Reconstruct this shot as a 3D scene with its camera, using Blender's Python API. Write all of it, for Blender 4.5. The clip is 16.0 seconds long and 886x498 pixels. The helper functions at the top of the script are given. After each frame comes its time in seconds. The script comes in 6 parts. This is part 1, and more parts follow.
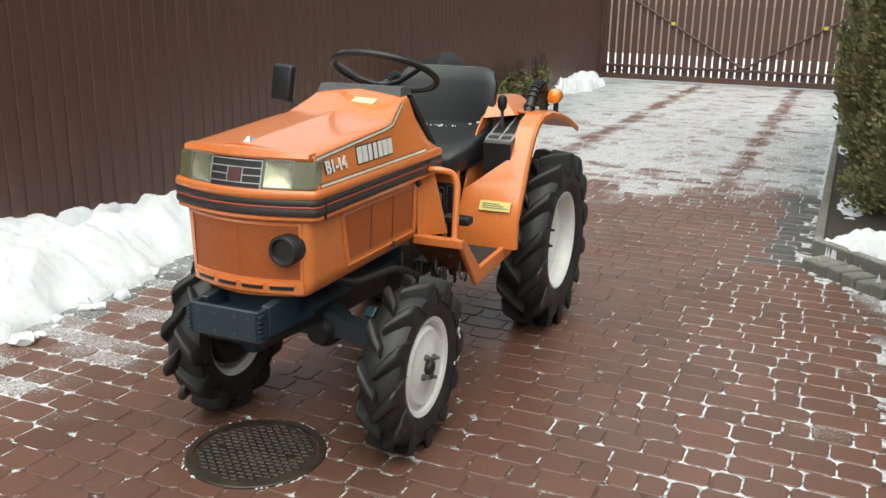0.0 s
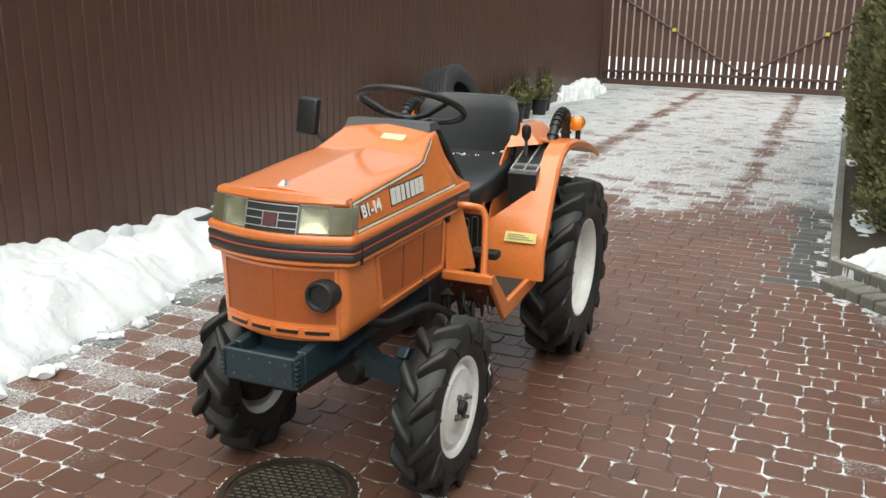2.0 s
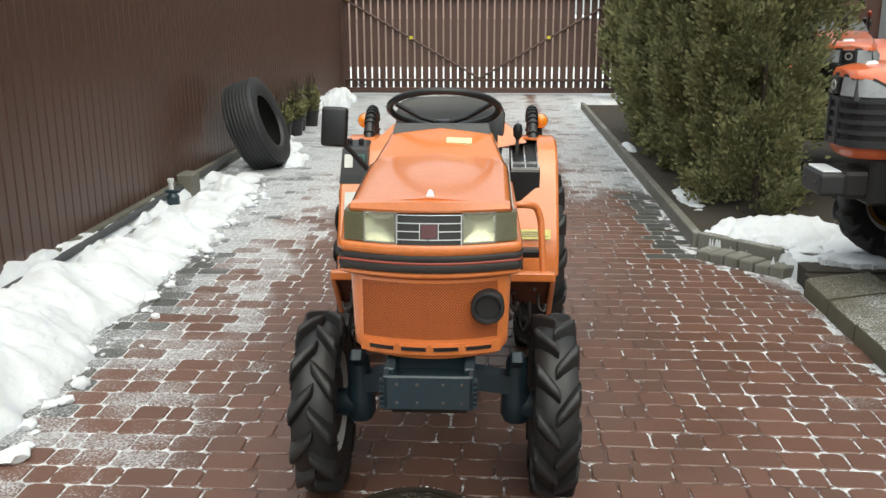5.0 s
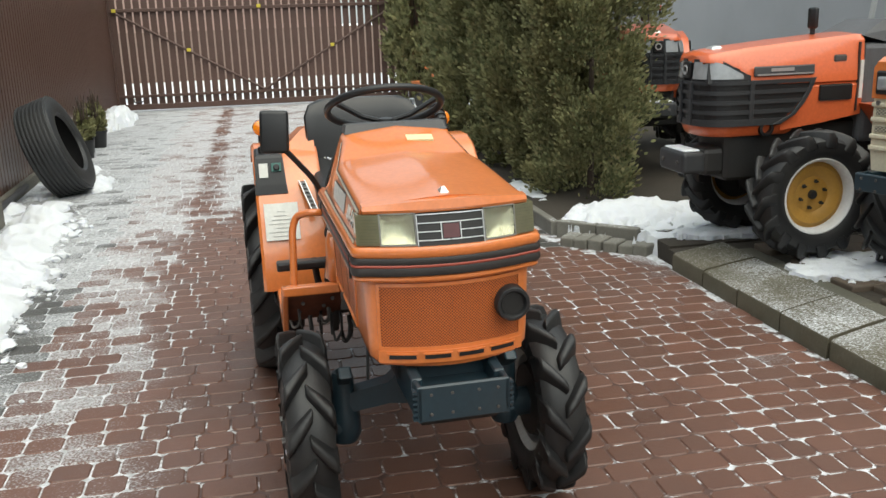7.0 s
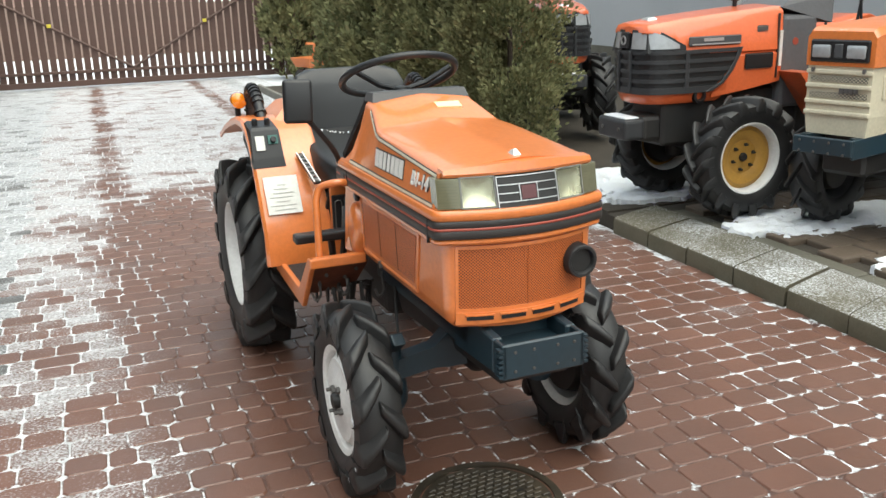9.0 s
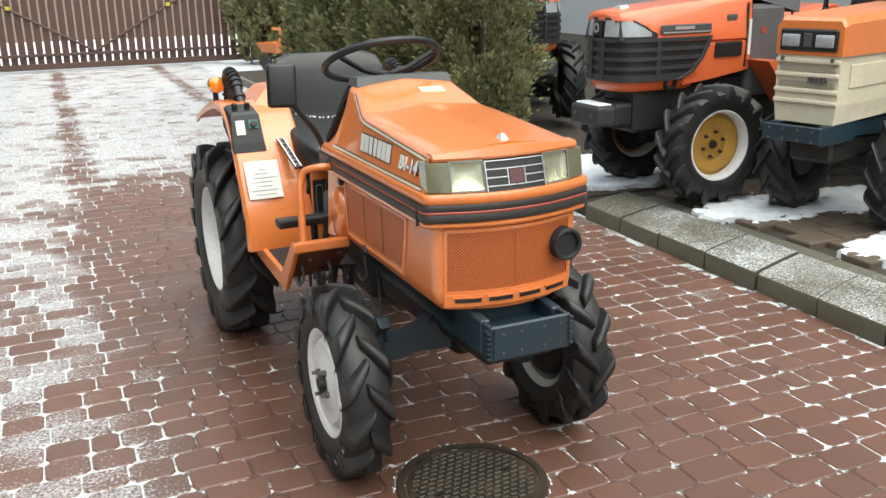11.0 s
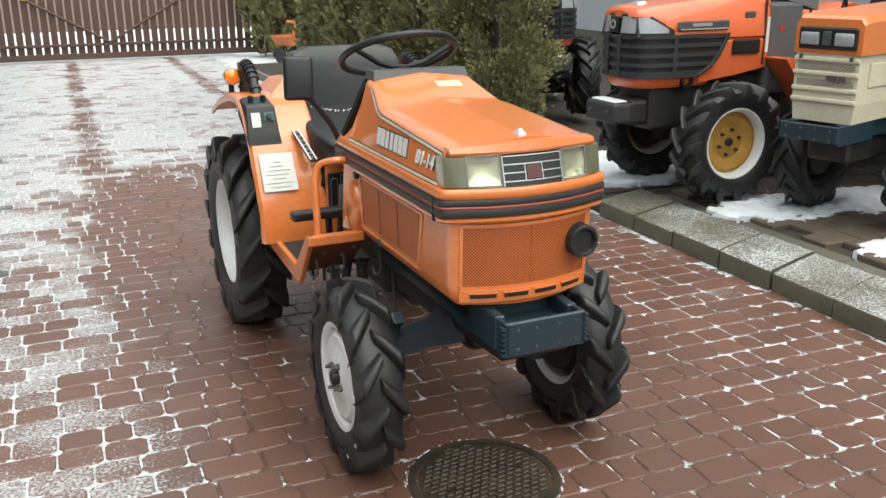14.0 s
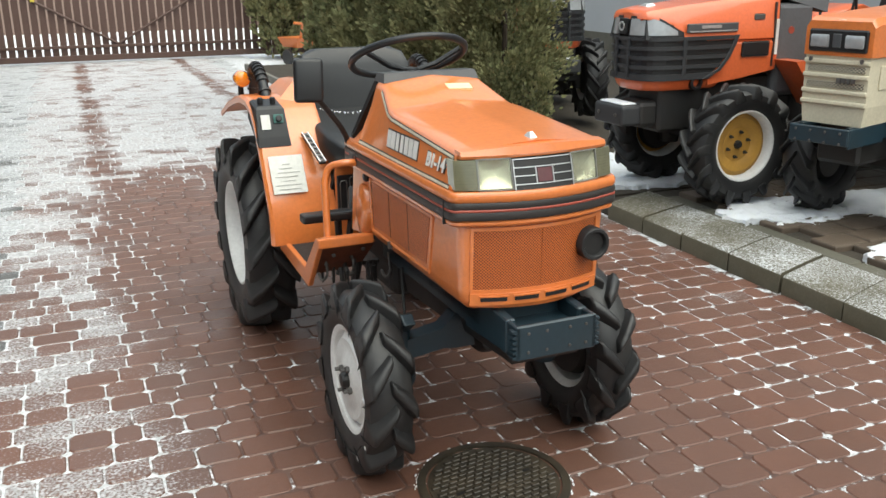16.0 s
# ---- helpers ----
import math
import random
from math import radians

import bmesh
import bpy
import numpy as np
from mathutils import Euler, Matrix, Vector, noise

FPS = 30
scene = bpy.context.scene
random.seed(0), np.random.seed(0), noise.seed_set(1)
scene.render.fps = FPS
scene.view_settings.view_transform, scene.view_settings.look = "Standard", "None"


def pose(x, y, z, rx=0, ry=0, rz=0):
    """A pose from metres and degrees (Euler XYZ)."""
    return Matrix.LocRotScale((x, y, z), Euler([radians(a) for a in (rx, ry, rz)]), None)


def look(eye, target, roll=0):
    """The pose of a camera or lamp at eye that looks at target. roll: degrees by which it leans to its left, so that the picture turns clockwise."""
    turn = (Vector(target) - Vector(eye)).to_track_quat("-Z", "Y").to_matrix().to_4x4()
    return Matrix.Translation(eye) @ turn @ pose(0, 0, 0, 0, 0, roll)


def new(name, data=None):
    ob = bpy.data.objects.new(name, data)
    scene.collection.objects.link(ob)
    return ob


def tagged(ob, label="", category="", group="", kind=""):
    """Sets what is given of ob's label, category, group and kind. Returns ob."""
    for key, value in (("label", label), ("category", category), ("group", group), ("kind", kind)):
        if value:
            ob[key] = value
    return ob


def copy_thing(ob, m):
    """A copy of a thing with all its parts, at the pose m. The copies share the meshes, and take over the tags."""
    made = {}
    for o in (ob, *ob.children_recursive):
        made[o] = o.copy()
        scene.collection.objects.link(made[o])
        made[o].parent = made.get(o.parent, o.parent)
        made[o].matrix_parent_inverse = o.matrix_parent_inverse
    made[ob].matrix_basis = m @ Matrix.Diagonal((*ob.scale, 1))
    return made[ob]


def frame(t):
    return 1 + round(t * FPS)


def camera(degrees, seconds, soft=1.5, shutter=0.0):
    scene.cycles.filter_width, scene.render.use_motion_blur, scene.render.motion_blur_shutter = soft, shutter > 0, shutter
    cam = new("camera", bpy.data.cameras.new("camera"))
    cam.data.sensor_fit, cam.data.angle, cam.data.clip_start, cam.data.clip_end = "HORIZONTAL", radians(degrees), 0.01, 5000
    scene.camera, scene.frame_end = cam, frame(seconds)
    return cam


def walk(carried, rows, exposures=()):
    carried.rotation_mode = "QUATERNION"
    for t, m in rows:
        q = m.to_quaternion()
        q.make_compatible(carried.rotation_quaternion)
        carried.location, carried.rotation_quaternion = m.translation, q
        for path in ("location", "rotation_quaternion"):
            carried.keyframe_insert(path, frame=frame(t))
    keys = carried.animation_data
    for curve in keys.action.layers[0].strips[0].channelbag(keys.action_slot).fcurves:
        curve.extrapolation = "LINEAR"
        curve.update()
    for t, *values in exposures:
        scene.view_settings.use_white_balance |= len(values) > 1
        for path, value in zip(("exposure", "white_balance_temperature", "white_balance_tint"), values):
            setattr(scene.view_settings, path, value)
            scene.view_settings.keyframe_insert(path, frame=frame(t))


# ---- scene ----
cam = camera(52.7, 16.0)
PATH = [
    (0, (0.206, 0.321, 1.481), (-0.906, 1.892, 0.936), 1.2),
    (0.5, (0.175, 0.349, 1.577), (-0.924, 1.928, 1.03), 2.0),
    (1, (0.166, 0.341, 1.622), (-0.933, 1.919, 1.072), 1.4),
    (1.5, (0.158, 0.331, 1.61), (-0.944, 1.906, 1.056), 1.0),
    (2, (0.072, 0.298, 1.594), (-1.032, 1.875, 1.05), 1.0),
    (2.5, (-0.093, 0.303, 1.587), (-1.208, 1.899, 1.129), 1.4),
    (2.7, (-0.197, 0.355, 1.579), (-1.304, 1.963, 1.144), -0.2),
    (3, (-0.31, 0.318, 1.568), (-1.367, 1.958, 1.127), -1.1),
    (3.5, (-0.526, 0.197, 1.55), (-1.377, 1.947, 1.088), -1.0),
    (3.7, (-0.626, 0.111, 1.556), (-1.414, 1.889, 1.089), -1.3),
    (5.8, (-1.355, -0.255, 1.533), (-1.636, 1.656, 1.012), -1.2),
    (6, (-1.42, -0.271, 1.535), (-1.629, 1.649, 1.016), -2.0),
    (6.5, (-1.607, -0.198, 1.5), (-1.672, 1.738, 1.004), -1.3),
    (7, (-1.78, -0.152, 1.494), (-1.772, 1.784, 0.993), -1.9),
    (7.5, (-2.009, -0.216, 1.501), (-1.928, 1.715, 0.988), -0.5),
    (8, (-2.165, -0.278, 1.515), (-1.981, 1.641, 0.982), -1.0),
    (8.5, (-2.252, -0.176, 1.482), (-1.974, 1.727, 0.933), -0.8),
    (9, (-2.352, -0.146, 1.481), (-2.027, 1.747, 0.924), -1.7),
    (9.5, (-2.416, -0.165, 1.48), (-2.024, 1.712, 0.912), -0.9),
    (10, (-2.422, -0.159, 1.478), (-2.015, 1.713, 0.904), -1.1),
    (12.5, (-2.43, -0.163, 1.482), (-2.04, 1.705, 0.882), -0.8),
    (13, (-2.433, -0.155, 1.479), (-2.046, 1.714, 0.88), -0.6),
    (13.5, (-2.433, -0.149, 1.477), (-2.049, 1.72, 0.877), -0.4),
    (14, (-2.434, -0.149, 1.477), (-2.055, 1.722, 0.881), -0.5),
    (14.5, (-2.436, -0.147, 1.48), (-2.06, 1.725, 0.885), -0.6),
    (15, (-2.435, -0.15, 1.48), (-2.064, 1.724, 0.886), -0.5),
    (15.5, (-2.441, -0.142, 1.478), (-2.072, 1.731, 0.882), -0.4),
    (16, (-2.445, -0.143, 1.48), (-2.079, 1.732, 0.887), -0.5),
]
walk(cam, [(t, look(eye, target, roll)) for t, eye, target, roll in PATH],
     exposures=[(0.0, 1.24, 6700, 0), (2.5, 1.24, 6700, 0), (3.5, 1.16, 6700, 0), (5.5, 1.16, 6700, 0), (7.0, 1.13, 6650, 0), (8.0, 1.23, 6600, 0), (9.0, 1.54, 6550, 0), (10.0, 1.63, 6550, 0), (12.5, 1.54, 6550, 0), (14.0, 1.46, 6550, 0), (16.0, 1.42, 6550, 0)])

# ---- light ----
world = bpy.data.worlds.new("overcast_sky")
scene.world = world
world.use_nodes = True
wn = world.node_tree
sky = wn.nodes.new("ShaderNodeTexSky")
sky.sky_type = 'NISHITA'
sky.sun_disc = False
sky.sun_elevation, sky.sun_rotation = radians(64), radians(150)
sky.air_density, sky.dust_density, sky.ozone_density = 1.0, 4.0, 0.6
wn.nodes["Background"].inputs["Strength"].default_value = 0.125
# an even layer of cloud over the sky
cloud = wn.nodes.new("ShaderNodeMix")
cloud.data_type = 'RGBA'
cloud.inputs[0].default_value = 0.7
cloud.inputs[7].default_value = (3.1, 3.2, 3.35, 1)
wn.links.new(sky.outputs[0], cloud.inputs[6])
wn.links.new(cloud.outputs[2], wn.nodes["Background"].inputs["Color"])
sun_data = bpy.data.lights.new("sun", 'SUN')
sun_data.energy, sun_data.angle, sun_data.color = 1.4, radians(85), (1.0, 0.97, 0.93)
sun = new("sun", sun_data)
sun.matrix_world = pose(0, 0, 20, 26, 0, 30)


# ---- mesh helpers ----
def part(name, bm, material, parent=None, label="", smooth=False):
    """One bmesh as one mesh object, under a thing or a part."""
    me = bpy.data.meshes.new(name)
    bm.normal_update()
    bm.to_mesh(me)
    bm.free()
    me.materials.append(material)
    if smooth:
        me.shade_smooth()
        me.set_sharp_from_angle(angle=radians(38))
    ob = new(name, me)
    if parent is not None:
        ob.parent = parent
    if label:
        ob["label"] = label
    return ob


def thing(name, m, label, category, group="", kind=""):
    ob = new(name)
    ob.empty_display_size = 0.05
    ob.matrix_world = m
    return tagged(ob, label, category, group, kind)


def box(x0, x1, y0, y1, z0, z1, bevel=0.0, seg=1, bm=None):
    b = bmesh.new()
    v = bmesh.ops.create_cube(b, size=1.0)["verts"]
    for p in v:
        p.co = Vector((x0 if p.co.x < 0 else x1, y0 if p.co.y < 0 else y1, z0 if p.co.z < 0 else z1))
    if bevel > 0:
        bmesh.ops.bevel(b, geom=b.edges[:], offset=bevel, segments=seg, affect='EDGES', profile=0.5)
    return merge(bm, b)


def merge(a, b):
    """Adds b to a (or gives b where there is no a)."""
    if a is None:
        return b
    me = bpy.data.meshes.new("tmp")
    b.to_mesh(me)
    b.free()
    a.from_mesh(me)
    bpy.data.meshes.remove(me)
    return a


def moved(b, m):
    bmesh.ops.transform(b, matrix=m, verts=b.verts[:])
    return b


def loft(sections, cap=True, closed=True, bm=None):
    """Skin over rings of points of equal count."""
    b = bmesh.new()
    rings = [[b.verts.new(p) for p in s] for s in sections]
    n = len(rings[0])
    for r0, r1 in zip(rings, rings[1:]):
        for i in range(n if closed else n - 1):
            j = (i + 1) % n
            b.faces.new((r0[i], r0[j], r1[j], r1[i]))
    if cap and closed:
        b.faces.new(rings[0][::-1])
        b.faces.new(rings[-1])
    bmesh.ops.recalc_face_normals(b, faces=b.faces[:])
    return merge(bm, b)


def prism(profile, axis, a, b_, bevel=0.0, seg=2, bm=None):
    """A flat outline drawn in the two other axes, made thick along axis from a to b_."""
    def at(p, k):
        return {"x": (k, p[0], p[1]), "y": (p[0], k, p[1]), "z": (p[0], p[1], k)}[axis]
    b = loft([[at(p, a) for p in profile], [at(p, b_) for p in profile]])
    if bevel > 0:
        bmesh.ops.bevel(b, geom=b.edges[:], offset=bevel, segments=seg, affect='EDGES', profile=0.5)
    return merge(bm, b)


def lathe(profile, axis="x", steps=32, bm=None, at=(0, 0, 0), closed=False):
    """Turns an outline of (radius, along) round an axis."""
    b = bmesh.new()
    rings = []
    for r, h in profile:
        ring = []
        for i in range(steps):
            a = 2 * math.pi * i / steps
            c, s = r * math.cos(a), r * math.sin(a)
            p = {"x": (h, c, s), "y": (c, h, s), "z": (c, s, h)}[axis]
            ring.append(b.verts.new((p[0] + at[0], p[1] + at[1], p[2] + at[2])))
        rings.append(ring)
    pairs = list(zip(rings, rings[1:])) + ([(rings[-1], rings[0])] if closed else [])
    for r0, r1 in pairs:
        for i in range(steps):
            j = (i + 1) % steps
            b.faces.new((r0[i], r0[j], r1[j], r1[i]))
    if not closed:
        for ring in (rings[0], rings[-1]):
            b.faces.new(ring)
    bmesh.ops.remove_doubles(b, verts=b.verts[:], dist=1e-5)
    bmesh.ops.recalc_face_normals(b, faces=b.faces[:])
    return merge(bm, b)


def tube(points, r, steps=10, bm=None, closed=False, r_end=None):
    """A round bar along a line of points."""
    pts = [Vector(p) for p in points]
    n = len(pts)
    b = bmesh.new()
    rings = []
    up = Vector((0, 0, 1))
    for i, p in enumerate(pts):
        if closed:
            d = pts[(i + 1) % n] - pts[i - 1]
        else:
            d = pts[min(i + 1, n - 1)] - pts[max(i - 1, 0)]
        d.normalize()
        side = d.cross(up)
        if side.length < 0.05:
            side = d.cross(Vector((0, 1, 0)))
        side.normalize()
        top = side.cross(d)
        rr = r if r_end is None else r + (r_end - r) * i / (n - 1)
        rings.append([b.verts.new(p + rr * (math.cos(2 * math.pi * k / steps) * side + math.sin(2 * math.pi * k / steps) * top)) for k in range(steps)])
    for r0, r1 in list(zip(rings, rings[1:])) + ([(rings[-1], rings[0])] if closed else []):
        for k in range(steps):
            j = (k + 1) % steps
            b.faces.new((r0[k], r0[j], r1[j], r1[k]))
    if not closed:
        b.faces.new(rings[0])
        b.faces.new(rings[-1])
    bmesh.ops.recalc_face_normals(b, faces=b.faces[:])
    return merge(bm, b)


def rounded(points, r=0.03, n=4):
    """The line of points with its corners rounded."""
    pts = [Vector(p) for p in points]
    out = [pts[0]]
    for a, p, c in zip(pts, pts[1:], pts[2:]):
        u, v = (a - p), (c - p)
        k = min(r, u.length * 0.45, v.length * 0.45)
        p0, p1 = p + u.normalized() * k, p + v.normalized() * k
        for i in range(n + 1):
            t = i / n
            out.append((1 - t) ** 2 * p0 + 2 * t * (1 - t) * p + t * t * p1)
    out.append(pts[-1])
    return out


def grid_sheet(x0, x1, y0, y1, nx, ny, height):
    b = bmesh.new()
    rows = [[b.verts.new((x0 + (x1 - x0) * i / nx, y0 + (y1 - y0) * j / ny, 0)) for i in range(nx + 1)] for j in range(ny + 1)]
    for row in rows:
        for v in row:
            v.co.z = height(v.co.x, v.co.y)
    for r0, r1 in zip(rows, rows[1:]):
        for i in range(nx):
            b.faces.new((r0[i], r0[i + 1], r1[i + 1], r1[i]))
    return b


# ---- materials ----
def material(name):
    m = bpy.data.materials.new(name)
    m.use_nodes = True
    nt = m.node_tree
    bsdf = nt.nodes["Principled BSDF"]
    return m, nt, bsdf


def tex(nt, scale, detail=4.0, rough=0.6, kind="ShaderNodeTexNoise", coord="Object"):
    tc = nt.nodes.new("ShaderNodeTexCoord")
    n = nt.nodes.new(kind)
    if "Scale" in n.inputs:
        n.inputs["Scale"].default_value = scale
    if kind == "ShaderNodeTexNoise":
        n.inputs["Detail"].default_value, n.inputs["Roughness"].default_value = detail, rough
    if coord == "World":
        g = nt.nodes.new("ShaderNodeNewGeometry")
        nt.links.new(g.outputs["Position"], n.inputs["Vector"])
    else:
        nt.links.new(tc.outputs[coord], n.inputs["Vector"])
    return n


def ramp(nt, src, stops):
    r = nt.nodes.new("ShaderNodeValToRGB")
    e = r.color_ramp.elements
    e[0].position, e[0].color = stops[0][0], (*stops[0][1], 1)
    e[1].position, e[1].color = stops[-1][0], (*stops[-1][1], 1)
    for pos, col in stops[1:-1]:
        k = e.new(pos)
        k.color = (*col, 1)
    nt.links.new(src, r.inputs[0])
    return r


def mixc(nt, fac, a, b, mode='MIX'):
    m = nt.nodes.new("ShaderNodeMix")
    m.data_type, m.blend_type = 'RGBA', mode
    for sock, val in ((m.inputs[0], fac), (m.inputs[6], a), (m.inputs[7], b)):
        if hasattr(val, "links"):
            nt.links.new(val, sock)
        elif isinstance(val, tuple):
            sock.default_value = (*val, 1)
        else:
            sock.default_value = val
    return m.outputs[2]


def bump(nt, bsdf, src, strength, dist=0.01):
    b = nt.nodes.new("ShaderNodeBump")
    b.inputs["Strength"].default_value, b.inputs["Distance"].default_value = strength, dist
    nt.links.new(src, b.inputs["Height"])
    nt.links.new(b.outputs[0], bsdf.inputs["Normal"])


def paint(name, col, rough=0.4, dirt=0.25, dirt_col=(0.10, 0.07, 0.05), metal=0.0, coat=0.0, grain=60, bumps=0.05, scale=3.0, coat_rough=0.08, coat_ior=1.5):
    """A paint or plastic with blotches, fine grime and a little uneven gloss."""
    m, nt, bsdf = material(name)
    big, fine = tex(nt, scale, 5), tex(nt, grain, 3)
    f1 = ramp(nt, big.outputs["Fac"], [(0.42, (0, 0, 0)), (0.75, (1, 1, 1))])
    mul = nt.nodes.new("ShaderNodeMath")
    mul.operation = 'MULTIPLY'
    mul.inputs[1].default_value = dirt
    nt.links.new(f1.outputs[0], mul.inputs[0])
    c = mixc(nt, mul.outputs[0], col, dirt_col)
    v = ramp(nt, fine.outputs["Fac"], [(0.3, (0.86, 0.86, 0.86)), (0.7, (1, 1, 1))])
    c = mixc(nt, 1.0, c, v.outputs[0], 'MULTIPLY')
    nt.links.new(c, bsdf.inputs["Base Color"])
    rr = nt.nodes.new("ShaderNodeMapRange")
    rr.inputs["To Min"].default_value, rr.inputs["To Max"].default_value = max(0.03, rough - 0.08), min(1, rough + 0.15)
    nt.links.new(big.outputs["Fac"], rr.inputs["Value"])
    nt.links.new(rr.outputs[0], bsdf.inputs["Roughness"])
    bsdf.inputs["Metallic"].default_value = metal
    bsdf.inputs["Coat Weight"].default_value = coat
    bsdf.inputs["Coat Roughness"].default_value, bsdf.inputs["Coat IOR"].default_value = coat_rough, coat_ior
    if bumps:
        bump(nt, bsdf, fine.outputs["Fac"], bumps, 0.004)
    return m


ORANGE = paint("orange_enamel", (0.69, 0.190, 0.041), 0.38, 0.14, (0.34, 0.10, 0.03), coat=0.8, bumps=0.012, coat_rough=0.12, coat_ior=1.65)
ORANGE_MATT = paint("orange_panel_paint", (0.56, 0.150, 0.034), 0.42, 0.2, (0.22, 0.07, 0.03), bumps=0.03)
ORANGE_RED = paint("orange_red_enamel", (0.68, 0.135, 0.042), 0.33, 0.12, (0.38, 0.08, 0.03), coat=0.6, bumps=0.015)
CREAM = paint("cream_paint", (0.62, 0.56, 0.42), 0.45, 0.25, (0.30, 0.24, 0.16))
WHITE_RIM = paint("white_rim_paint", (0.74, 0.74, 0.73), 0.42, 0.22, (0.33, 0.28, 0.22))
YELLOW_RIM = paint("ochre_rim_paint", (0.50, 0.27, 0.05), 0.5, 0.35, (0.20, 0.12, 0.05))
NAVY = paint("blue_black_paint", (0.014, 0.034, 0.048), 0.36, 0.35, (0.035, 0.03, 0.026), bumps=0.1)
IRON = paint("oily_dark_iron", (0.014, 0.014, 0.014), 0.5, 0.5, (0.026, 0.020, 0.016), bumps=0.2)
BLACK_PLASTIC = paint("black_plastic", (0.011, 0.011, 0.012), 0.36, 0.3, (0.026, 0.026, 0.026), bumps=0.03)
GREY_PLASTIC = paint("grey_plastic", (0.055, 0.057, 0.062), 0.5, 0.3, (0.12, 0.11, 0.10), bumps=0.04)
VINYL = paint("black_vinyl", (0.015, 0.0155, 0.017), 0.34, 0.25, (0.022, 0.022, 0.022), bumps=0.10, grain=220)
RUBBER = paint("tyre_rubber", (0.015, 0.015, 0.016), 0.46, 0.6, (0.036, 0.034, 0.031), bumps=0.12, scale=6)
FENCE = paint("brown_sheet_metal", (0.190, 0.095, 0.068), 0.30, 0.25, (0.145, 0.082, 0.062), coat=0.8, coat_rough=0.30, coat_ior=1.7, bumps=0.02, scale=1.5)
GATE_PAINT = paint("brown_gate_paint", (0.092, 0.050, 0.039), 0.5, 0.3, (0.045, 0.028, 0.02))
CONCRETE = paint("wet_concrete", (0.15, 0.14, 0.115), 0.7, 0.6, (0.07, 0.068, 0.045), bumps=0.5, grain=90)
SNOW, _nt, _b = material("packed_snow")
_b.inputs["Base Color"].default_value = (0.71, 0.73, 0.76, 1)
_b.inputs["Roughness"].default_value = 0.75
_b.inputs["Subsurface Weight"].default_value = 0.2
_b.inputs["Subsurface Radius"].default_value = (0.03, 0.03, 0.04)
_n = tex(_nt, 22, 8, 0.7)
bump(_nt, _b, _n.outputs["Fac"], 0.6, 0.03)


def snow_amount(nt):
    """How much thin snow lies at a place of the drive: a value from 0 to 1, by its distance along and across."""
    g = nt.nodes.new("ShaderNodeNewGeometry")
    rot = nt.nodes.new("ShaderNodeVectorRotate")
    rot.rotation_type = 'Z_AXIS'
    rot.inputs["Angle"].default_value = radians(-11.26)
    off = nt.nodes.new("ShaderNodeVectorMath")
    off.operation = 'SUBTRACT'
    off.inputs[1].default_value = (0.181, 0.040, 0.0)
    nt.links.new(g.outputs["Position"], off.inputs[0])
    nt.links.new(off.outputs[0], rot.inputs["Vector"])
    sep = nt.nodes.new("ShaderNodeSeparateXYZ")
    nt.links.new(rot.outputs[0], sep.inputs[0])

    def rng(src, a, b, lo=0.0, hi=1.0):
        m = nt.nodes.new("ShaderNodeMapRange")
        m.interpolation_type = 'SMOOTHSTEP'
        for i, v in enumerate((a, b, lo, hi)):
            m.inputs[i + 1].default_value = v
        nt.links.new(src, m.inputs[0])
        return m.outputs[0]

    def op(kind, a, b):
        m = nt.nodes.new("ShaderNodeMath")
        m.operation = kind
        for s, v in zip(m.inputs, (a, b)):
            if hasattr(v, "links"):
                nt.links.new(v, s)
            else:
                s.default_value = v
        return m.outputs[0]

    wob = nt.nodes.new("ShaderNodeTexNoise")
    wob.inputs["Scale"].default_value, wob.inputs["Detail"].default_value = 1.1, 3.0
    nt.links.new(rot.outputs[0], wob.inputs["Vector"])
    w = op('MULTIPLY', op('SUBTRACT', wob.outputs["Fac"], 0.5), 1.6)
    u = op('ADD', sep.outputs[0], w)
    v = op('ADD', sep.outputs[1], op('MULTIPLY', w, 2.0))
    far = rng(v, 5.9, 8.8, 0.0, 1.03)
    left = op('MULTIPLY', rng(u, -2.25, -2.75), rng(v, 4.0, 6.8, 0.57, 0.96))
    right = op('MULTIPLY', rng(u, -0.1, 0.5), rng(v, 3.0, 4.2, 0.0, 0.55))
    s = op('MAXIMUM', op('MAXIMUM', far, left), right)
    # wheel tracks, swept nearly clean
    t1 = op('MULTIPLY', rng(op('ABSOLUTE', op('ADD', sep.outputs[0], 2.44), 0.0), 0.03, 0.17), 1.0)
    t2 = op('MULTIPLY', rng(op('ABSOLUTE', op('ADD', sep.outputs[0], 0.78), 0.0), 0.03, 0.16), 1.0)
    keep = op('MINIMUM', t1, t2)
    keep = op('MAXIMUM', keep, rng(sep.outputs[1], 8.0, 6.5))
    return op('MULTIPLY', s, op('ADD', op('MULTIPLY', keep, 0.46), 0.54)), op, rng, rot.outputs[0]


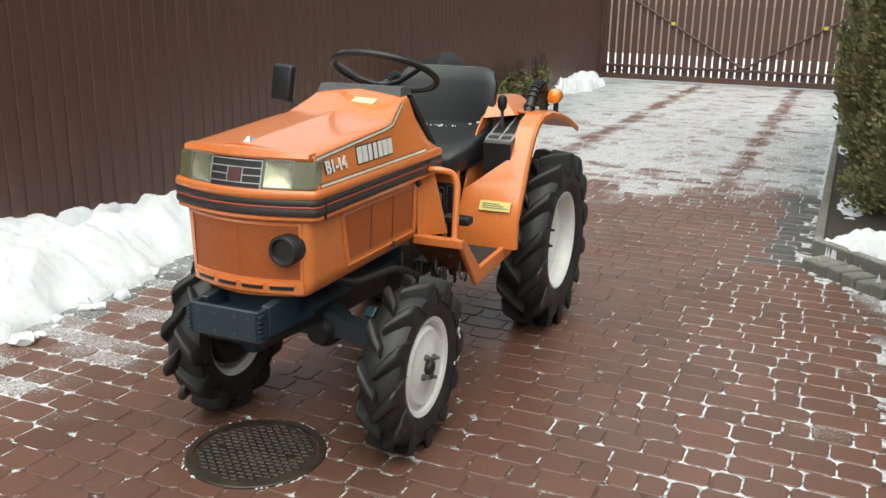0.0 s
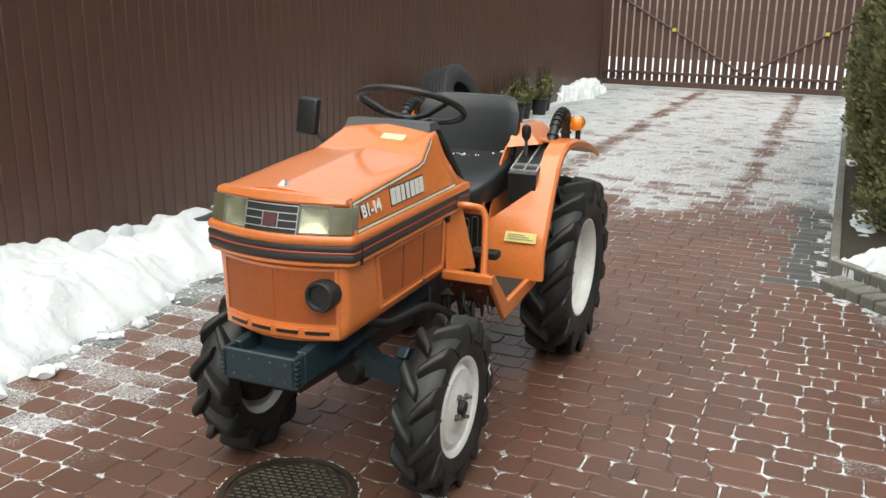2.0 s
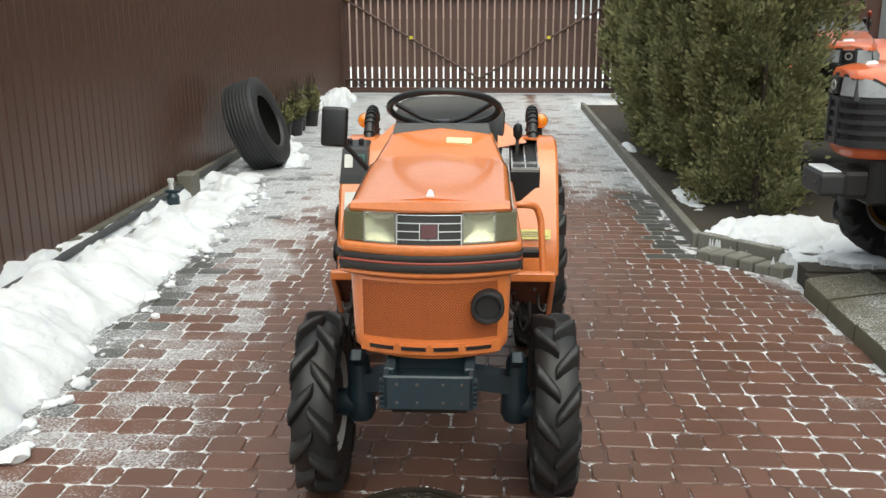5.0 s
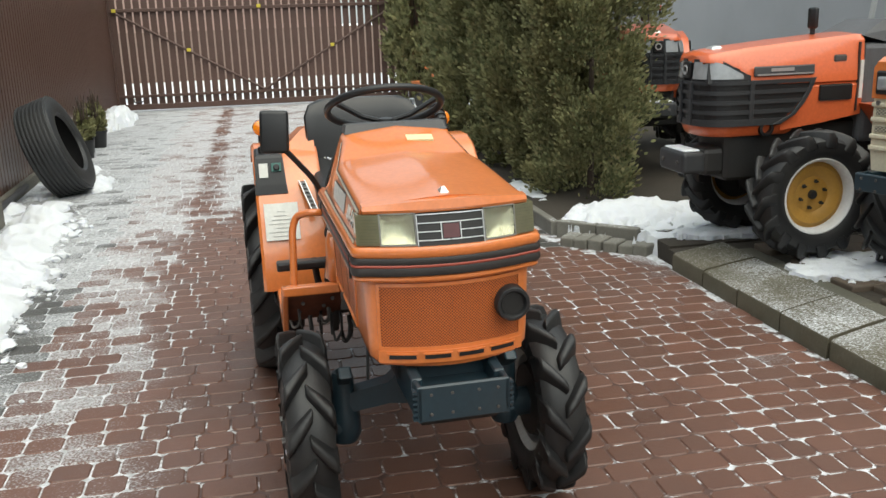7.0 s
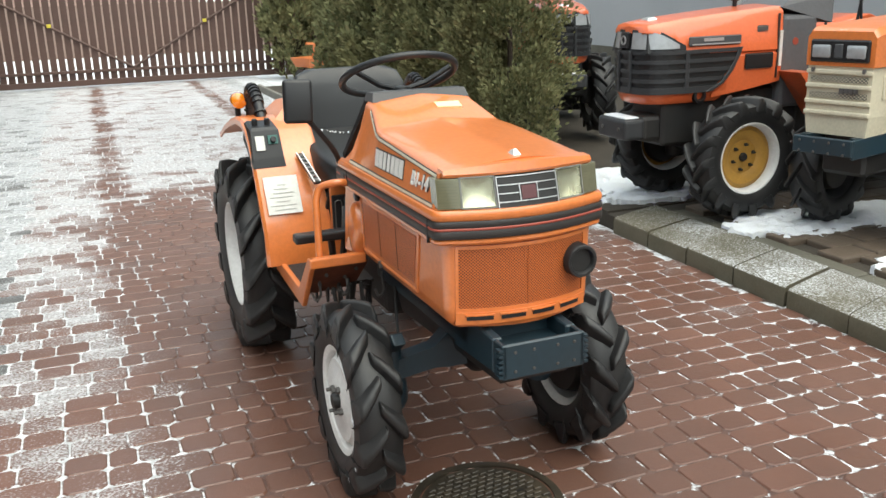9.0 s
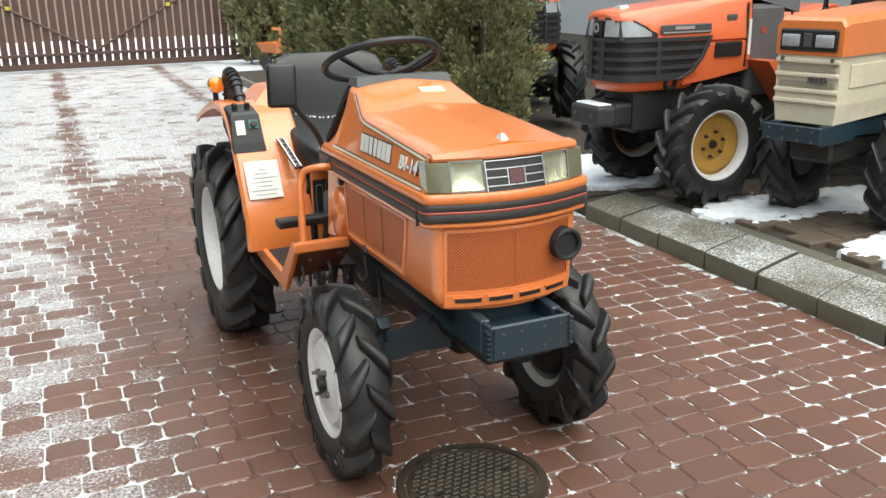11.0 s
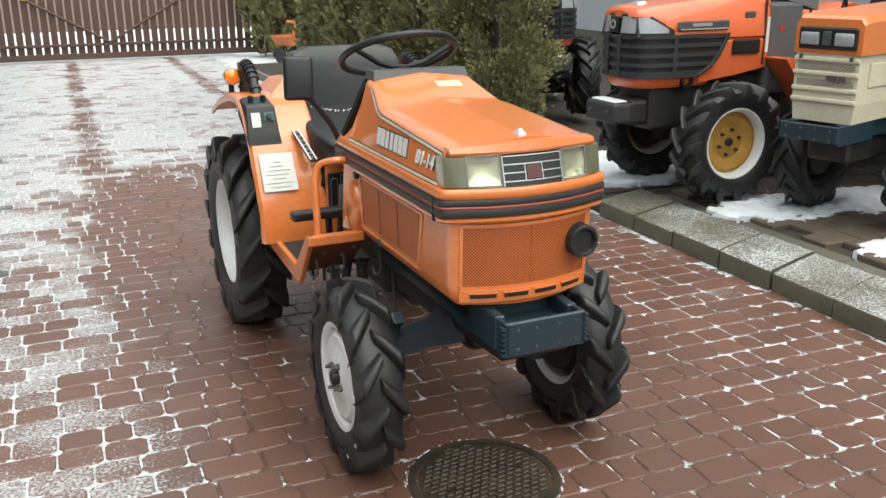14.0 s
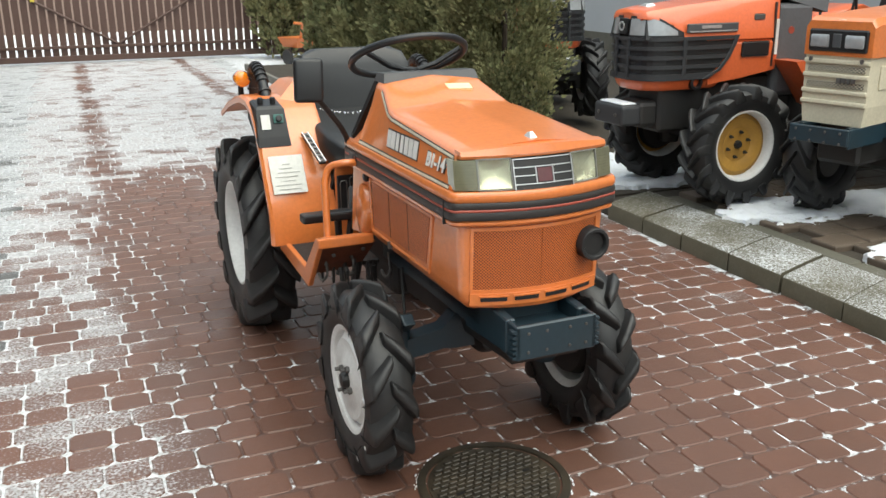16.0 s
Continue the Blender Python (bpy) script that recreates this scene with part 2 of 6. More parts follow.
def paver_material(name, tints, joint=False):
    m, nt, bsdf = material(name)
    amount, op, rng, place = snow_amount(nt)

    def nz(scale, detail=4.0):
        n = nt.nodes.new("ShaderNodeTexNoise")
        n.inputs["Scale"].default_value, n.inputs["Detail"].default_value = scale, detail
        nt.links.new(place, n.inputs["Vector"])
        return n.outputs["Fac"]
    split = nt.nodes.new("ShaderNodeSeparateXYZ")
    nt.links.new(place, split.inputs[0])
    place_u = split.outputs[0]
    patch, grit, fine, salt = nz(2.6, 5), nz(38, 5), nz(260, 2), nz(95, 4)
    if joint:
        base = mixc(nt, rng(nz(16, 4), 0.40, 0.66), tints[0], tints[1])
        # snow caught in the joints, sparse in the wet middle
        side = op('MAXIMUM', amount, rng(op('ADD', nz(0.9, 2), 0.0), 0.40, 0.64, 0.02, 0.19))
        side = op('MAXIMUM', side, rng(place_u, -1.2, -0.1, 0.0, 0.34))
        side = op('MAXIMUM', side, rng(place_u, -1.95, -2.6, 0.0, 0.48))
        lump = op('ADD', op('MULTIPLY', op('SUBTRACT', nz(17, 3), 0.5), 1.7), op('MULTIPLY', op('SUBTRACT', salt, 0.5), 0.7))
        mask = rng(op('ADD', side, lump), 0.20, 0.40)
    else:
        inf = nt.nodes.new("ShaderNodeObjectInfo")
        isl = nt.nodes.new("ShaderNodeNewGeometry")
        rnd = op('FRACT', op('ADD', inf.outputs["Random"], isl.outputs["Random Per Island"]), 0.0)
        base = ramp(nt, rnd, [(0.0, tints[0]), (0.5, tints[1]), (1.0, tints[2])]).outputs[0]
        base = mixc(nt, rng(patch, 0.35, 0.7, 0.0, 0.45), base, tints[3])
        base = mixc(nt, 1.0, base, ramp(nt, fine, [(0.25, (0.72, 0.72, 0.72)), (0.75, (1.0, 1.0, 1.0))]).outputs[0], 'MULTIPLY')
        # soaked blocks in the drive's worn middle, plus painted shade round the tractor
        soak_shade = op('MULTIPLY', op('MULTIPLY', rng(place_u, -2.7, -2.0), rng(place_u, 0.1, -0.7)), rng(op('ADD', split.outputs[1], op('MULTIPLY', op('SUBTRACT', patch, 0.5), 3.0)), 6.2, 4.4))
        base = mixc(nt, op('MULTIPLY', soak_shade, 0.6), base, mixc(nt, 1.0, base, (0.80, 0.74, 0.68), 'MULTIPLY'))
        cut = op('ADD', op('ADD', amount, op('MULTIPLY', op('SUBTRACT', patch, 0.5), 1.3)),
                 op('ADD', op('MULTIPLY', op('SUBTRACT', salt, 0.5), 1.9), op('MULTIPLY', op('SUBTRACT', rnd, 0.5), 0.55)))
        mask = op('MULTIPLY', rng(cut, 0.50, 1.00, 0.0, 0.78), rng(amount, 0.02, 0.15))
    snow_c = mixc(nt, rng(grit, 0.35, 0.65), (0.40, 0.41, 0.42), (0.64, 0.65, 0.68))
    nt.links.new(mixc(nt, mask, base, snow_c), bsdf.inputs["Base Color"])
    wet = rng(nz(1.4, 4), 0.35, 0.65, 0.30, 0.52)
    nt.links.new(op('ADD', op('MULTIPLY', wet, op('SUBTRACT', 1.0, mask)), op('MULTIPLY', mask, 0.8)), bsdf.inputs["Roughness"])
    bump(nt, bsdf, op('ADD', op('MULTIPLY', fine, 0.4), op('ADD', op('MULTIPLY', grit, 0.6), op('MULTIPLY', mask, 0.8))), 0.35, 0.006)
    return m


RED_PAVER = paver_material("wet_red_paver", [(0.148, 0.074, 0.053), (0.174, 0.085, 0.060), (0.128, 0.066, 0.048), (0.118, 0.066, 0.051)])
DARK_PAVER = paver_material("wet_grey_paver", [(0.085, 0.082, 0.078), (0.10, 0.098, 0.092), (0.07, 0.069, 0.066), (0.06, 0.06, 0.055)])
JOINT = paver_material("paving_joints", [(0.070, 0.037, 0.029), (0.11, 0.063, 0.049)], joint=True)

# ---- setting: the drive runs along v, turned a little from the world's axes ----
DRIVE = pose(0.181, 0.040, 0, 0, 0, 11.26)
FENCE_LINE = DRIVE @ pose(0.164, 0.09, 0, 0, 0, 1.2)
FENCE_U, GATE_V, KERB_U, BED_U = -4.18, 17.52, 0.41, 0.02


def drive_part(name, bm, mat, parent=None, label="", smooth=False):
    ob = part(name, bm, mat, parent, label, smooth)
    if parent is None:
        ob.matrix_world = DRIVE
    return ob


ground = drive_part("ground", grid_sheet(-300, 300, -250, 500, 40, 40, lambda x, y: -0.035), SNOW)
tagged(ground, "snowy open ground round the yard", "ground", kind="structure")
drive_bed = drive_part("pavement", box(-4.4, KERB_U + 0.02, -5.0, GATE_V + 0.3, -0.030, -0.0045), JOINT)
tagged(drive_bed, "wet red block paving with snow in its joints", "pavement", kind="structure")

# corrugated fence, sheet by sheet
fence = thing("wall_fence", FENCE_LINE, "brown corrugated sheet metal fence", "fence", kind="structure")
sheet = bmesh.new()
SHEET_W, RIBS = 1.15, 10
prof = []
for i in range(RIBS):
    a, w = i * SHEET_W / RIBS, SHEET_W / RIBS
    prof += [(a, 0.0), (a + 0.80 * w, 0.0), (a + 0.86 * w, -0.010), (a + 0.94 * w, -0.010)]
prof.append((SHEET_W, 0.0))
lo = [sheet.verts.new((d, y, 0.10)) for y, d in prof]
hi = [sheet.verts.new((d, y, 2.18)) for y, d in prof]
for i in range(len(prof) - 1):
    sheet.faces.new((lo[i], lo[i + 1], hi[i + 1], hi[i]))
bmesh.ops.solidify(sheet, geom=sheet.faces[:], thickness=0.004)
SHEETS = 21
for i in range(SHEETS):
    part("fence_panel", moved(sheet.copy(), pose(FENCE_U, GATE_V - SHEET_W * (i + 1), 0)), FENCE, fence)
sheet.free()
y0f = GATE_V - SHEET_W * SHEETS
part("fence_cap", box(FENCE_U - 0.03, FENCE_U + 0.012, y0f, GATE_V, 2.19, 2.215, 0.004), FENCE, fence)
part("fence_backing", box(FENCE_U - 0.06, FENCE_U - 0.03, y0f, GATE_V, 0.0, 2.19), GATE_PAINT, fence)
part("plinth", box(FENCE_U - 0.03, FENCE_U + 0.05, y0f, GATE_V - 0.06, -0.03, 0.10, 0.008), CONCRETE, fence, "grey concrete plinth under the fence")
pipe = drive_part("edging_pipe", tube([(FENCE_U + 0.12, 3.0, 0.075), (FENCE_U + 0.10, 6.9, 0.075), (FENCE_U + 0.09, 9.1, 0.085)], 0.028), GREY_PLASTIC)
pipe.matrix_world = FENCE_LINE
tagged(pipe, "grey pipe lying along the fence plinth", "pipe")
stub = drive_part("pipe_stub", lathe([(0.02, 0.0), (0.02, 0.17), (0.028, 0.17), (0.028, 0.20)], "z", 12, at=(FENCE_U + 0.10, 7.25, 0.0)), WHITE_RIM)
stub.matrix_world = FENCE_LINE
tagged(stub, "short white pipe stub standing at the fence", "pipe")
valve = thing("tap_valve", DRIVE @ pose(-3.96, 7.0, 0), "dark green valve on the pipe by the fence", "valve")
part("valve_body", lathe([(0.035, 0.0), (0.05, 0.02), (0.05, 0.10), (0.03, 0.13)], "z", 14), NAVY, valve)
part("valve_handle", box(-0.06, 0.06, -0.012, 0.012, 0.13, 0.155, 0.005), NAVY, valve)
blk = drive_part("concrete_block", box(-4.12, -3.98, 7.50, 7.72, -0.01, 0.19, 0.012), CONCRETE)
blk.matrix_world = FENCE_LINE
tagged(blk, "rough grey concrete block at the fence", "block")

# sliding gate of boards on a frame with a V brace
gate = thing("gate_1", DRIVE @ pose(-4.37, GATE_V, 0), "brown slatted yard gate with V bracing, closed", "gate", kind="structure")
GATE_W, SLATS = 5.26, 38
PITCH = GATE_W / SLATS
slat_bm = prism([(-0.054, 0.13), (0.054, 0.13), (0.054, 2.12), (0.040, 2.15), (0.0, 2.165), (-0.040, 2.15), (-0.054, 2.12)], "y", 0.0, 0.02, 0.003, 1)
slat = part("slat", slat_bm, GATE_PAINT, gate)
slat.location = (PITCH * 0.5, 0, 0)
for i in range(1, SLATS):
    o = new("slat", slat.data)
    o.parent = gate
    o.location = (PITCH * (i + 0.5), 0.003 * ((i * 7) % 3), 0)
part("bottom_rail", box(0, GATE_W, -0.05, 0.035, 0.03, 0.13, 0.006), GATE_PAINT, gate)
part("lower_rail", box(0, GATE_W, -0.045, -0.002, 0.25, 0.30, 0.005), GATE_PAINT, gate)
part("top_rail", box(0, GATE_W, -0.055, -0.002, 1.76, 1.82, 0.006), GATE_PAINT, gate)
part("end_post", box(-0.05, 0.02, -0.06, 0.04, 0.0, 2.20, 0.006), GATE_PAINT, gate)
part("end_post", box(GATE_W - 0.02, GATE_W + 0.08, -0.06, 0.04, 0.0, 2.20, 0.006), GATE_PAINT, gate)
mid = GATE_W * 0.5
part("brace", tube([(0.12, -0.03, 1.74), (mid, -0.03, 0.31)], 0.022, 8), GATE_PAINT, gate)
part("brace", tube([(GATE_W - 0.12, -0.03, 1.74), (mid, -0.03, 0.31)], 0.022, 8), GATE_PAINT, gate)
part("latch", tube(rounded([(0.28, -0.06, 0.24), (0.28, -0.06, 0.17), (0.45, -0.06, 0.185)], 0.03), 0.012, 8), GREY_PLASTIC, gate)
YELLOW = paint("yellow_tape", (0.62, 0.50, 0.05), 0.5, 0.15)
for x, z in ((0.10, 1.79), (mid, 1.81), (mid * 0.5 + 0.01, 1.07), (mid * 1.5 - 0.01, 1.07)):
    part("marker", box(x - 0.035, x + 0.035, -0.066, -0.054, z - 0.03, z + 0.03, 0.004), YELLOW, gate, "yellow tape marker")
fence_far = drive_part("wall_far", box(-4.37 + GATE_W + 0.1, 14, GATE_V, GATE_V + 0.08, 0.0, 2.0), FENCE)
tagged(fence_far, "plain brown fence beyond the gate", "fence", kind="structure")
fence_behind = drive_part("wall_behind", box(-4.3, 14, -7.6, -7.5, 0.0, 2.2), FENCE)
tagged(fence_behind, "plain brown fence closing the yard", "fence", kind="structure")

def dusted(m, low, high, scale=34.0, patchy=1.0):
    """Lays a thin broken dusting of snow on a material."""
    nt = m.node_tree
    bsdf = nt.nodes["Principled BSDF"]
    old = bsdf.inputs["Base Color"].links[0].from_socket
    a, b = tex(nt, scale, 6, 0.75, coord="World"), tex(nt, 1.7, 4, coord="World")
    s = nt.nodes.new("ShaderNodeMath")
    s.operation = 'MULTIPLY_ADD'
    s.inputs[1].default_value = patchy
    nt.links.new(b.outputs["Fac"], s.inputs[0])
    nt.links.new(a.outputs["Fac"], s.inputs[2])
    r = nt.nodes.new("ShaderNodeMapRange")
    r.inputs[1].default_value, r.inputs[2].default_value = low, high
    nt.links.new(s.outputs[0], r.inputs[0])
    geo, sep = nt.nodes.new("ShaderNodeNewGeometry"), nt.nodes.new("ShaderNodeSeparateXYZ")
    nt.links.new(geo.outputs["Normal"], sep.inputs[0])
    up = nt.nodes.new("ShaderNodeMapRange")
    up.inputs[1].default_value, up.inputs[2].default_value = 0.55, 0.9
    nt.links.new(sep.outputs[2], up.inputs[0])
    lie = nt.nodes.new("ShaderNodeMath")
    lie.operation = 'MULTIPLY'
    nt.links.new(r.outputs[0], lie.inputs[0])
    nt.links.new(up.outputs[0], lie.inputs[1])
    nt.links.new(mixc(nt, lie.outputs[0], old, (0.70, 0.72, 0.75)), bsdf.inputs["Base Color"])


# bed kerb, beside the drive and round its corner
PALE_KERB = paint("weathered_kerb", (0.19, 0.18, 0.155), 0.75, 0.65, (0.095, 0.092, 0.07), bumps=0.5, grain=80)
dusted(PALE_KERB, 1.12, 1.42, 60.0)
bed = thing("bed_kerb", DRIVE, "low grey concrete kerb round the hedge bed", "kerb", kind="structure")
kerb_bm = box(-0.03, 0.03, 0.004, 0.996, -0.02, 0.10, 0.010, 2)
kerb_first = part("kerb_stone", kerb_bm, PALE_KERB, bed)
kerb_first.location = (BED_U, 5.98, 0)
for i in range(1, 9):
    o = new("kerb_stone", kerb_first.data)
    o.parent, o.location = bed, (BED_U, 5.98 + i, 0)
for i in range(2):
    o = part("kerb_stone", box(0.004, 0.296, -0.035, 0.035, -0.02, 0.115, 0.010, 2), PALE_KERB, bed)
    o.location = (0.03 + 0.205 * i, 5.955 - 0.215 * i, 0)
    o.rotation_euler = (0, 0, math.atan2(-0.43, 0.41))
rnd = random.Random(5)
for i in range(6):
    a = (i + 0.5) / 6
    o = part("sett", box(-0.048, 0.048, -0.085, 0.085, -0.03, 0.058 + rnd.uniform(-0.008, 0.008), 0.012, 2), PALE_KERB, bed, "grey granite sett")
    o.location = (0.005 + 0.43 * a, 5.755 - 0.45 * a, 0)
    o.rotation_euler = (rnd.uniform(-0.06, 0.06), rnd.uniform(-0.06, 0.06), math.atan2(-0.45, 0.43) + rnd.uniform(-0.08, 0.08))
SOIL = paint("dark_bed_soil", (0.045, 0.036, 0.026), 0.9, 0.4, (0.02, 0.02, 0.015), bumps=0.8, grain=40)
soil = drive_part("bed_soil", prism([(BED_U + 0.03, 14.7), (BED_U + 0.03, 5.99), (0.07, 5.95), (0.47, 5.53), (0.47, 5.13), (7.0, 5.13), (7.0, 14.7)], "z", -0.03, 0.085), SOIL)
tagged(soil, "dark soil of the hedge bed", "soil", kind="structure")

# raised yard: skewed kerb blocks, a gutter course and brown wet blocks behind
yard = thing("platform", DRIVE, "raised block-paved yard with a broad concrete kerb", "pavement", kind="structure")
part("platform_base", box(KERB_U + 0.03, 9.0, -7.4, 5.10, -0.03, 0.080), SOIL, yard)
SLAB = paint("snow_dusted_kerb", (0.105, 0.092, 0.062), 0.75, 0.8, (0.058, 0.054, 0.032), bumps=0.6, grain=80, scale=3.0)
dusted(SLAB, 0.68, 0.90, 95.0, 0.4)
GUTTER = paint("damp_gutter_slab", (0.105, 0.098, 0.075), 0.7, 0.7, (0.055, 0.056, 0.038), bumps=0.5, grain=70, scale=2.2)
dusted(GUTTER, 1.16, 1.5, 60.0)
YARD_BLOCK = paint("brown_yard_block", (0.115, 0.085, 0.062), 0.55, 0.7, (0.060, 0.052, 0.036), bumps=0.5, grain=70, scale=2.6)
dusted(YARD_BLOCK, 1.18, 1.52, 50.0)
rnd = random.Random(11)
v, SKEW = 4.94, 0.14
while v > -7.0:
    L = 0.38 + rnd.uniform(-0.015, 0.015)
    u0, kz = KERB_U - 0.02 + rnd.uniform(-0.006, 0.006), 0.094 + rnd.uniform(-0.005, 0.005)
    outline = [(0.0, -0.03), (0.0, kz - 0.022), (0.006, kz - 0.008), (0.022, kz - 0.001), (0.19, kz + 0.004), (0.200, kz + 0.001), (0.210, kz + 0.005), (0.398, kz + 0.004), (0.404, kz - 0.004), (0.404, -0.03)]
    block = loft([[(u0 + a, v - d + SKEW * a / 0.404, z) for a, z in outline] for d in (L - 0.006, L - 0.012, 0.012, 0.006)])
    part("kerb_slab", block, SLAB, yard, smooth=True)
    part("gutter_slab", box(KERB_U + 0.392, KERB_U + 0.50, v - L + 0.006, v - 0.004, 0.0, 0.091 + rnd.uniform(-0.003, 0.003), 0.008), GUTTER, yard)
    if v > 1.0:
        for h in range(2):
            for k in range(11):
                a = KERB_U + 0.508 + k * 0.235 + (0.11 if h else 0.0)
                part("yard_block", box(a, a + 0.229, v - L * (h + 1) / 2 + 0.004, v - L * h / 2 - 0.003, 0.0, 0.116 + rnd.uniform(-0.004, 0.004), 0.010, 2), YARD_BLOCK, yard)
    else:
        for k in range(5):
            a = KERB_U + 0.508 + k * 0.52
            part("yard_slab", box(a, a + 0.51, v - L + 0.006, v - 0.004, 0.0, 0.116 + rnd.uniform(-0.004, 0.004), 0.01), YARD_BLOCK, yard)
    v -= L

# snow bank along the fence, heaps and patches
def bank_edge(y):
    pts = [(-5, -3.05), (1.5, -3.08), (2.8, -3.12), (3.5, -3.14), (4.0, -3.24), (4.6, -3.26), (5.3, -3.26), (6.2, -3.32), (6.8, -3.36), (8.0, -3.48), (9.0, -3.68), (10.4, -3.85), (12.0, -4.0), (20, -4.02)]
    for (a, ua), (b, ub) in zip(pts, pts[1:]):
        if a <= y <= b:
            return ua + (ub - ua) * (y - a) / (b - a)
    return -4.0


def bank_height(x, y):
    e = bank_edge(y) + 0.09 * noise.noise((y * 2.3, x * 1.5, 3.0)) + 0.05 * noise.noise((y * 7.0, x * 5.0, 9.0))
    d = e - x
    if d <= 0:
        return -0.03
    full = 0.36 if y < 3.5 else max(0.12, 0.36 - 0.10 * (y - 3.5))
    h = full * (1 - math.exp(-d * 3.0)) * (1 - 0.22 * max(0.0, min(1.0, (-3.65 - x) / 0.4)))
    # trough in front of the plinth, where the pipe shows
    if 3.5 < y < 10.5:
        wide = 0.135 + 0.05 * noise.noise((2.0, y * 4.5, 6.0))
        k = max(0.0, 1 - abs(x + 3.915 + 0.045 * noise.noise((0.0, y * 3.0, 1.0)) + 0.025 * noise.noise((5.0, y * 9.0, 1.0))) / wide)
        h *= 1 - 0.97 * min(1.0, k * 1.8) * max(0.0, min(1, (y - 3.5) / 0.9))
        # uneven strip of snow left against the boards
        lean = max(0.0, min(1.0, (-3.96 - x) * 12)) * min(1.0, (y - 3.5) / 0.5)
        h *= 1 - lean * (0.16 + 0.42 * noise.noise((7.0, y * 4.2, 2.0)) + 0.22 * noise.noise((7.0, y * 11.0, 5.0)))
    if y > 8.2:
        h *= max(0.0, 1 - (y - 8.2) / 0.7) if y < 11 else 1.0
    k = min(1, d * 5) * min(1.0, max(0.4, (x + 4.10) * 4))
    h += 0.09 * noise.noise((x * 3.4, y * 3.4, 0.0)) * k + 0.065 * (0.30 - abs(noise.noise((x * 6, y * 6, 4.0)))) * k
    h += 0.024 * (0.3 - abs(noise.noise((x * 13, y * 13, 8.0)))) * k
    return max(h, -0.03) if h > 0.012 else -0.03


bank = drive_part("snow_bank", grid_sheet(-4.13, -2.85, -4.0, 11.4, 84, 1020, bank_height), SNOW, smooth=True)
tagged(bank, "cleared white snow heaped along the fence", "snow", kind="stuff")


clods = None
rnd = random.Random(33)
for i in range(90):
    y = rnd.uniform(1.8, 8.2)
    x = bank_edge(y) + abs(rnd.gauss(0.0, 0.09)) - 0.05
    r_ = min(0.055, 0.010 + rnd.expovariate(70))
    b = bmesh.new()
    bmesh.ops.create_icosphere(b, subdivisions=2, radius=r_)
    for q in b.verts:
        q.co *= 1 + 0.55 * noise.noise(q.co * (1.6 / r_) + Vector((i * 3.1, 0, 0)))
        q.co.z *= 0.62
    clods = merge(clods, moved(b, pose(x, y, r_ * 0.35, 0, 0, rnd.uniform(0, 360))))
tagged(drive_part("snow_clods", clods, SNOW, smooth=True), "small lumps of snow fallen off the bank", "snow", kind="stuff")


def heap(name, cx, cy, rx, ry, h, z0, seed, label):
    def f(x, y):
        r = math.hypot((x - cx) / rx, (y - cy) / ry)
        k = 1 - r + 0.30 * noise.noise((x * 3.1 + seed, y * 3.1, seed)) + 0.22 * noise.noise((x * 9, y * 9, seed)) + 0.14 * noise.noise((x * 24, y * 24, seed))
        return z0 + h * (1 - math.exp(-2.4 * k)) + 0.02 * noise.noise((x * 15, y * 15, seed)) if k > 0 else -0.05
    o = drive_part(name, grid_sheet(cx - rx * 1.3, cx + rx * 1.3, cy - ry * 1.3, cy + ry * 1.3, 72, 72, f), SNOW, smooth=True)
    return tagged(o, label, "snow", kind="stuff")


heap("snow_heap", -4.14, 15.4, 0.26, 1.2, 0.34, -0.02, 1.0, "white snow heap in the fence corner")
heap("snow_heap", -3.86, 10.2, 0.20, 0.6, 0.10, -0.02, 2.0, "thin snow patch beside the old tyre")
heap("snow_patch", 0.58, 5.98, 0.44, 0.38, 0.13, 0.085, 3.0, "snow lying on the hedge bed")
heap("snow_patch", 0.20, 7.3, 0.09, 0.5, 0.03, 0.080, 4.0, "little snow lying behind the bed kerb")
heap("snow_patch", 0.10, 10.0, 0.07, 0.4, 0.05, 0.080, 5.0, "little snow lying behind the bed kerb")
heap("snow_patch", 1.27, 4.30, 0.46, 0.30, 0.022, 0.114, 7.0, "thin snow patch on the wet yard")
heap("snow_patch", 1.42, 3.36, 0.46, 0.24, 0.026, 0.114, 8.0, "thin snow patch on the wet yard")
heap("snow_patch", 1.5, 5.75, 1.1, 0.55, 0.07, 0.085, 9.0, "snow between the parked tractors")
heap("snow_patch", 1.95, 4.22, 0.50, 0.30, 0.024, 0.114, 12.0, "thin snow patch on the wet yard")
heap("snow_patch", 1.08, 5.33, 0.42, 0.17, 0.024, 0.112, 13.0, "thin snow patch under the parked tractor")
heap("snow_heap", -3.52, 9.35, 0.13, 0.42, 0.13, -0.02, 15.0, "snow lying against the old tyre")

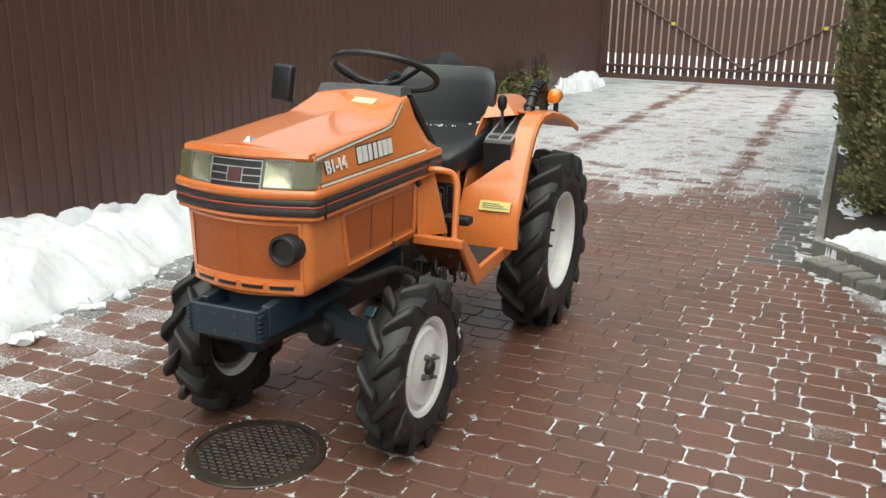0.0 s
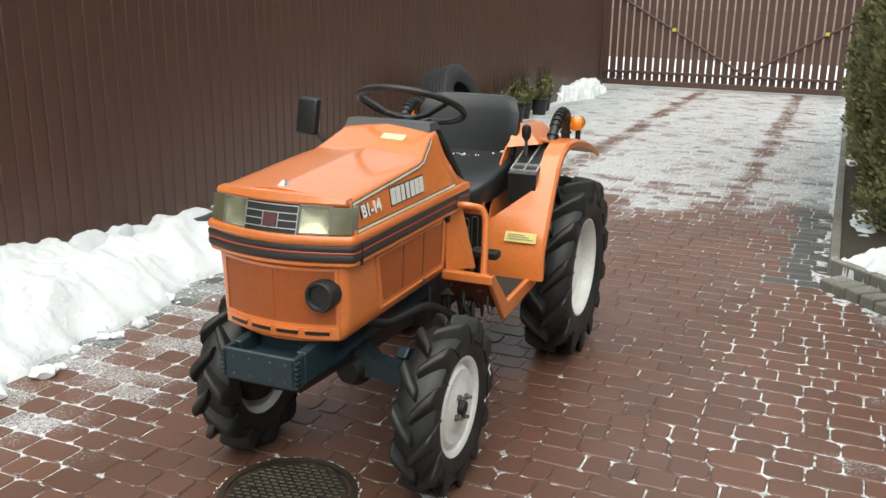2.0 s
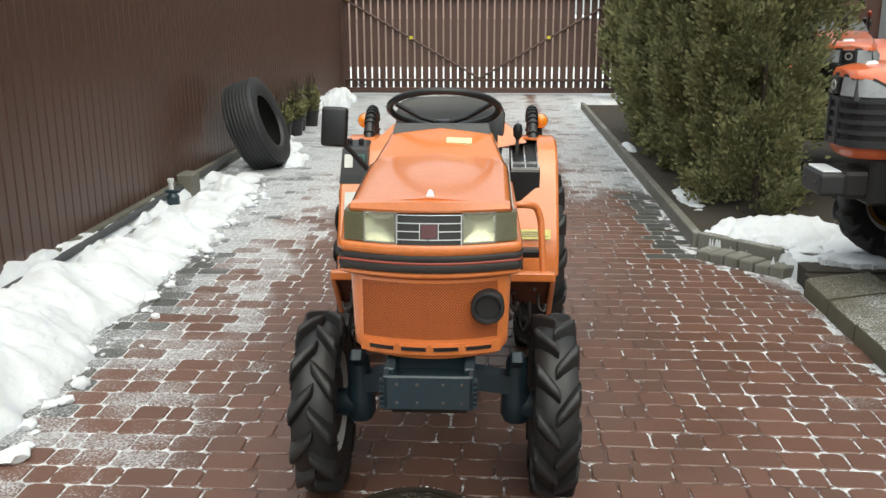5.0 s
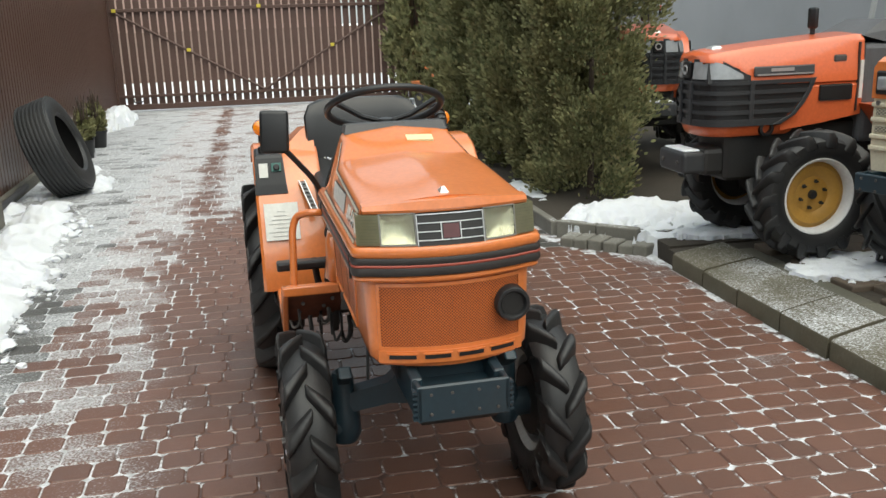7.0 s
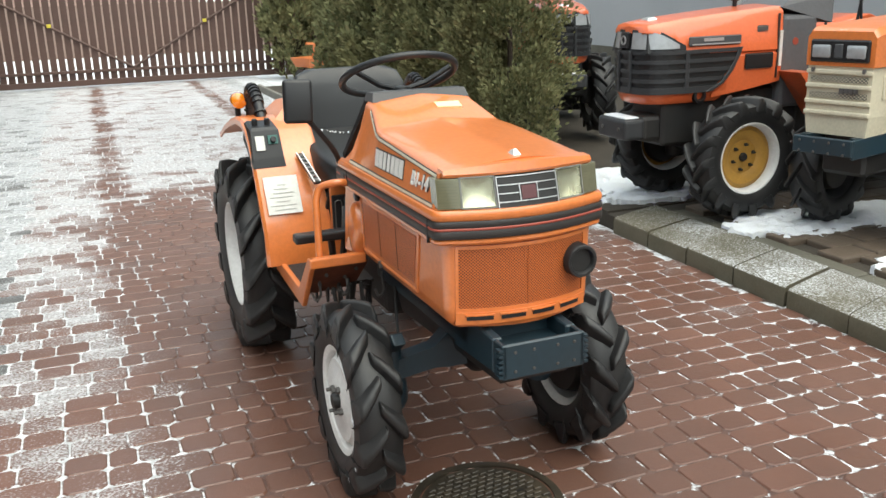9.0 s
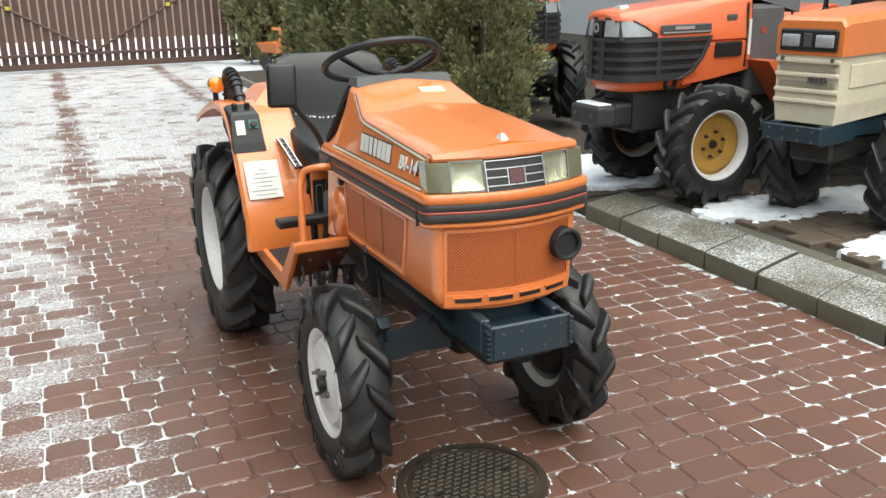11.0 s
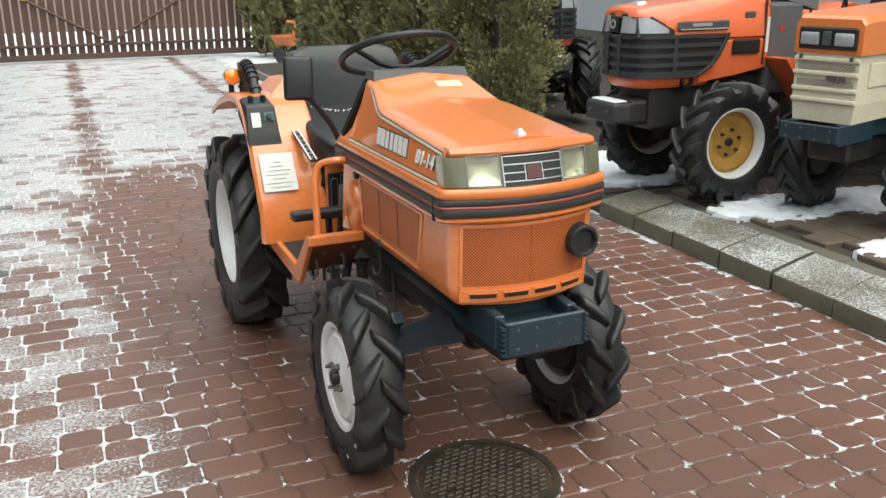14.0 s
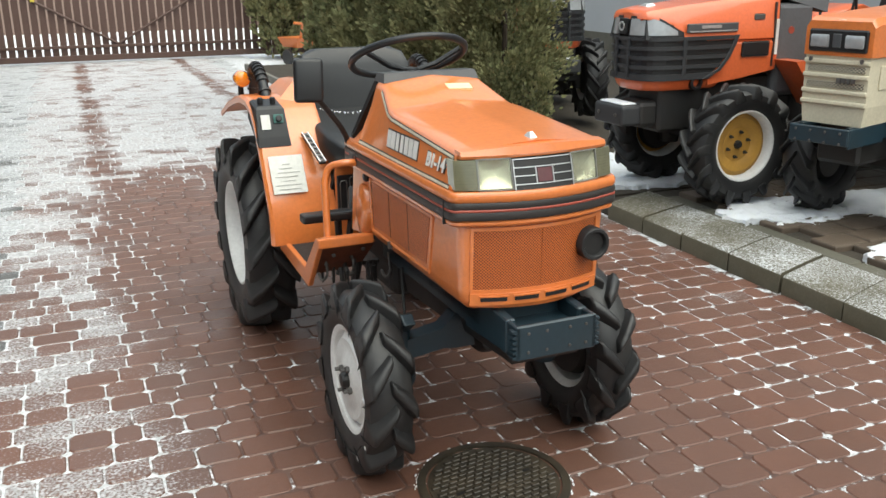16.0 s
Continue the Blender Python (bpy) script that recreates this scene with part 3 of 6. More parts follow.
# manhole cover
CAST = paint("wet_cast_iron", (0.030, 0.024, 0.017), 0.42, 0.7, (0.075, 0.056, 0.034), bumps=0.25, scale=9)
manhole = thing("manhole_cover", pose(-1.844, 2.164, 0, 0, 0, 21), "round rusty cast iron manhole cover in the paving", "manhole", kind="structure")
part("cover_frame", lathe([(0.207, -0.02), (0.207, 0.0075), (0.230, 0.0075), (0.233, 0.004), (0.233, -0.02)], "z", 56), CAST, manhole, smooth=True)
part("cover_plate", lathe([(0.001, 0.0025), (0.200, 0.0025), (0.204, -0.012)], "z", 56), CAST, manhole)
studs = None
for i in range(-6, 7):
    for j in range(-9, 10):
        x, y = i * 0.031 + (0.0155 if j % 2 else 0.0), j * 0.0205
        if math.hypot(x, y) < 0.186 and not (abs(abs(x) - 0.1175) < 0.02 and abs(j) < 1):
            studs = box(x - 0.0125, x + 0.0125, y - 0.0075, y + 0.0075, 0.0015, 0.0085, 0.0022, bm=studs)
part("tread_pattern", studs, CAST, manhole)
rim_snow = bmesh.new()
rnd = random.Random(12)
for i in range(130):
    a, rr = rnd.uniform(0, 2 * math.pi), 0.236 + rnd.gauss(0, 0.0035)
    if noise.noise((math.cos(a) * 2.2, math.sin(a) * 2.2, 5.0)) < -0.12:
        continue
    b = bmesh.new()
    bmesh.ops.create_icosphere(b, subdivisions=1, radius=rnd.uniform(0.002, 0.0045))
    rim_snow = merge(rim_snow, moved(b, pose(rr * math.cos(a), rr * math.sin(a), 0.0015, 0, 0, math.degrees(a)) @ Matrix.Diagonal((0.8, 1.9, 0.6, 1))))
part("rim_snow", rim_snow, SNOW, manhole, "thin snow caught round the cover")
for s_ in (-1, 1):
    part("lifting_slot", box(s_ * 0.1175 - 0.016, s_ * 0.1175 + 0.016, -0.006, 0.006, 0.0027, 0.0034), BLACK_PLASTIC, manhole)


# ---- tractor wheels ----
BOLT = paint("dull_steel", (0.16, 0.155, 0.15), 0.45, 0.5, (0.07, 0.05, 0.04), metal=0.7)
CHROME = paint("bright_trim", (0.62, 0.62, 0.62), 0.25, 0.2, (0.3, 0.3, 0.3), metal=0.6, bumps=0)


def tyre_mesh(R, r, w, lugs, lug_h, flip=1, lug_w=0.030):
    """A farm tyre: round-shouldered carcass with tall slanting lugs meeting in a chevron. Its axis is x, its middle the origin."""
    Rc = R - lug_h
    h = w / 2
    prof = [(r, -h * 0.62), (r + 0.012, -h * 0.80), (r + (Rc - r) * 0.45, -h * 1.0), (r + (Rc - r) * 0.80, -h * 0.95), (Rc - 0.008, -h * 0.72), (Rc, -h * 0.3),
            (Rc, h * 0.3), (Rc - 0.008, h * 0.72), (r + (Rc - r) * 0.80, h * 0.95), (r + (Rc - r) * 0.45, h * 1.0), (r + 0.012, h * 0.80), (r, h * 0.62)]
    bm = lathe(prof, "x", 48, closed=True)
    lug_bm = []
    for side in (-1, 1):
        secs = []
        for f in (-0.10, 0.15, 0.45, 0.75, 0.97, 1.05):
            x = side * h * f
            base = Rc - 0.012 - (0.055 * max(0, f - 0.6) / 0.45) * (R / 0.4)
            top = R - (0.012 * max(0.0, f - 0.5)) - (0.035 if f > 1.0 else 0.0)
            ang = flip * f * w * 0.62 / R
            wd = lug_w * (0.80 + 0.55 * f)
            ring = []
            for rr, k in ((base, -1.45), (base + 0.55 * (top - base), -0.95), (top, -0.55), (top, 0.55), (base + 0.55 * (top - base), 0.95), (base, 1.45)):
                t = ang + k * wd / 2 / R
                ring.append((x, rr * math.sin(t), rr * math.cos(t)))
            secs.append(ring)
        one = loft(secs)
        bmesh.ops.bevel(one, geom=one.edges[:], offset=0.0085, segments=3, affect='EDGES', profile=0.5)
        lug_bm.append(one)
    return bm, lug_bm


def wheel(name, parent, at, R, r, w, lugs, lug_h, out, dish, rim_mat, disc_mat, bolts=6, bolt_r=0.045, flip=1, lug_w=0.030, style="front"):
    """A wheel under its tractor: tyre, rim, hub, each bolt. out: +1 or -1, the side that its face shows."""
    base = new(name)
    base.parent = parent
    base.location = at
    carcass, pair = tyre_mesh(R, r, w, lugs, lug_h, flip * out, lug_w)
    part("tyre", carcass, RUBBER, base, smooth=True)
    for k, one in enumerate(pair):
        first_lug = part("lug", one, RUBBER, base, smooth=True)
        for i in range(lugs):
            o = first_lug if i == 0 else new("lug", first_lug.data)
            o.parent = base
            o.rotation_euler = (-2 * math.pi * (i + 0.5 * k) / lugs, 0, 0)
    part("drum", lathe([(0.001, -w * 0.30 * out), (r * 0.72, -w * 0.30 * out), (r * 0.80, min(-w * 0.05, dish - 0.03) * out), (r * 0.5, (dish - 0.012) * out)], "x", 24), IRON, base, smooth=True)
    h = w / 2 * 0.72 * out
    lip = [(r + 0.016, h * 1.04), (r + 0.018, h * 1.10), (r + 0.006, h * 1.12), (r - 0.006, h * 0.98), (r - 0.014, h * 0.5), (r - 0.014, -h * 0.6), (r + 0.004, -h * 1.0), (r + 0.010, -h * 1.0), (r + 0.002, -h * 0.5), (r + 0.002, h * 0.6)]
    rim = part("rim", lathe(lip, "x", 48, closed=True), rim_mat, base, smooth=True)
    d = dish * out
    if style == "front":
        face = [(0.001, d + 0.004 * out), (r * 0.45, d + 0.004 * out), (r * 0.55, d - 0.004 * out), (r * 0.80, d), (r * 0.88, d - 0.016 * out), (r - 0.011, d - 0.020 * out)]
    else:
        face = [(0.001, d), (r * 0.50, d), (r * 0.62, d + 0.02 * out), (r * 0.80, d + 0.026 * out), (r * 0.90, d + 0.012 * out), (r - 0.011, d + 0.012 * out)]
    part("disc", lathe(face + [(rr, x - 0.006 * out) for rr, x in face[::-1]], "x", 40), disc_mat, base, smooth=True)
    part("hub", lathe([(0.026, d + 0.004 * out), (0.026, d + 0.014 * out), (0.020, d + 0.024 * out), (0.001, d + 0.026 * out)], "x", 20), IRON, base, smooth=True)
    for i in range(bolts):
        a = 2 * math.pi * (i + 0.3) / bolts
        b = lathe([(0.0105, 0.0), (0.0105, 0.012 * out), (0.006, 0.014 * out), (0.006, 0.026 * out)], "x", 6)
        o = part("bolt", b, BOLT if style == "front" else IRON, base)
        o.location = (d + 0.003 * out, bolt_r * math.cos(a), bolt_r * math.sin(a))
    return base


# ---- the small orange tractor ----
LENS, _nt, _b = material("clear_lamp_lens")
_wv = tex(_nt, 1.0, kind="ShaderNodeTexWave")
_wv.inputs["Scale"].default_value = 30.0
_wv.bands_direction = 'X'
_b.inputs["Base Color"].default_value = (0.90, 0.90, 0.80, 1)
_b.inputs["Transmission Weight"].default_value, _b.inputs["IOR"].default_value = 1.0, 1.35
_b.inputs["Roughness"].default_value = 0.12
bump(_nt, _b, _wv.outputs["Fac"], 0.25, 0.004)
REFLECTOR = paint("dull_lamp_reflector", (0.56, 0.55, 0.47), 0.22, 0.3, (0.36, 0.34, 0.25), metal=0.8, grain=25, bumps=0.05, scale=14)
SIDE_LENS = paint("ribbed_side_lens", (0.18, 0.17, 0.10), 0.2, 0.2, (0.1, 0.09, 0.06), coat=0.8, metal=0.2)
AMBER, _nt, _b = material("amber_lens")
_b.inputs["Base Color"].default_value = (0.80, 0.24, 0.01, 1)
_b.inputs["Roughness"].default_value, _b.inputs["Coat Weight"].default_value = 0.2, 1.0
_am = tex(_nt, 90, 2)
bump(_nt, _b, _am.outputs["Fac"], 0.3, 0.003)
RED_STRIPE = paint("red_decal", (0.33, 0.06, 0.035), 0.4, 0.15)
BLACK_DECAL = paint("black_decal", (0.030, 0.026, 0.025), 0.42, 0.4, (0.075, 0.062, 0.052))
CREAM_LINE = paint("cream_pinstripe", (0.70, 0.64, 0.52), 0.45, 0.3)
WHITE_DECAL = paint("white_decal", (0.72, 0.70, 0.66), 0.5, 0.2)
YELLOW_LABEL = paint("pale_yellow_label", (0.68, 0.58, 0.18), 0.5, 0.25, (0.5, 0.45, 0.3))
PALE_LABEL = paint("faded_yellow_label", (0.72, 0.66, 0.38), 0.5, 0.2, (0.6, 0.5, 0.3))
WHITE_LABEL = paint("white_label", (0.66, 0.66, 0.62), 0.5, 0.3, (0.4, 0.4, 0.36))
MAT_RUBBER = paint("brown_black_floor_mat", (0.024, 0.018, 0.016), 0.8, 0.5, (0.05, 0.038, 0.032), bumps=0.5, grain=120)
FAINT_PRINT = paint("faint_label_print", (0.50, 0.50, 0.48), 0.6, 0.2)
DECAL_GREY = paint("label_print", (0.20, 0.20, 0.19), 0.6, 0.2)

MESHED, _nt, _b = material("perforated_orange_sheet")
_tc = _nt.nodes.new("ShaderNodeTexCoord")
_mp = _nt.nodes.new("ShaderNodeMapping")
_mp.inputs["Rotation"].default_value = (0, radians(45), 0)
_mp.inputs["Scale"].default_value = (170, 0.0, 170)
_vo = _nt.nodes.new("ShaderNodeTexVoronoi")
_vo.inputs["Scale"].default_value, _vo.inputs["Randomness"].default_value = 1.0, 0.0
_nt.links.new(_tc.outputs["Object"], _mp.inputs["Vector"])
_nt.links.new(_mp.outputs[0], _vo.inputs["Vector"])
_r = ramp(_nt, _vo.outputs["Distance"], [(0.28, (0.070, 0.022, 0.009)), (0.40, (0.50, 0.118, 0.024))])
_nt.links.new(_r.outputs[0], _b.inputs["Base Color"])
_b.inputs["Roughness"].default_value = 0.45
bump(_nt, _b, _vo.outputs["Distance"], 0.4, 0.004)

MESHED_SIDE, _nt, _b = material("finely_perforated_side_sheet")
_tc = _nt.nodes.new("ShaderNodeTexCoord")
_mp = _nt.nodes.new("ShaderNodeMapping")
_mp.inputs["Rotation"].default_value = (radians(45), 0, 0)
_mp.inputs["Scale"].default_value = (0.0, 230, 230)
_vo = _nt.nodes.new("ShaderNodeTexVoronoi")
_vo.inputs["Scale"].default_value, _vo.inputs["Randomness"].default_value = 1.0, 0.0
_nt.links.new(_tc.outputs["Object"], _mp.inputs["Vector"])
_nt.links.new(_mp.outputs[0], _vo.inputs["Vector"])
_r = ramp(_nt, _vo.outputs["Distance"], [(0.26, (0.10, 0.030, 0.010)), (0.38, (0.50, 0.120, 0.026))])
_nt.links.new(_r.outputs[0], _b.inputs["Base Color"])
_b.inputs["Roughness"].default_value = 0.45

# step apron's darker orange: its shade is put into the paint, with grime blotches
SHADED_ORANGE = paint("grimy_shaded_orange_steel", (0.16, 0.040, 0.014), 0.6, 0.7, (0.045, 0.022, 0.014), bumps=0.2, scale=12)
tractor = thing("compact_tractor", pose(-1.840, 2.454, 0, 0, 0, 12.4), "small orange compact tractor with white wheel rims, parked on red paving", "tractor")


def nose_y(x, z):
    t = (1.036 - z) / 0.096
    return -0.400 - 0.030 * t + (0.036 + 0.012 * t) * (x / 0.22) ** 2


def nose_panel(x0, x1, z0, z1, off, thick, n=10, bm=None):
    """A slab on the bowed nose, off metres proud of it."""
    secs = []
    for i in range(n + 1):
        x = x0 + (x1 - x0) * i / n
        secs.append([(x, nose_y(x, z0) - off, z0), (x, nose_y(x, z1) - off, z1), (x, nose_y(x, z1) - off + thick, z1), (x, nose_y(x, z0) - off + thick, z0)])
    return loft(secs, bm=bm)


def plan_ring(hw, yc, ycor, yr, n=8, rc=0.03):
    """Outline from above: straight sides, rounded front corners, bowed nose; runs from the rear left round the front to the rear right."""
    pts = [(-hw, yr)]
    for i in range(5):
        a = math.pi + math.pi / 2 * i / 4
        pts.append((-hw + rc + rc * math.cos(a), ycor + rc + rc * math.sin(a)))
    w = hw - rc
    for i in range(1, n):
        x = -w + 2 * w * i / n
        pts.append((x, yc + (ycor - yc) * (x / w) ** 2))
    for i in range(5):
        a = 1.5 * math.pi + math.pi / 2 * i / 4
        pts.append((hw - rc + rc * math.cos(a), ycor + rc + rc * math.sin(a)))
    pts.append((hw, yr))
    return pts


def belt(z0, z1, grow, yr=0.498, base=0.240, thick=0.02, swell=0.004):
    """A strip that runs round the hood's sides and nose."""
    secs = []
    for k, z in ((0.0, z0), (swell, z0 + 0.3 * (z1 - z0)), (swell, z1 - 0.3 * (z1 - z0)), (0.0, z1)):
        secs.append([(x, y, z) for x, y in plan_ring(base + grow + k, -0.438 - grow - k, -0.388 - grow - k, yr)])
    secs += [[(x, y, z) for x, y in plan_ring(base + grow - thick, -0.438 - grow + thick, -0.388 - grow + thick, yr)] for z in (z1, z0)]
    secs.append(secs[0])
    b = loft(secs, cap=False, closed=False)
    bmesh.ops.remove_doubles(b, verts=b.verts[:], dist=1e-5)
    ends = [e for e in b.edges if e.is_boundary]
    bmesh.ops.holes_fill(b, edges=ends, sides=0)
    bmesh.ops.recalc_face_normals(b, faces=b.faces[:])
    return b


# upper hood and cowl
def hood_top(y):
    pts = [(-0.42, 1.038), (-0.20, 1.054), (0.0, 1.068), (0.145, 1.077), (0.160, 1.079), (0.170, 1.0815), (0.180, 1.0855), (0.195, 1.0915), (0.30, 1.132), (0.318, 1.138), (0.325, 1.140), (0.36, 1.142), (0.40, 1.09), (0.50, 0.952)]
    for (a, za), (b, zb) in zip(pts, pts[1:]):
        if a <= y <= b:
            return za + (zb - za) * (y - a) / (b - a)
    return pts[-1][1]


secs = []
for y in (-0.37, -0.355, -0.345, -0.30, -0.15, 0.0, 0.10, 0.145, 0.160, 0.170, 0.180, 0.195, 0.25, 0.30, 0.318, 0.325, 0.335, 0.36, 0.40, 0.45, 0.497):
    zt = hood_top(y)
    k = max(0.0, min(1.0, (y - 0.12) / 0.18))
    ht = 0.212 - 0.040 * k
    front = y < -0.36
    half = [(0.238, 0.938), (ht + 0.0105, zt - 0.026), (ht + 0.007, zt - 0.013), (ht - 0.001, zt - 0.004), (ht - 0.012, zt)]
    half += [(ht * f, zt + 0.017 * (1 - f)) for f in (0.80, 0.55, 0.30, 0.12, 0.05)]
    ring = []
    for x, z in [(-a, b) for a, b in half] + [(0.0, zt + 0.0165)] + half[::-1]:
        yy = nose_y(x, max(z, 0.94)) + 0.012 if front else (y if y > -0.2 else y - (0.030 if y < -0.34 else 0.018) * (1 - (x / 0.23) ** 2))
        if front:
            z = z - 0.010 if z > 1.0 else z
        ring.append((x, yy, z))
    secs.append(ring)
part("hood", loft(secs), ORANGE, tractor, "glossy orange bonnet with cowl", smooth=True)
# lip over the lamps
lip = loft([[(x, nose_y(x, 1.03) - 0.006, 1.022), (x, nose_y(x, 1.03) - 0.010, 1.030), (x, nose_y(x, 1.03) - 0.004, 1.040 + 0.012 * (1 - (x / 0.22) ** 2)), (x, nose_y(x, 1.03) + 0.03, 1.043 + 0.012 * (1 - (x / 0.22) ** 2)), (x, nose_y(x, 1.03) + 0.03, 1.022)] for x in [-0.216 + 0.0432 * i for i in range(11)]])
part("hood_lip", lip, ORANGE, tractor, smooth=True)
part("nose_badge", loft([[(-0.015, -0.372, 1.052), (0.015, -0.372, 1.052), (0.015, -0.325, 1.056), (-0.015, -0.325, 1.056)], [(-0.004, -0.350, 1.075), (0.004, -0.350, 1.075), (0.004, -0.336, 1.072), (-0.004, -0.336, 1.072)]]), CHROME, tractor, "small silver bonnet badge")
# headlamps: glass in front of a bowl reflector, ribbed lens round the corner
def reflector(x0, x1, z0, z1, n=10):
    rows = []
    for i in range(n + 1):
        x = x0 + (x1 - x0) * i / n
        row = []
        for j in range(n + 1):
            z = z0 + (z1 - z0) * j / n
            fx, fz = 2 * i / n - 1, 2 * j / n - 1
            bowl = max(0.0, 1 - max(abs(fx), abs(fz)) ** 3)
            row.append((x, nose_y(x, z) + 0.0005 + 0.0105 * bowl * (1 - 0.35 * (fx * fx + fz * fz)), z))
        rows.append(row)
    return loft(rows, closed=False)


for s in (-1, 1):
    lo_, hi_ = sorted((s * 0.090, s * 0.176))
    lamp = part("headlamp", reflector(lo_, hi_, 0.944, 1.022), REFLECTOR, tractor, "headlamp with a silvery reflector behind yellowed glass", smooth=True)
    lens = part("lens", nose_panel(lo_, hi_, 0.944, 1.022, 0.006, 0.0035), LENS, lamp, "clear ribbed glass", smooth=True)
    lens.visible_shadow = False
    for z0, z1 in ((0.9425, 0.946), (1.0195, 1.023)):
        part("lamp_edge", nose_panel(lo_, hi_, z0, z1, 0.0055, 0.02), DECAL_GREY, lamp)
    for x in (s * 0.0895, s * 0.177):
        part("lamp_edge", nose_panel(x - 0.0016, x + 0.0016, 0.943, 1.022, 0.0062, 0.02, 2), DECAL_GREY, lamp)
    lo_, hi_ = sorted((s * 0.1785, s * 0.235))
    part("side_lens", nose_panel(lo_, hi_, 0.944, 1.020, 0.004, 0.04), SIDE_LENS, lamp, "ribbed side lens", smooth=True)
    for i in range(9):
        z = 0.950 + i * 0.0078
        part("lens_rib", nose_panel(lo_ + 0.004, hi_ - 0.004, z, z + 0.003, 0.0062, 0.004, 4), SIDE_LENS, lamp)
# grille
grille = part("front_grille", nose_panel(-0.087, 0.087, 0.932, 1.020, 0.007, 0.03), IRON, tractor, "black grille with thin silver bars")
zs = (0.934, 0.955, 0.976, 0.997, 1.018)
for i, z in enumerate(zs):
    spans = ((-0.086, 0.086),) if i in (0, 4) else ((-0.086, -0.024), (0.024, 0.086)) if i == 2 else ((-0.086, 0.086),)
    for a, b in spans:
        part("grille_bar", nose_panel(a, b, z - 0.0010, z + 0.0010, 0.0105, 0.006, 6), CHROME, grille)
for x, z0, z1 in ((-0.086, 0.934, 1.018), (0.086, 0.934, 1.018), (-0.025, 0.955, 0.997), (0.025, 0.955, 0.997)):
    part("grille_bar", nose_panel(x - 0.0010, x + 0.0010, z0, z1, 0.0105, 0.006, 2), CHROME, grille)
part("grille_emblem", nose_panel(-0.021, 0.021, 0.959, 0.993, 0.011, 0.006, 2), paint("dark_red_emblem", (0.09, 0.022, 0.028), 0.4, 0.4), grille, "dark red square emblem")
# belts round the hood
part("belt_lip", belt(0.914, 0.941, 0.008), ORANGE, tractor, smooth=True)
for z0, z1, m, g in ((0.896, 0.914, BLACK_DECAL, 0.011), (0.889, 0.896, RED_STRIPE, 0.0112), (0.867, 0.889, BLACK_DECAL, 0.011)):
    part("belt_stripe", belt(z0, z1, g, swell=0.002 if m is not RED_STRIPE else 0.0015), m, tractor, smooth=True)
part("belt_lip", belt(0.850, 0.867, 0.004), ORANGE, tractor, smooth=True)
for s in (-1, 1):
    for y, z0, z1, mt, nm in ((-0.345, 0.851, 0.914, IRON, "belt_joint"), (0.375, 0.868, 0.913, IRON, "belt_joint")):
        part(nm, box(min(s * 0.236, s * 0.2545), max(s * 0.236, s * 0.2545), y - 0.0022, y + 0.0022, z0, z1), mt, tractor)
    part("side_marker", box(min(s * 0.246, s * 0.2555), max(s * 0.246, s * 0.2555), 0.400, 0.445, 0.880, 0.905, 0.003), GREY_PLASTIC, tractor, "small grey plate on the belt")
for s in (-1, 1):
    for (y0, z0), (y1, z1) in (((-0.345, 0.947), (0.49, 0.947)), ((-0.345, 1.024), (0.17, 1.062)), ((0.17, 1.062), (0.30, 1.114))):
        def side_x(y, z):
            k = max(0.0, min(1.0, (y - 0.12) / 0.18))
            ht = 0.222 - 0.040 * k
            zt = hood_top(y) - 0.022
            return 0.238 + (ht - 0.238) * max(0.0, (z - 0.938) / (zt - 0.938))
        strip = [[(s * (side_x(y0 + (y1 - y0) * i / 8, z0 + (z1 - z0) * i / 8 + d) + e), y0 + (y1 - y0) * i / 8, z0 + (z1 - z0) * i / 8 + d) for d, e in ((-0.0035, 0.003), (0.0035, 0.003), (0.0035, 0.0), (-0.0035, 0.0))] for i in range(9)]
        part("pinstripe", loft(strip), CREAM_LINE, tractor)
        edge = [[(s * (side_x(y0 + (y1 - y0) * i / 8, z0 + (z1 - z0) * i / 8 + d) + e), y0 + (y1 - y0) * i / 8, z0 + (z1 - z0) * i / 8 + d) for d, e in ((-0.0062, 0.002), (0.0062, 0.002), (0.0062, 0.0), (-0.0062, 0.0))] for i in range(9)]
        part("pinstripe_edge", loft(edge), BLACK_DECAL, tractor)
    # name plate drawn as plain blocks, then the model number
    for k, wid in enumerate((0.030, 0.030, 0.022, 0.022, 0.028, 0.030, 0.030)):
        o_ = -s * 0.103 + s * k * 0.0345 + 0.004
        for grow, e, mt, nm in ((0.004, 0.0014, BLACK_DECAL, "lettering_shadow"), (0.0, 0.0032, WHITE_DECAL, "lettering_bar")):
            ring = ((-wid / 2 - grow, 0.976 - grow), (wid / 2 + grow, 0.976 - grow), (wid / 2 + grow, 1.026 + grow), (-wid / 2 - grow, 1.026 + grow))
            sl = [[(s * (side_x(o_ + dy, z) + q), o_ + dy, z) for dy, z in ring] for q in (e - 0.0014, e)]
            part(nm, loft(sl), mt, tractor, "white block lettering" if mt is WHITE_DECAL else "")


def lettering(text, size, m, mat, parent, name="lettering", depth=0.0015):
    cu = bpy.data.curves.new("text", 'FONT')
    cu.body, cu.size, cu.extrude, cu.align_x, cu.offset = text, size, depth, 'CENTER', size * 0.03
    tmp = new("text", cu)
    me = bpy.data.meshes.new_from_object(tmp.evaluated_get(bpy.context.evaluated_depsgraph_get()))
    bpy.data.objects.remove(tmp)
    bpy.data.curves.remove(cu)
    me.materials.clear()
    me.materials.append(mat)
    ob = new(name, me)
    ob.parent = parent
    ob.matrix_basis = m
    return ob


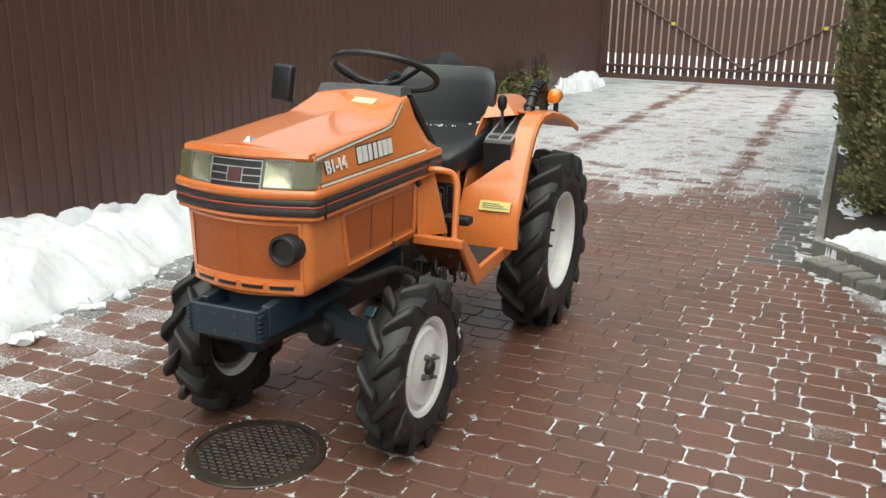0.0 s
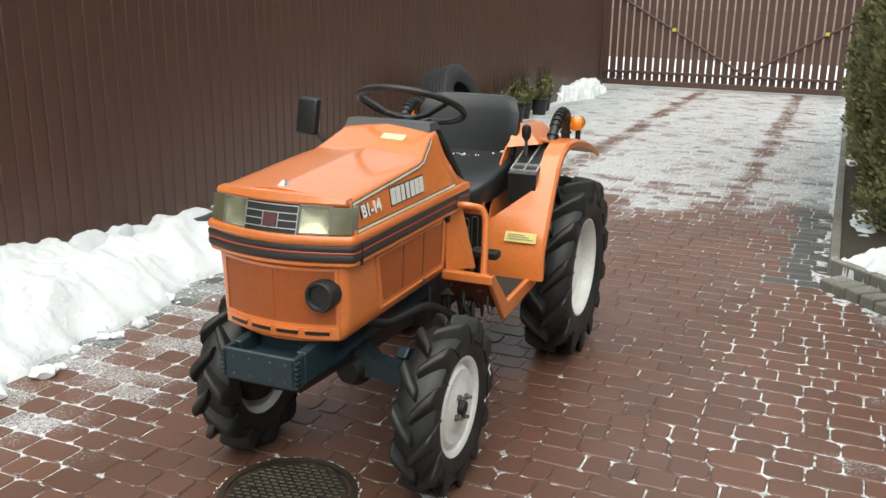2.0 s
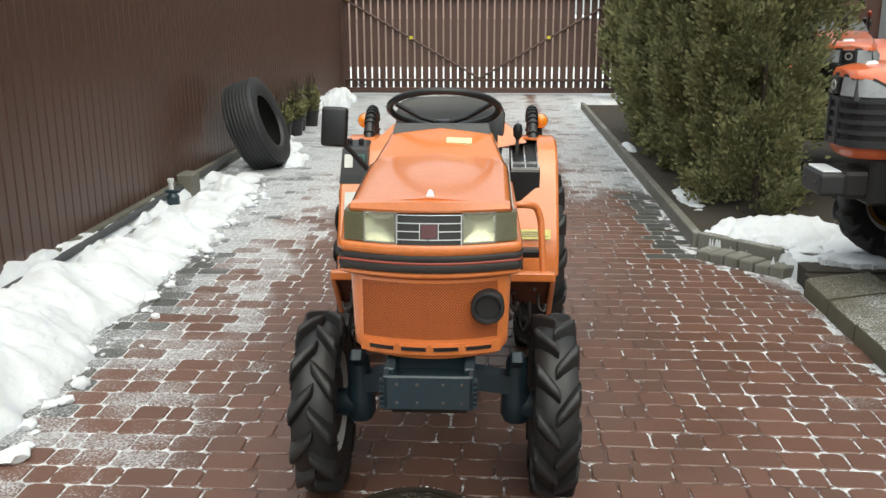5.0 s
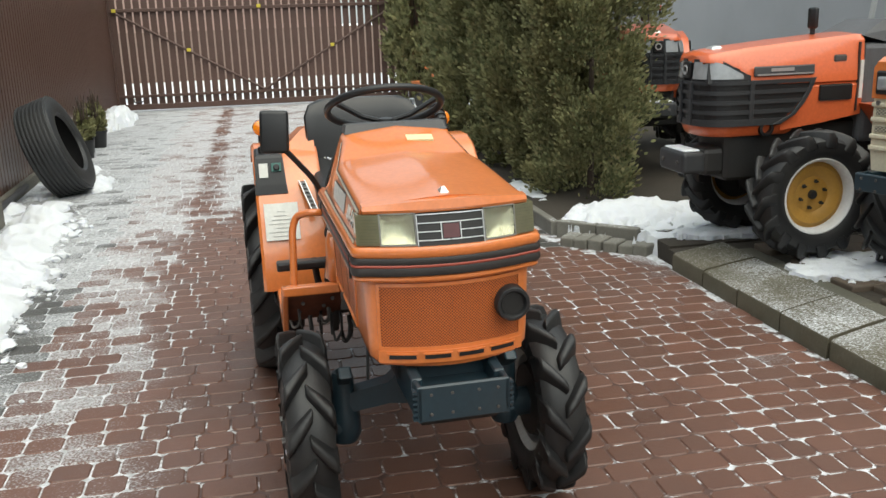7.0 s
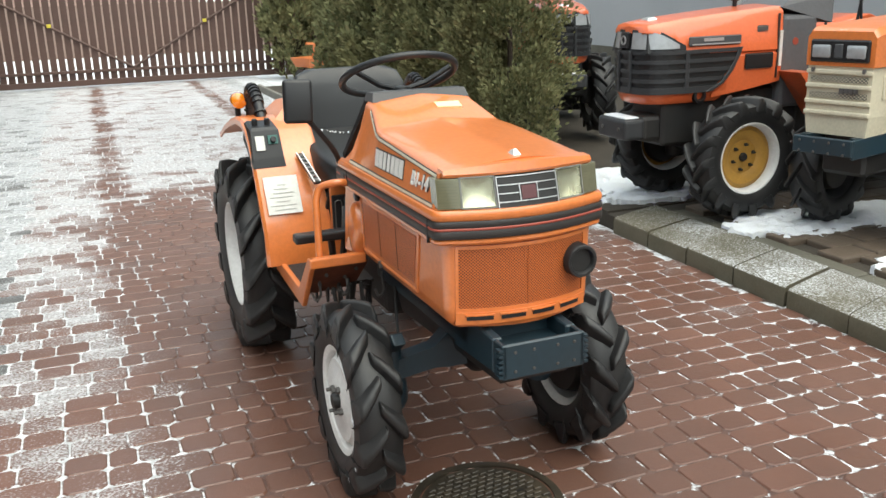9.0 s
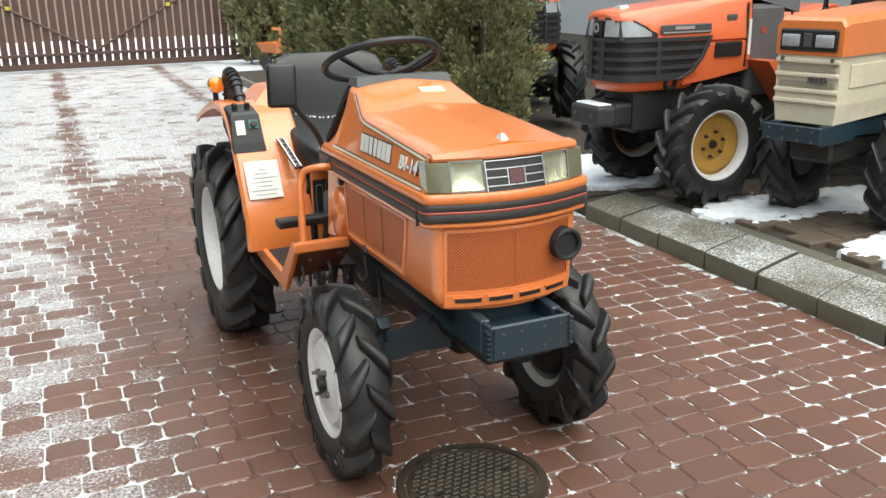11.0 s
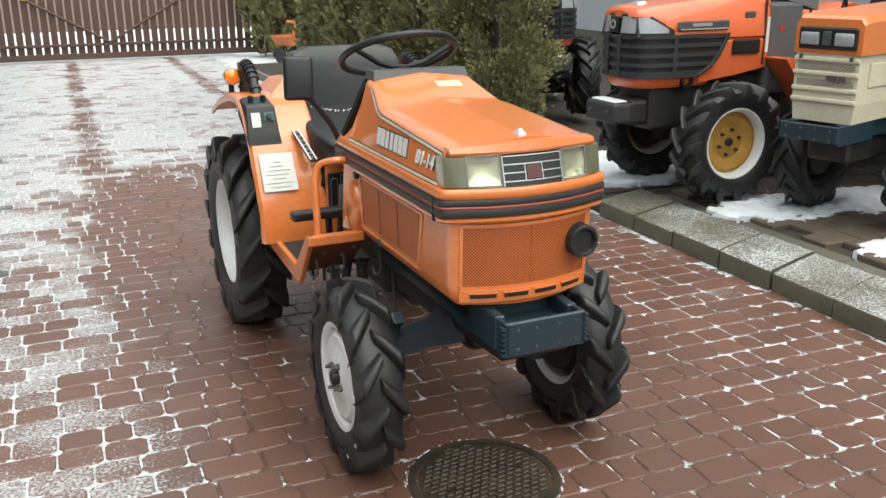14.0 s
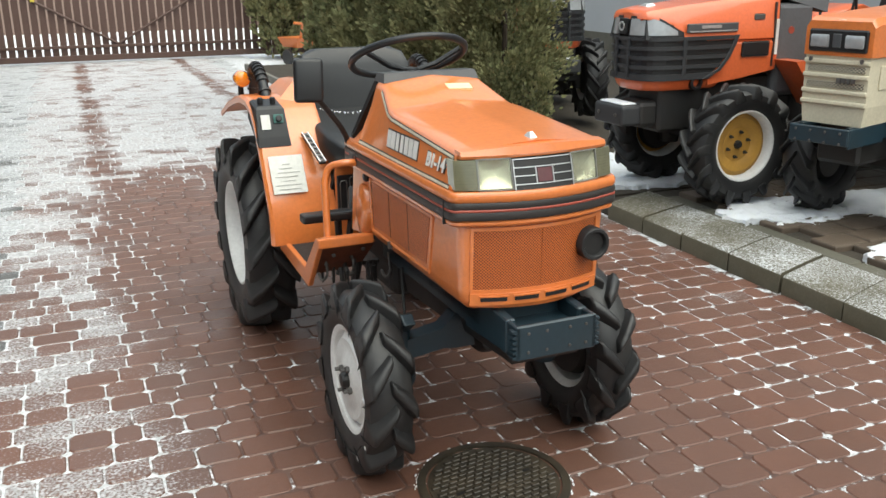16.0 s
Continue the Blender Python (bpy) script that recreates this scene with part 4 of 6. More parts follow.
for s in (-1, 1):
    tilt = Matrix.Rotation(-s * radians(13), 4, 'Y')
    for off, mt, sz in ((0.0015, BLACK_DECAL, 0.056), (0.003, WHITE_DECAL, 0.052)):
        lettering("B1-14", sz, pose(s * (0.2315 + off), -0.245, 0.977, 0, 0, 0) @ tilt @ pose(0, 0, 0, 90, 0, 90 * s), mt, tractor, "model_number")
# dash, labels
part("dash_panel", loft([[(-0.168, 0.318, 1.139), (0.168, 0.318, 1.139), (0.168, 0.41, 1.139), (-0.168, 0.41, 1.139)], [(-0.160, 0.335, 1.168), (0.160, 0.335, 1.168), (0.160, 0.405, 1.165), (-0.160, 0.405, 1.165)]]), GREY_PLASTIC, tractor, "grey plastic dashboard edge")
part("instrument_panel", loft([[(-0.165, 0.415, 1.14), (0.165, 0.415, 1.14), (0.225, 0.505, 0.95), (-0.225, 0.505, 0.95)], [(-0.165, 0.40, 1.125), (0.165, 0.40, 1.125), (0.225, 0.49, 0.94), (-0.225, 0.49, 0.94)]]), BLACK_PLASTIC, tractor)
part("warning_label", loft([[(0.02, 0.230, 1.1225), (0.105, 0.230, 1.1195), (0.105, 0.262, 1.1325), (0.02, 0.262, 1.1350)], [(0.02, 0.232, 1.110), (0.105, 0.232, 1.108), (0.105, 0.264, 1.121), (0.02, 0.264, 1.123)]]), PALE_LABEL, tractor, "faded yellow label")
# lower body
secs = []
for z, hw, yc, ycor in ((0.853, 0.222, -0.428, -0.385), (0.840, 0.222, -0.426, -0.384), (0.668, 0.217, -0.420, -0.378), (0.640, 0.214, -0.424, -0.380), (0.612, 0.190, -0.418, -0.372)):
    secs.append([(x, y, z) for x, y in plan_ring(hw, yc, ycor, 0.352)])
part("engine_cover", loft(secs), ORANGE, tractor, "orange lower engine panels", smooth=True)


def low_panel(x0, x1, z0, z1, off, thick, n=10):
    secs = []
    for i in range(n + 1):
        x = x0 + (x1 - x0) * i / n

        def yy(z):
            return -0.420 - 0.006 * (z - 0.668) / 0.172 + 0.042 * (x / 0.187) ** 2 - off
        secs.append([(x, yy(z0), z0), (x, yy(z1), z1), (x, yy(z1) + thick, z1), (x, yy(z0) + thick, z0)])
    return loft(secs)


screen = part("radiator_screen", low_panel(-0.185, 0.185, 0.668, 0.836, 0.003, 0.008), MESHED, tractor, "perforated orange radiator screen")
part("screen_seam", low_panel(-0.003, 0.003, 0.668, 0.836, 0.0045, 0.006, 1), MESHED, screen)
for z in (0.664, 0.838):
    part("screen_frame", low_panel(-0.192, 0.192, z - 0.005, z + 0.005, 0.006, 0.012), ORANGE, screen, smooth=True)
for x in (-0.190, 0.190):
    part("screen_frame", low_panel(x - 0.004, x + 0.004, 0.664, 0.838, 0.006, 0.012, 1), ORANGE, screen)
bar = part("slotted_bar", low_panel(-0.195, 0.195, 0.626, 0.659, 0.010, 0.02), ORANGE, tractor, smooth=True)
for x in (-0.135, -0.045, 0.045, 0.135):
    part("slot", low_panel(x - 0.034, x + 0.034, 0.638, 0.650, 0.0125, 0.006, 3), BLACK_PLASTIC, bar)
    part("slot_edge", low_panel(x - 0.038, x + 0.038, 0.650, 0.654, 0.015, 0.010, 3), ORANGE, bar)
inlet = part("exhaust_hole", lathe([(0.046, -0.434), (0.046, -0.380), (0.033, -0.380), (0.031, -0.430), (0.036, -0.438), (0.043, -0.438)], "y", 36, at=(0.158, 0, 0.766), closed=True), RUBBER, tractor, "round black outlet through the screen", smooth=True)
part("hole_bottom", lathe([(0.001, -0.426), (0.034, -0.426), (0.034, -0.40), (0.001, -0.40)], "y", 28, at=(0.158, 0, 0.766)), IRON, inlet)


def flank(s, pts, off, thick):
    """A flat piece lying off metres proud of the engine cover's sloping side, its outline given as (y, z)."""
    return loft([[(s * (0.217 + 0.005 * (z - 0.668) / 0.172 + o), y, z) for y, z in pts] for o in (off - thick, off)])


for s in (-1, 1):
    sg = part("side_grille", flank(s, [(-0.160, 0.662), (0.318, 0.662), (0.318, 0.834), (-0.205, 0.834)], 0.0015, 0.004), ORANGE, tractor, "perforated orange side grille")
    for a, b in ((-0.168, -0.012), (-0.004, 0.146), (0.154, 0.306)):
        part("perforated_sheet", flank(s, [(a + 0.026 * (a < -0.1), 0.676), (b, 0.676), (b, 0.824), (a - 0.014 * (a < -0.1), 0.824)], 0.003, 0.003), MESHED_SIDE, sg)
    for y in (-0.008, 0.150, 0.309):
        for i in range(17):
            z = 0.680 + 0.0088 * i
            part("vent_slot", flank(s, [(y - 0.0020, z - 0.0026), (y + 0.0020, z - 0.0026), (y + 0.0020, z + 0.0026), (y - 0.0020, z + 0.0026)], 0.0036, 0.002), IRON, sg)
    ring = [(-0.206, 0.836), (-0.163, 0.657), (0.325, 0.657), (0.325, 0.836)]
    for (ya, za), (yb, zb) in zip(ring, ring[1:]):
        part("side_grille_edge", tube([(s * (0.218 + 0.005 * (z - 0.668) / 0.172), y, z) for y, z in ((ya, za), (yb, zb))], 0.0055, 6), ORANGE, sg, smooth=True)
    part("panel_catch", flank(s, [(0.150, 0.640), (0.160, 0.640), (0.160, 0.662), (0.150, 0.662)], 0.012, 0.012), BOLT, sg)
    part("panel_knob", lathe([(0.016, s * 0.215), (0.016, s * 0.236), (0.010, s * 0.242)], "x", 16, at=(0, 0.338, 0.836)), BLACK_PLASTIC, sg)
# chassis, engine block, gearbox
part("engine_block", box(-0.125, 0.125, -0.33, 0.45, 0.50, 0.64, 0.03, 2), IRON, tractor, "oily dark engine underside")
for s in (-1, 1):
    part("frame_rail", prism([(-0.46, 0.505), (0.10, 0.505), (0.50, 0.50), (0.50, 0.56), (-0.10, 0.62), (-0.46, 0.60)], "x", s * 0.095, s * 0.125, 0.004, 1), NAVY, tractor)
part("sump", loft([[(-0.09, -0.05, 0.51), (0.09, -0.05, 0.51), (0.09, 0.42, 0.51), (-0.09, 0.42, 0.51)], [(-0.06, 0.0, 0.40), (0.06, 0.0, 0.40), (0.07, 0.40, 0.39), (-0.07, 0.40, 0.39)]]), IRON, tractor)
part("gearbox", box(-0.115, 0.115, 0.42, 1.46, 0.36, 0.60, 0.04, 3), IRON, tractor, "dark gearbox housing")
part("rear_axle", lathe([(0.085, -0.30), (0.06, -0.24), (0.11, -0.12), (0.11, 0.12), (0.06, 0.24), (0.085, 0.30)], "x", 24, at=(0, 1.387, 0.385)), IRON, tractor, smooth=True)
part("exhaust_pipe", tube(rounded([(0.14, -0.30, 0.70), (0.19, -0.10, 0.57), (0.21, 0.22, 0.55), (0.24, 0.38, 0.46)], 0.08), 0.015), IRON, tractor, smooth=True)
# front bracket
bracket = part("weight_bracket", box(-0.122, 0.122, -0.512, -0.498, 0.500, 0.598, 0.004), NAVY, tractor, "dark blue steel front weight bracket")
for s in (-1, 1):
    part("bracket_side", prism([(-0.512, 0.505), (-0.20, 0.49), (-0.20, 0.60), (-0.512, 0.598)], "x", s * 0.122, s * 0.108, 0.003, 1), NAVY, bracket)
    for i in range(6):
        part("bracket_tooth", box(min(s * 0.121, s * 0.132), max(s * 0.121, s * 0.132), -0.513, -0.490, 0.508 + i * 0.0145, 0.515 + i * 0.0145), NAVY, bracket)
part("bracket_floor", box(-0.108, 0.108, -0.50, -0.34, 0.548, 0.558, 0.003), NAVY, bracket)
part("bracket_back", box(-0.108, 0.108, -0.355, -0.34, 0.55, 0.594, 0.003), NAVY, bracket)
for x in (-0.085, -0.03, 0.04, 0.09):
    for z in (0.522, 0.575):
        part("bracket_bolt", lathe([(0.0045, -0.512), (0.0045, -0.5145), (0.002, -0.515)], "y", 8, at=(x, 0, z)), BOLT, bracket)
part("bracket_belly", loft([[(-0.12, -0.48, 0.50), (0.12, -0.48, 0.50), (0.10, -0.08, 0.51), (-0.10, -0.08, 0.51)], [(-0.10, -0.45, 0.465), (0.10, -0.45, 0.465), (0.07, -0.08, 0.42), (-0.07, -0.08, 0.42)]]), IRON, bracket)
# front axle
axle = part("front_axle", loft([[(x, -0.034, z - h), (x, 0.034, z - h), (x, 0.030, z + h), (x, -0.030, z + h)] for x, z, h in ((-0.27, 0.362, 0.030), (-0.12, 0.385, 0.034), (-0.07, 0.405, 0.060), (0.07, 0.405, 0.060), (0.12, 0.385, 0.034), (0.27, 0.362, 0.030))]), NAVY, tractor, "blue-black front axle", smooth=True)
part("differential", lathe([(0.04, -0.08), (0.062, -0.04), (0.065, 0.05), (0.04, 0.10)], "y", 20, at=(0.04, 0.02, 0.365)), IRON, axle, smooth=True)
part("tie_rod", tube([(-0.25, 0.10, 0.36), (0.25, 0.10, 0.36)], 0.012, 8), IRON, axle)
for s in (-1, 1):
    kn = part("kingpin_housing", lathe([(0.040, 0.235), (0.052, 0.26), (0.050, 0.32), (0.036, 0.36), (0.036, 0.44), (0.028, 0.46)], "z", 18, at=(s * 0.258, 0, 0)), NAVY, axle, smooth=True)
    part("steering_arm", prism([(-0.10, 0.475), (-0.065, 0.50), (0.035, 0.455), (0.035, 0.42), (-0.02, 0.42)], "x", s * 0.235, s * 0.275, 0.006, 2), NAVY, kn)
    part("axle_stub", lathe([(0.050, s * 0.26), (0.045, s * 0.33), (0.06, s * 0.345), (0.06, s * 0.37)], "x", 18, at=(0, 0, 0.288)), NAVY, kn, smooth=True)
# cowl sides, steps, guards
for s in (-1, 1):
    cs = part("cowl_side", loft([[(s * 0.218, 0.358, 0.848), (s * 0.222, 0.50, 0.848), (s * 0.200, 0.50, 0.848), (s * 0.196, 0.358, 0.848)], [(s * 0.222, 0.36, 0.63), (s * (0.30 if s > 0 else 0.25), 0.455, 0.63), (s * (0.28 if s > 0 else 0.225), 0.475, 0.63), (s * 0.19, 0.40, 0.63)]]), ORANGE, tractor, smooth=True)
    bulge = loft([[(s * (0.212 + d), 0.385 + 0.055 * math.cos(a) * k, 0.715 + 0.095 * math.sin(a) * k) for a in [2 * math.pi * i / 16 for i in range(16)]] for d, k in ((0.0, 1.0), (0.022, 0.95), (0.031, 0.80), (0.034, 0.5), (0.035, 0.1))])
    part("pedal_bulge", bulge, ORANGE, cs, smooth=True) if s < 0 else bulge.free()
    step = part("step_rail", prism([(0.345, 0.610), (0.505, 0.425), (0.900, 0.450), (0.900, 0.505), (0.535, 0.490), (0.372, 0.640), (0.345, 0.640)], "x", s * 0.385, s * 0.405, 0.005, 2), ORANGE, tractor, "orange footstep edge")
    part("step_front_bar", box(min(s * 0.21, s * 0.405), max(s * 0.21, s * 0.405), 0.340, 0.372, 0.605, 0.640, 0.006, 2), ORANGE, step)
    part("step_apron", loft([[(s * 0.20, 0.352, 0.61), (s * 0.39, 0.352, 0.61), (s * 0.39, 0.366, 0.61), (s * 0.20, 0.366, 0.61)], [(s * 0.20, 0.54, 0.465), (s * 0.39, 0.54, 0.455), (s * 0.39, 0.55, 0.465), (s * 0.20, 0.55, 0.475)]]), SHADED_ORANGE, step)
    part("floor_mat", prism([(0.53, 0.470), (0.900, 0.490), (0.900, 0.500), (0.53, 0.482)], "x", s * 0.13, s * 0.386), MAT_RUBBER, step, "dark rubber floor mat")
    part("guard_bar", tube(rounded([(s * 0.22, 0.40, 0.868), (s * 0.285, 0.37, 0.885), (s * 0.335, 0.42, 0.865), (s * 0.352, 0.415, 0.82), (s * 0.362, 0.372, 0.635)], 0.04), 0.0125), ORANGE, tractor, smooth=True)
    part("pedal_arm", tube(rounded([(s * 0.20, 0.60, 0.74), (s * 0.23, 0.52, 0.66), (s * 0.24, 0.55, 0.53)], 0.05), 0.012, 8), IRON, tractor)
    part("pedal", box(s * 0.31 - (0.10 if s < 0 else 0.055), s * 0.31 + (0.10 if s < 0 else 0.055), 0.50, 0.555, 0.650, 0.682, 0.008, 2), BLACK_PLASTIC, tractor, "black pedal pad")
    part("pedal_arm", tube([(s * 0.28, 0.53, 0.68), (s * 0.26, 0.58, 0.55)], 0.013, 8), IRON, tractor)
    for k in range(3):
        part("linkage", tube([(s * (0.16 + 0.05 * k), 0.48 + 0.04 * k, 0.50), (s * (0.17 + 0.05 * k), 0.50 + 0.04 * k, 0.39 + 0.02 * k)], 0.010 + 0.006 * (k % 2), 8), IRON, tractor)
rnd = random.Random(41)
for s in (-1, 1):
    for k in range(7):
        x, y = s * (0.14 + 0.035 * k), 0.40 + 0.02 * ((k * 3) % 5)
        z = 0.545 - 0.03 * ((k * 2) % 3)
        hook = rounded([(x, y, z), (x + 0.004, y - 0.01, z - 0.07), (x + 0.022 * s, y - 0.025, z - 0.085 - 0.01 * (k % 3)), (x + 0.03 * s, y - 0.01, z - 0.055)], 0.015)
        part("linkage_hook", tube(hook, 0.005 + 0.003 * (k % 2), 6), IRON if k % 3 else BOLT, tractor)
    for k in range(5):
        part("hanging_plate", prism([(0.42 + 0.03 * k, 0.50), (0.455 + 0.03 * k, 0.50), (0.448 + 0.03 * k, 0.43 - 0.012 * (k % 2)), (0.436 + 0.03 * k, 0.412)], "x", s * (0.20 + 0.033 * k), s * (0.208 + 0.033 * k), 0.002, 1), IRON, tractor)
    for x, z in ((0.235, 0.575), (0.262, 0.535), (0.335, 0.560), (0.345, 0.510)):
        part("apron_bolt", lathe([(0.007, 0.0), (0.007, 0.008), (0.003, 0.009)], "y", 6, at=(s * x, 0.343 + (0.61 - z) * 1.25 - 0.004, z)), BOLT, tractor)
part("brake_rod", tube([(-0.13, 0.30, 0.52), (-0.15, 0.22, 0.33)], 0.005, 6), IRON, tractor)
part("foot_lever", tube([(-0.34, 0.60, 0.49), (-0.34, 0.585, 0.545)], 0.006, 8), RED_STRIPE, tractor, "small red lever on the step")
part("leg_plate", box(-0.20, 0.20, 0.80, 0.815, 0.50, 0.80, 0.004), ORANGE_MATT, tractor, "orange plate under the seat")
# fenders
FEND = [(0.800, 0.495), (0.805, 0.615), (0.860, 0.715), (0.925, 0.845), (0.985, 0.935), (1.045, 0.985), (1.130, 1.012), (1.250, 1.012), (1.400, 0.985), (1.560, 0.945), (1.700, 0.895)]
for s in (-1, 1):
    x1 = s * 0.455
    secs = []
    for i, (y, z) in enumerate(FEND):
        a = FEND[max(0, i - 1)]
        b = FEND[min(len(FEND) - 1, i + 1)]
        d = Vector((b[0] - a[0], b[1] - a[1])).normalized()
        nx, nz = d.y, -d.x
        x0 = s * (0.372 if s > 0 and 0.9 < y < 1.2 else 0.205)
        secs.append([(x0, y, z), (x1 - s * 0.010, y, z), (x1, y + nx * 0.010, z + nz * 0.010), (x1, y + nx * 0.030, z + nz * 0.030), (x1 - s * 0.008, y + nx * 0.030, z + nz * 0.030), (x1 - s * 0.012, y + nx * 0.014, z + nz * 0.014), (x0, y + nx * 0.008, z + nz * 0.008)])
    fender = part("fender", loft(secs), ORANGE, tractor, "orange rear mudguard", smooth=True)
    inner = [(0.800, 0.495)] + FEND[1:9] + [(1.40, 0.62), (1.25, 0.50)]
    part("fender_crest", loft([[(s * 0.205, 1.05, 0.985), (s * 0.33, 1.10, 1.0), (s * 0.33, 1.50, 0.965), (s * 0.205, 1.50, 0.965)], [(s * 0.205, 1.16, 1.075), (s * 0.245, 1.17, 1.07), (s * 0.245, 1.42, 1.05), (s * 0.205, 1.42, 1.055)]]), ORANGE, fender, smooth=True)
    part("fender_side", prism(inner, "x", s * 0.198, s * 0.206), ORANGE_MATT, fender)
    # grab handle and turn lamp
    hp = rounded([(s * 0.36, 1.17, 0.99), (s * 0.36, 1.25, 1.085), (s * 0.36, 1.345, 1.115), (s * 0.36, 1.405, 1.08), (s * 0.36, 1.41, 0.97)], 0.05)
    part("grab_handle", tube(hp, 0.021, 10), BLACK_PLASTIC, fender, "black ribbed grab handle", smooth=True)
    total = len(hp)
    for i in range(14):
        f = (i + 0.5) / 14 * (total - 1)
        k = min(int(f), total - 2)
        p = hp[k].lerp(hp[k + 1], f - k)
        d = (hp[k + 1] - hp[k]).normalized() * 0.0045
        part("handle_rib", tube([p - d, p + d], 0.0265, 12), BLACK_PLASTIC, fender)
    lb = part("lamp_base", lathe([(0.030, 1.400), (0.030, 1.43), (0.020, 1.45)], "y", 16, at=(s * 0.405, 0.035, 1.055)), BLACK_PLASTIC, fender, smooth=True)
    part("turn_lamp", lathe([(0.034, 1.400), (0.035, 1.385), (0.031, 1.362), (0.016, 1.352), (0.001, 1.350)], "y", 24, at=(s * 0.405, 0.035, 1.055)), AMBER, lb, "amber turn signal lens", smooth=True)
    part("lamp_post", tube([(s * 0.405, 1.455, 0.965), (s * 0.405, 1.455, 1.04)], 0.012, 8), BLACK_PLASTIC, fender)
# right-hand fender: lever console, yellow label
con = part("lever_console", loft([[(0.262, 0.920, 0.775), (0.374, 0.920, 0.775), (0.374, 1.20, 0.80), (0.262, 1.20, 0.80)], [(0.256, 0.922, 0.902), (0.378, 0.922, 0.902), (0.378, 1.215, 0.990), (0.256, 1.215, 0.990)], [(0.260, 0.928, 0.910), (0.374, 0.928, 0.910), (0.374, 1.210, 0.998), (0.260, 1.210, 0.998)]]), BLACK_PLASTIC, tractor, "black lever console on the mudguard")
for x in (0.263, 0.318, 0.371):
    part("console_trim", loft([[(x - 0.003, 0.932, 0.909), (x + 0.003, 0.932, 0.909), (x + 0.003, 1.205, 0.994), (x - 0.003, 1.205, 0.994)], [(x - 0.003, 0.932, 0.917), (x + 0.003, 0.932, 0.917), (x + 0.003, 1.205, 1.002), (x - 0.003, 1.205, 1.002)]]), CHROME, con)
for y, z in ((0.934, 0.910), (0.985, 0.926), (1.202, 0.993)):
    part("console_trim", box(0.261, 0.373, y - 0.004, y + 0.004, z, z + 0.009), CHROME, con)
part("lever", tube([(0.285, 1.07, 0.945), (0.288, 1.05, 1.045)], 0.0075, 8), BOLT, con)
part("lever_knob", lathe([(0.008, 1.020), (0.019, 1.035), (0.021, 1.062), (0.016, 1.082), (0.004, 1.088)], "z", 16, at=(0.288, 1.05, 0)), BLACK_PLASTIC, con, smooth=True)
for s in (-1, 1):
    gp = part("gate_plate", box(s * 0.152 - 0.045, s * 0.152 + 0.045, 0.790, 0.797, 0.575, 0.745, 0.003), BLACK_PLASTIC, tractor, "black lever gate plate")
    for k in range(2):
        x0, z0 = s * 0.152 - 0.034 + 0.038 * k, 0.590 + 0.012 * k
        loop = rounded([(x0 + 0.012, 0.786, z0), (x0, 0.786, z0), (x0, 0.786, z0 + 0.135), (x0 + 0.026, 0.786, z0 + 0.135), (x0 + 0.026, 0.786, z0), (x0 + 0.012, 0.786, z0)], 0.012)
        part("wire_loop", tube(loop, 0.0022, 6), BOLT, gp)


def on_slope(t, off):
    """A point on the mudguard's front slope, t metres up from its knee."""
    d = Vector((FEND[4][0] - FEND[1][0], FEND[4][1] - FEND[1][1])).normalized()
    return FEND[1][0] + d.x * t - d.y * off, FEND[1][1] + d.y * t + d.x * off


def slope_label(name, x0, x1, t0, t1, mat, label, off=0.004):
    (ya, za), (yb, zb) = on_slope(t0, off), on_slope(t1, off)
    (yc, zc), (yd, zd) = on_slope(t1, off + 0.002), on_slope(t0, off + 0.002)
    return part(name, loft([[(x, ya, za), (x, yb, zb), (x, yc, zc), (x, yd, zd)] for x in (x0, x1)]), mat, tractor, label)


slope_label("yellow_label", 0.288, 0.420, 0.028, 0.070, YELLOW_LABEL, "yellow warning label", 0.012)
for k in range(3):
    slope_label("label_line", 0.300, 0.41 - 0.02 * k, 0.039 + 0.009 * k, 0.0415 + 0.009 * k, DECAL_GREY, "", 0.0145)
slope_label("white_label", -0.430, -0.300, 0.075, 0.225, WHITE_LABEL, "white printed label", 0.012)
for k, (xa, xb) in enumerate(((-0.405, -0.325), (-0.418, -0.318), (-0.390, -0.340), (-0.415, -0.330), (-0.402, -0.318), (-0.395, -0.345), (-0.380, -0.350))):
    slope_label("label_line", xa, xb, 0.090 + 0.0165 * k, 0.0925 + 0.0165 * k, FAINT_PRINT, "", 0.0145)
sw = part("switch_box", loft([[(-0.456, 0.925, 0.850), (-0.330, 0.925, 0.850), (-0.330, 1.09, 0.940), (-0.456, 1.09, 0.940)], [(-0.452, 0.936, 0.885), (-0.334, 0.936, 0.885), (-0.334, 1.10, 0.975), (-0.452, 1.10, 0.975)],
                               [(-0.446, 0.972, 0.985), (-0.340, 0.972, 0.985), (-0.340, 1.09, 1.005), (-0.446, 1.09, 1.005)], [(-0.438, 0.985, 0.996), (-0.348, 0.985, 0.996), (-0.348, 1.08, 1.012), (-0.438, 1.08, 1.012)]]), BLACK_PLASTIC, tractor, "black switch box on the mudguard")
face_m = pose(-0.393, 0.9515, 0.938, 70, 0, 0)
part("box_sticker", moved(box(-0.042, -0.008, -0.026, 0.030, 0.0, 0.003), face_m), WHITE_LABEL, sw, "white sticker")
dial = part("dial_plate", moved(box(0.006, 0.044, -0.004, 0.030, 0.0, 0.004, 0.001), face_m), paint("green_plate", (0.03, 0.13, 0.11), 0.4), sw, "green dial plate")
part("dial", moved(lathe([(0.012, 0.0), (0.012, 0.010), (0.009, 0.012)], "z", 16, at=(0.025, 0.012, 0.004)), face_m), BLACK_PLASTIC, dial)
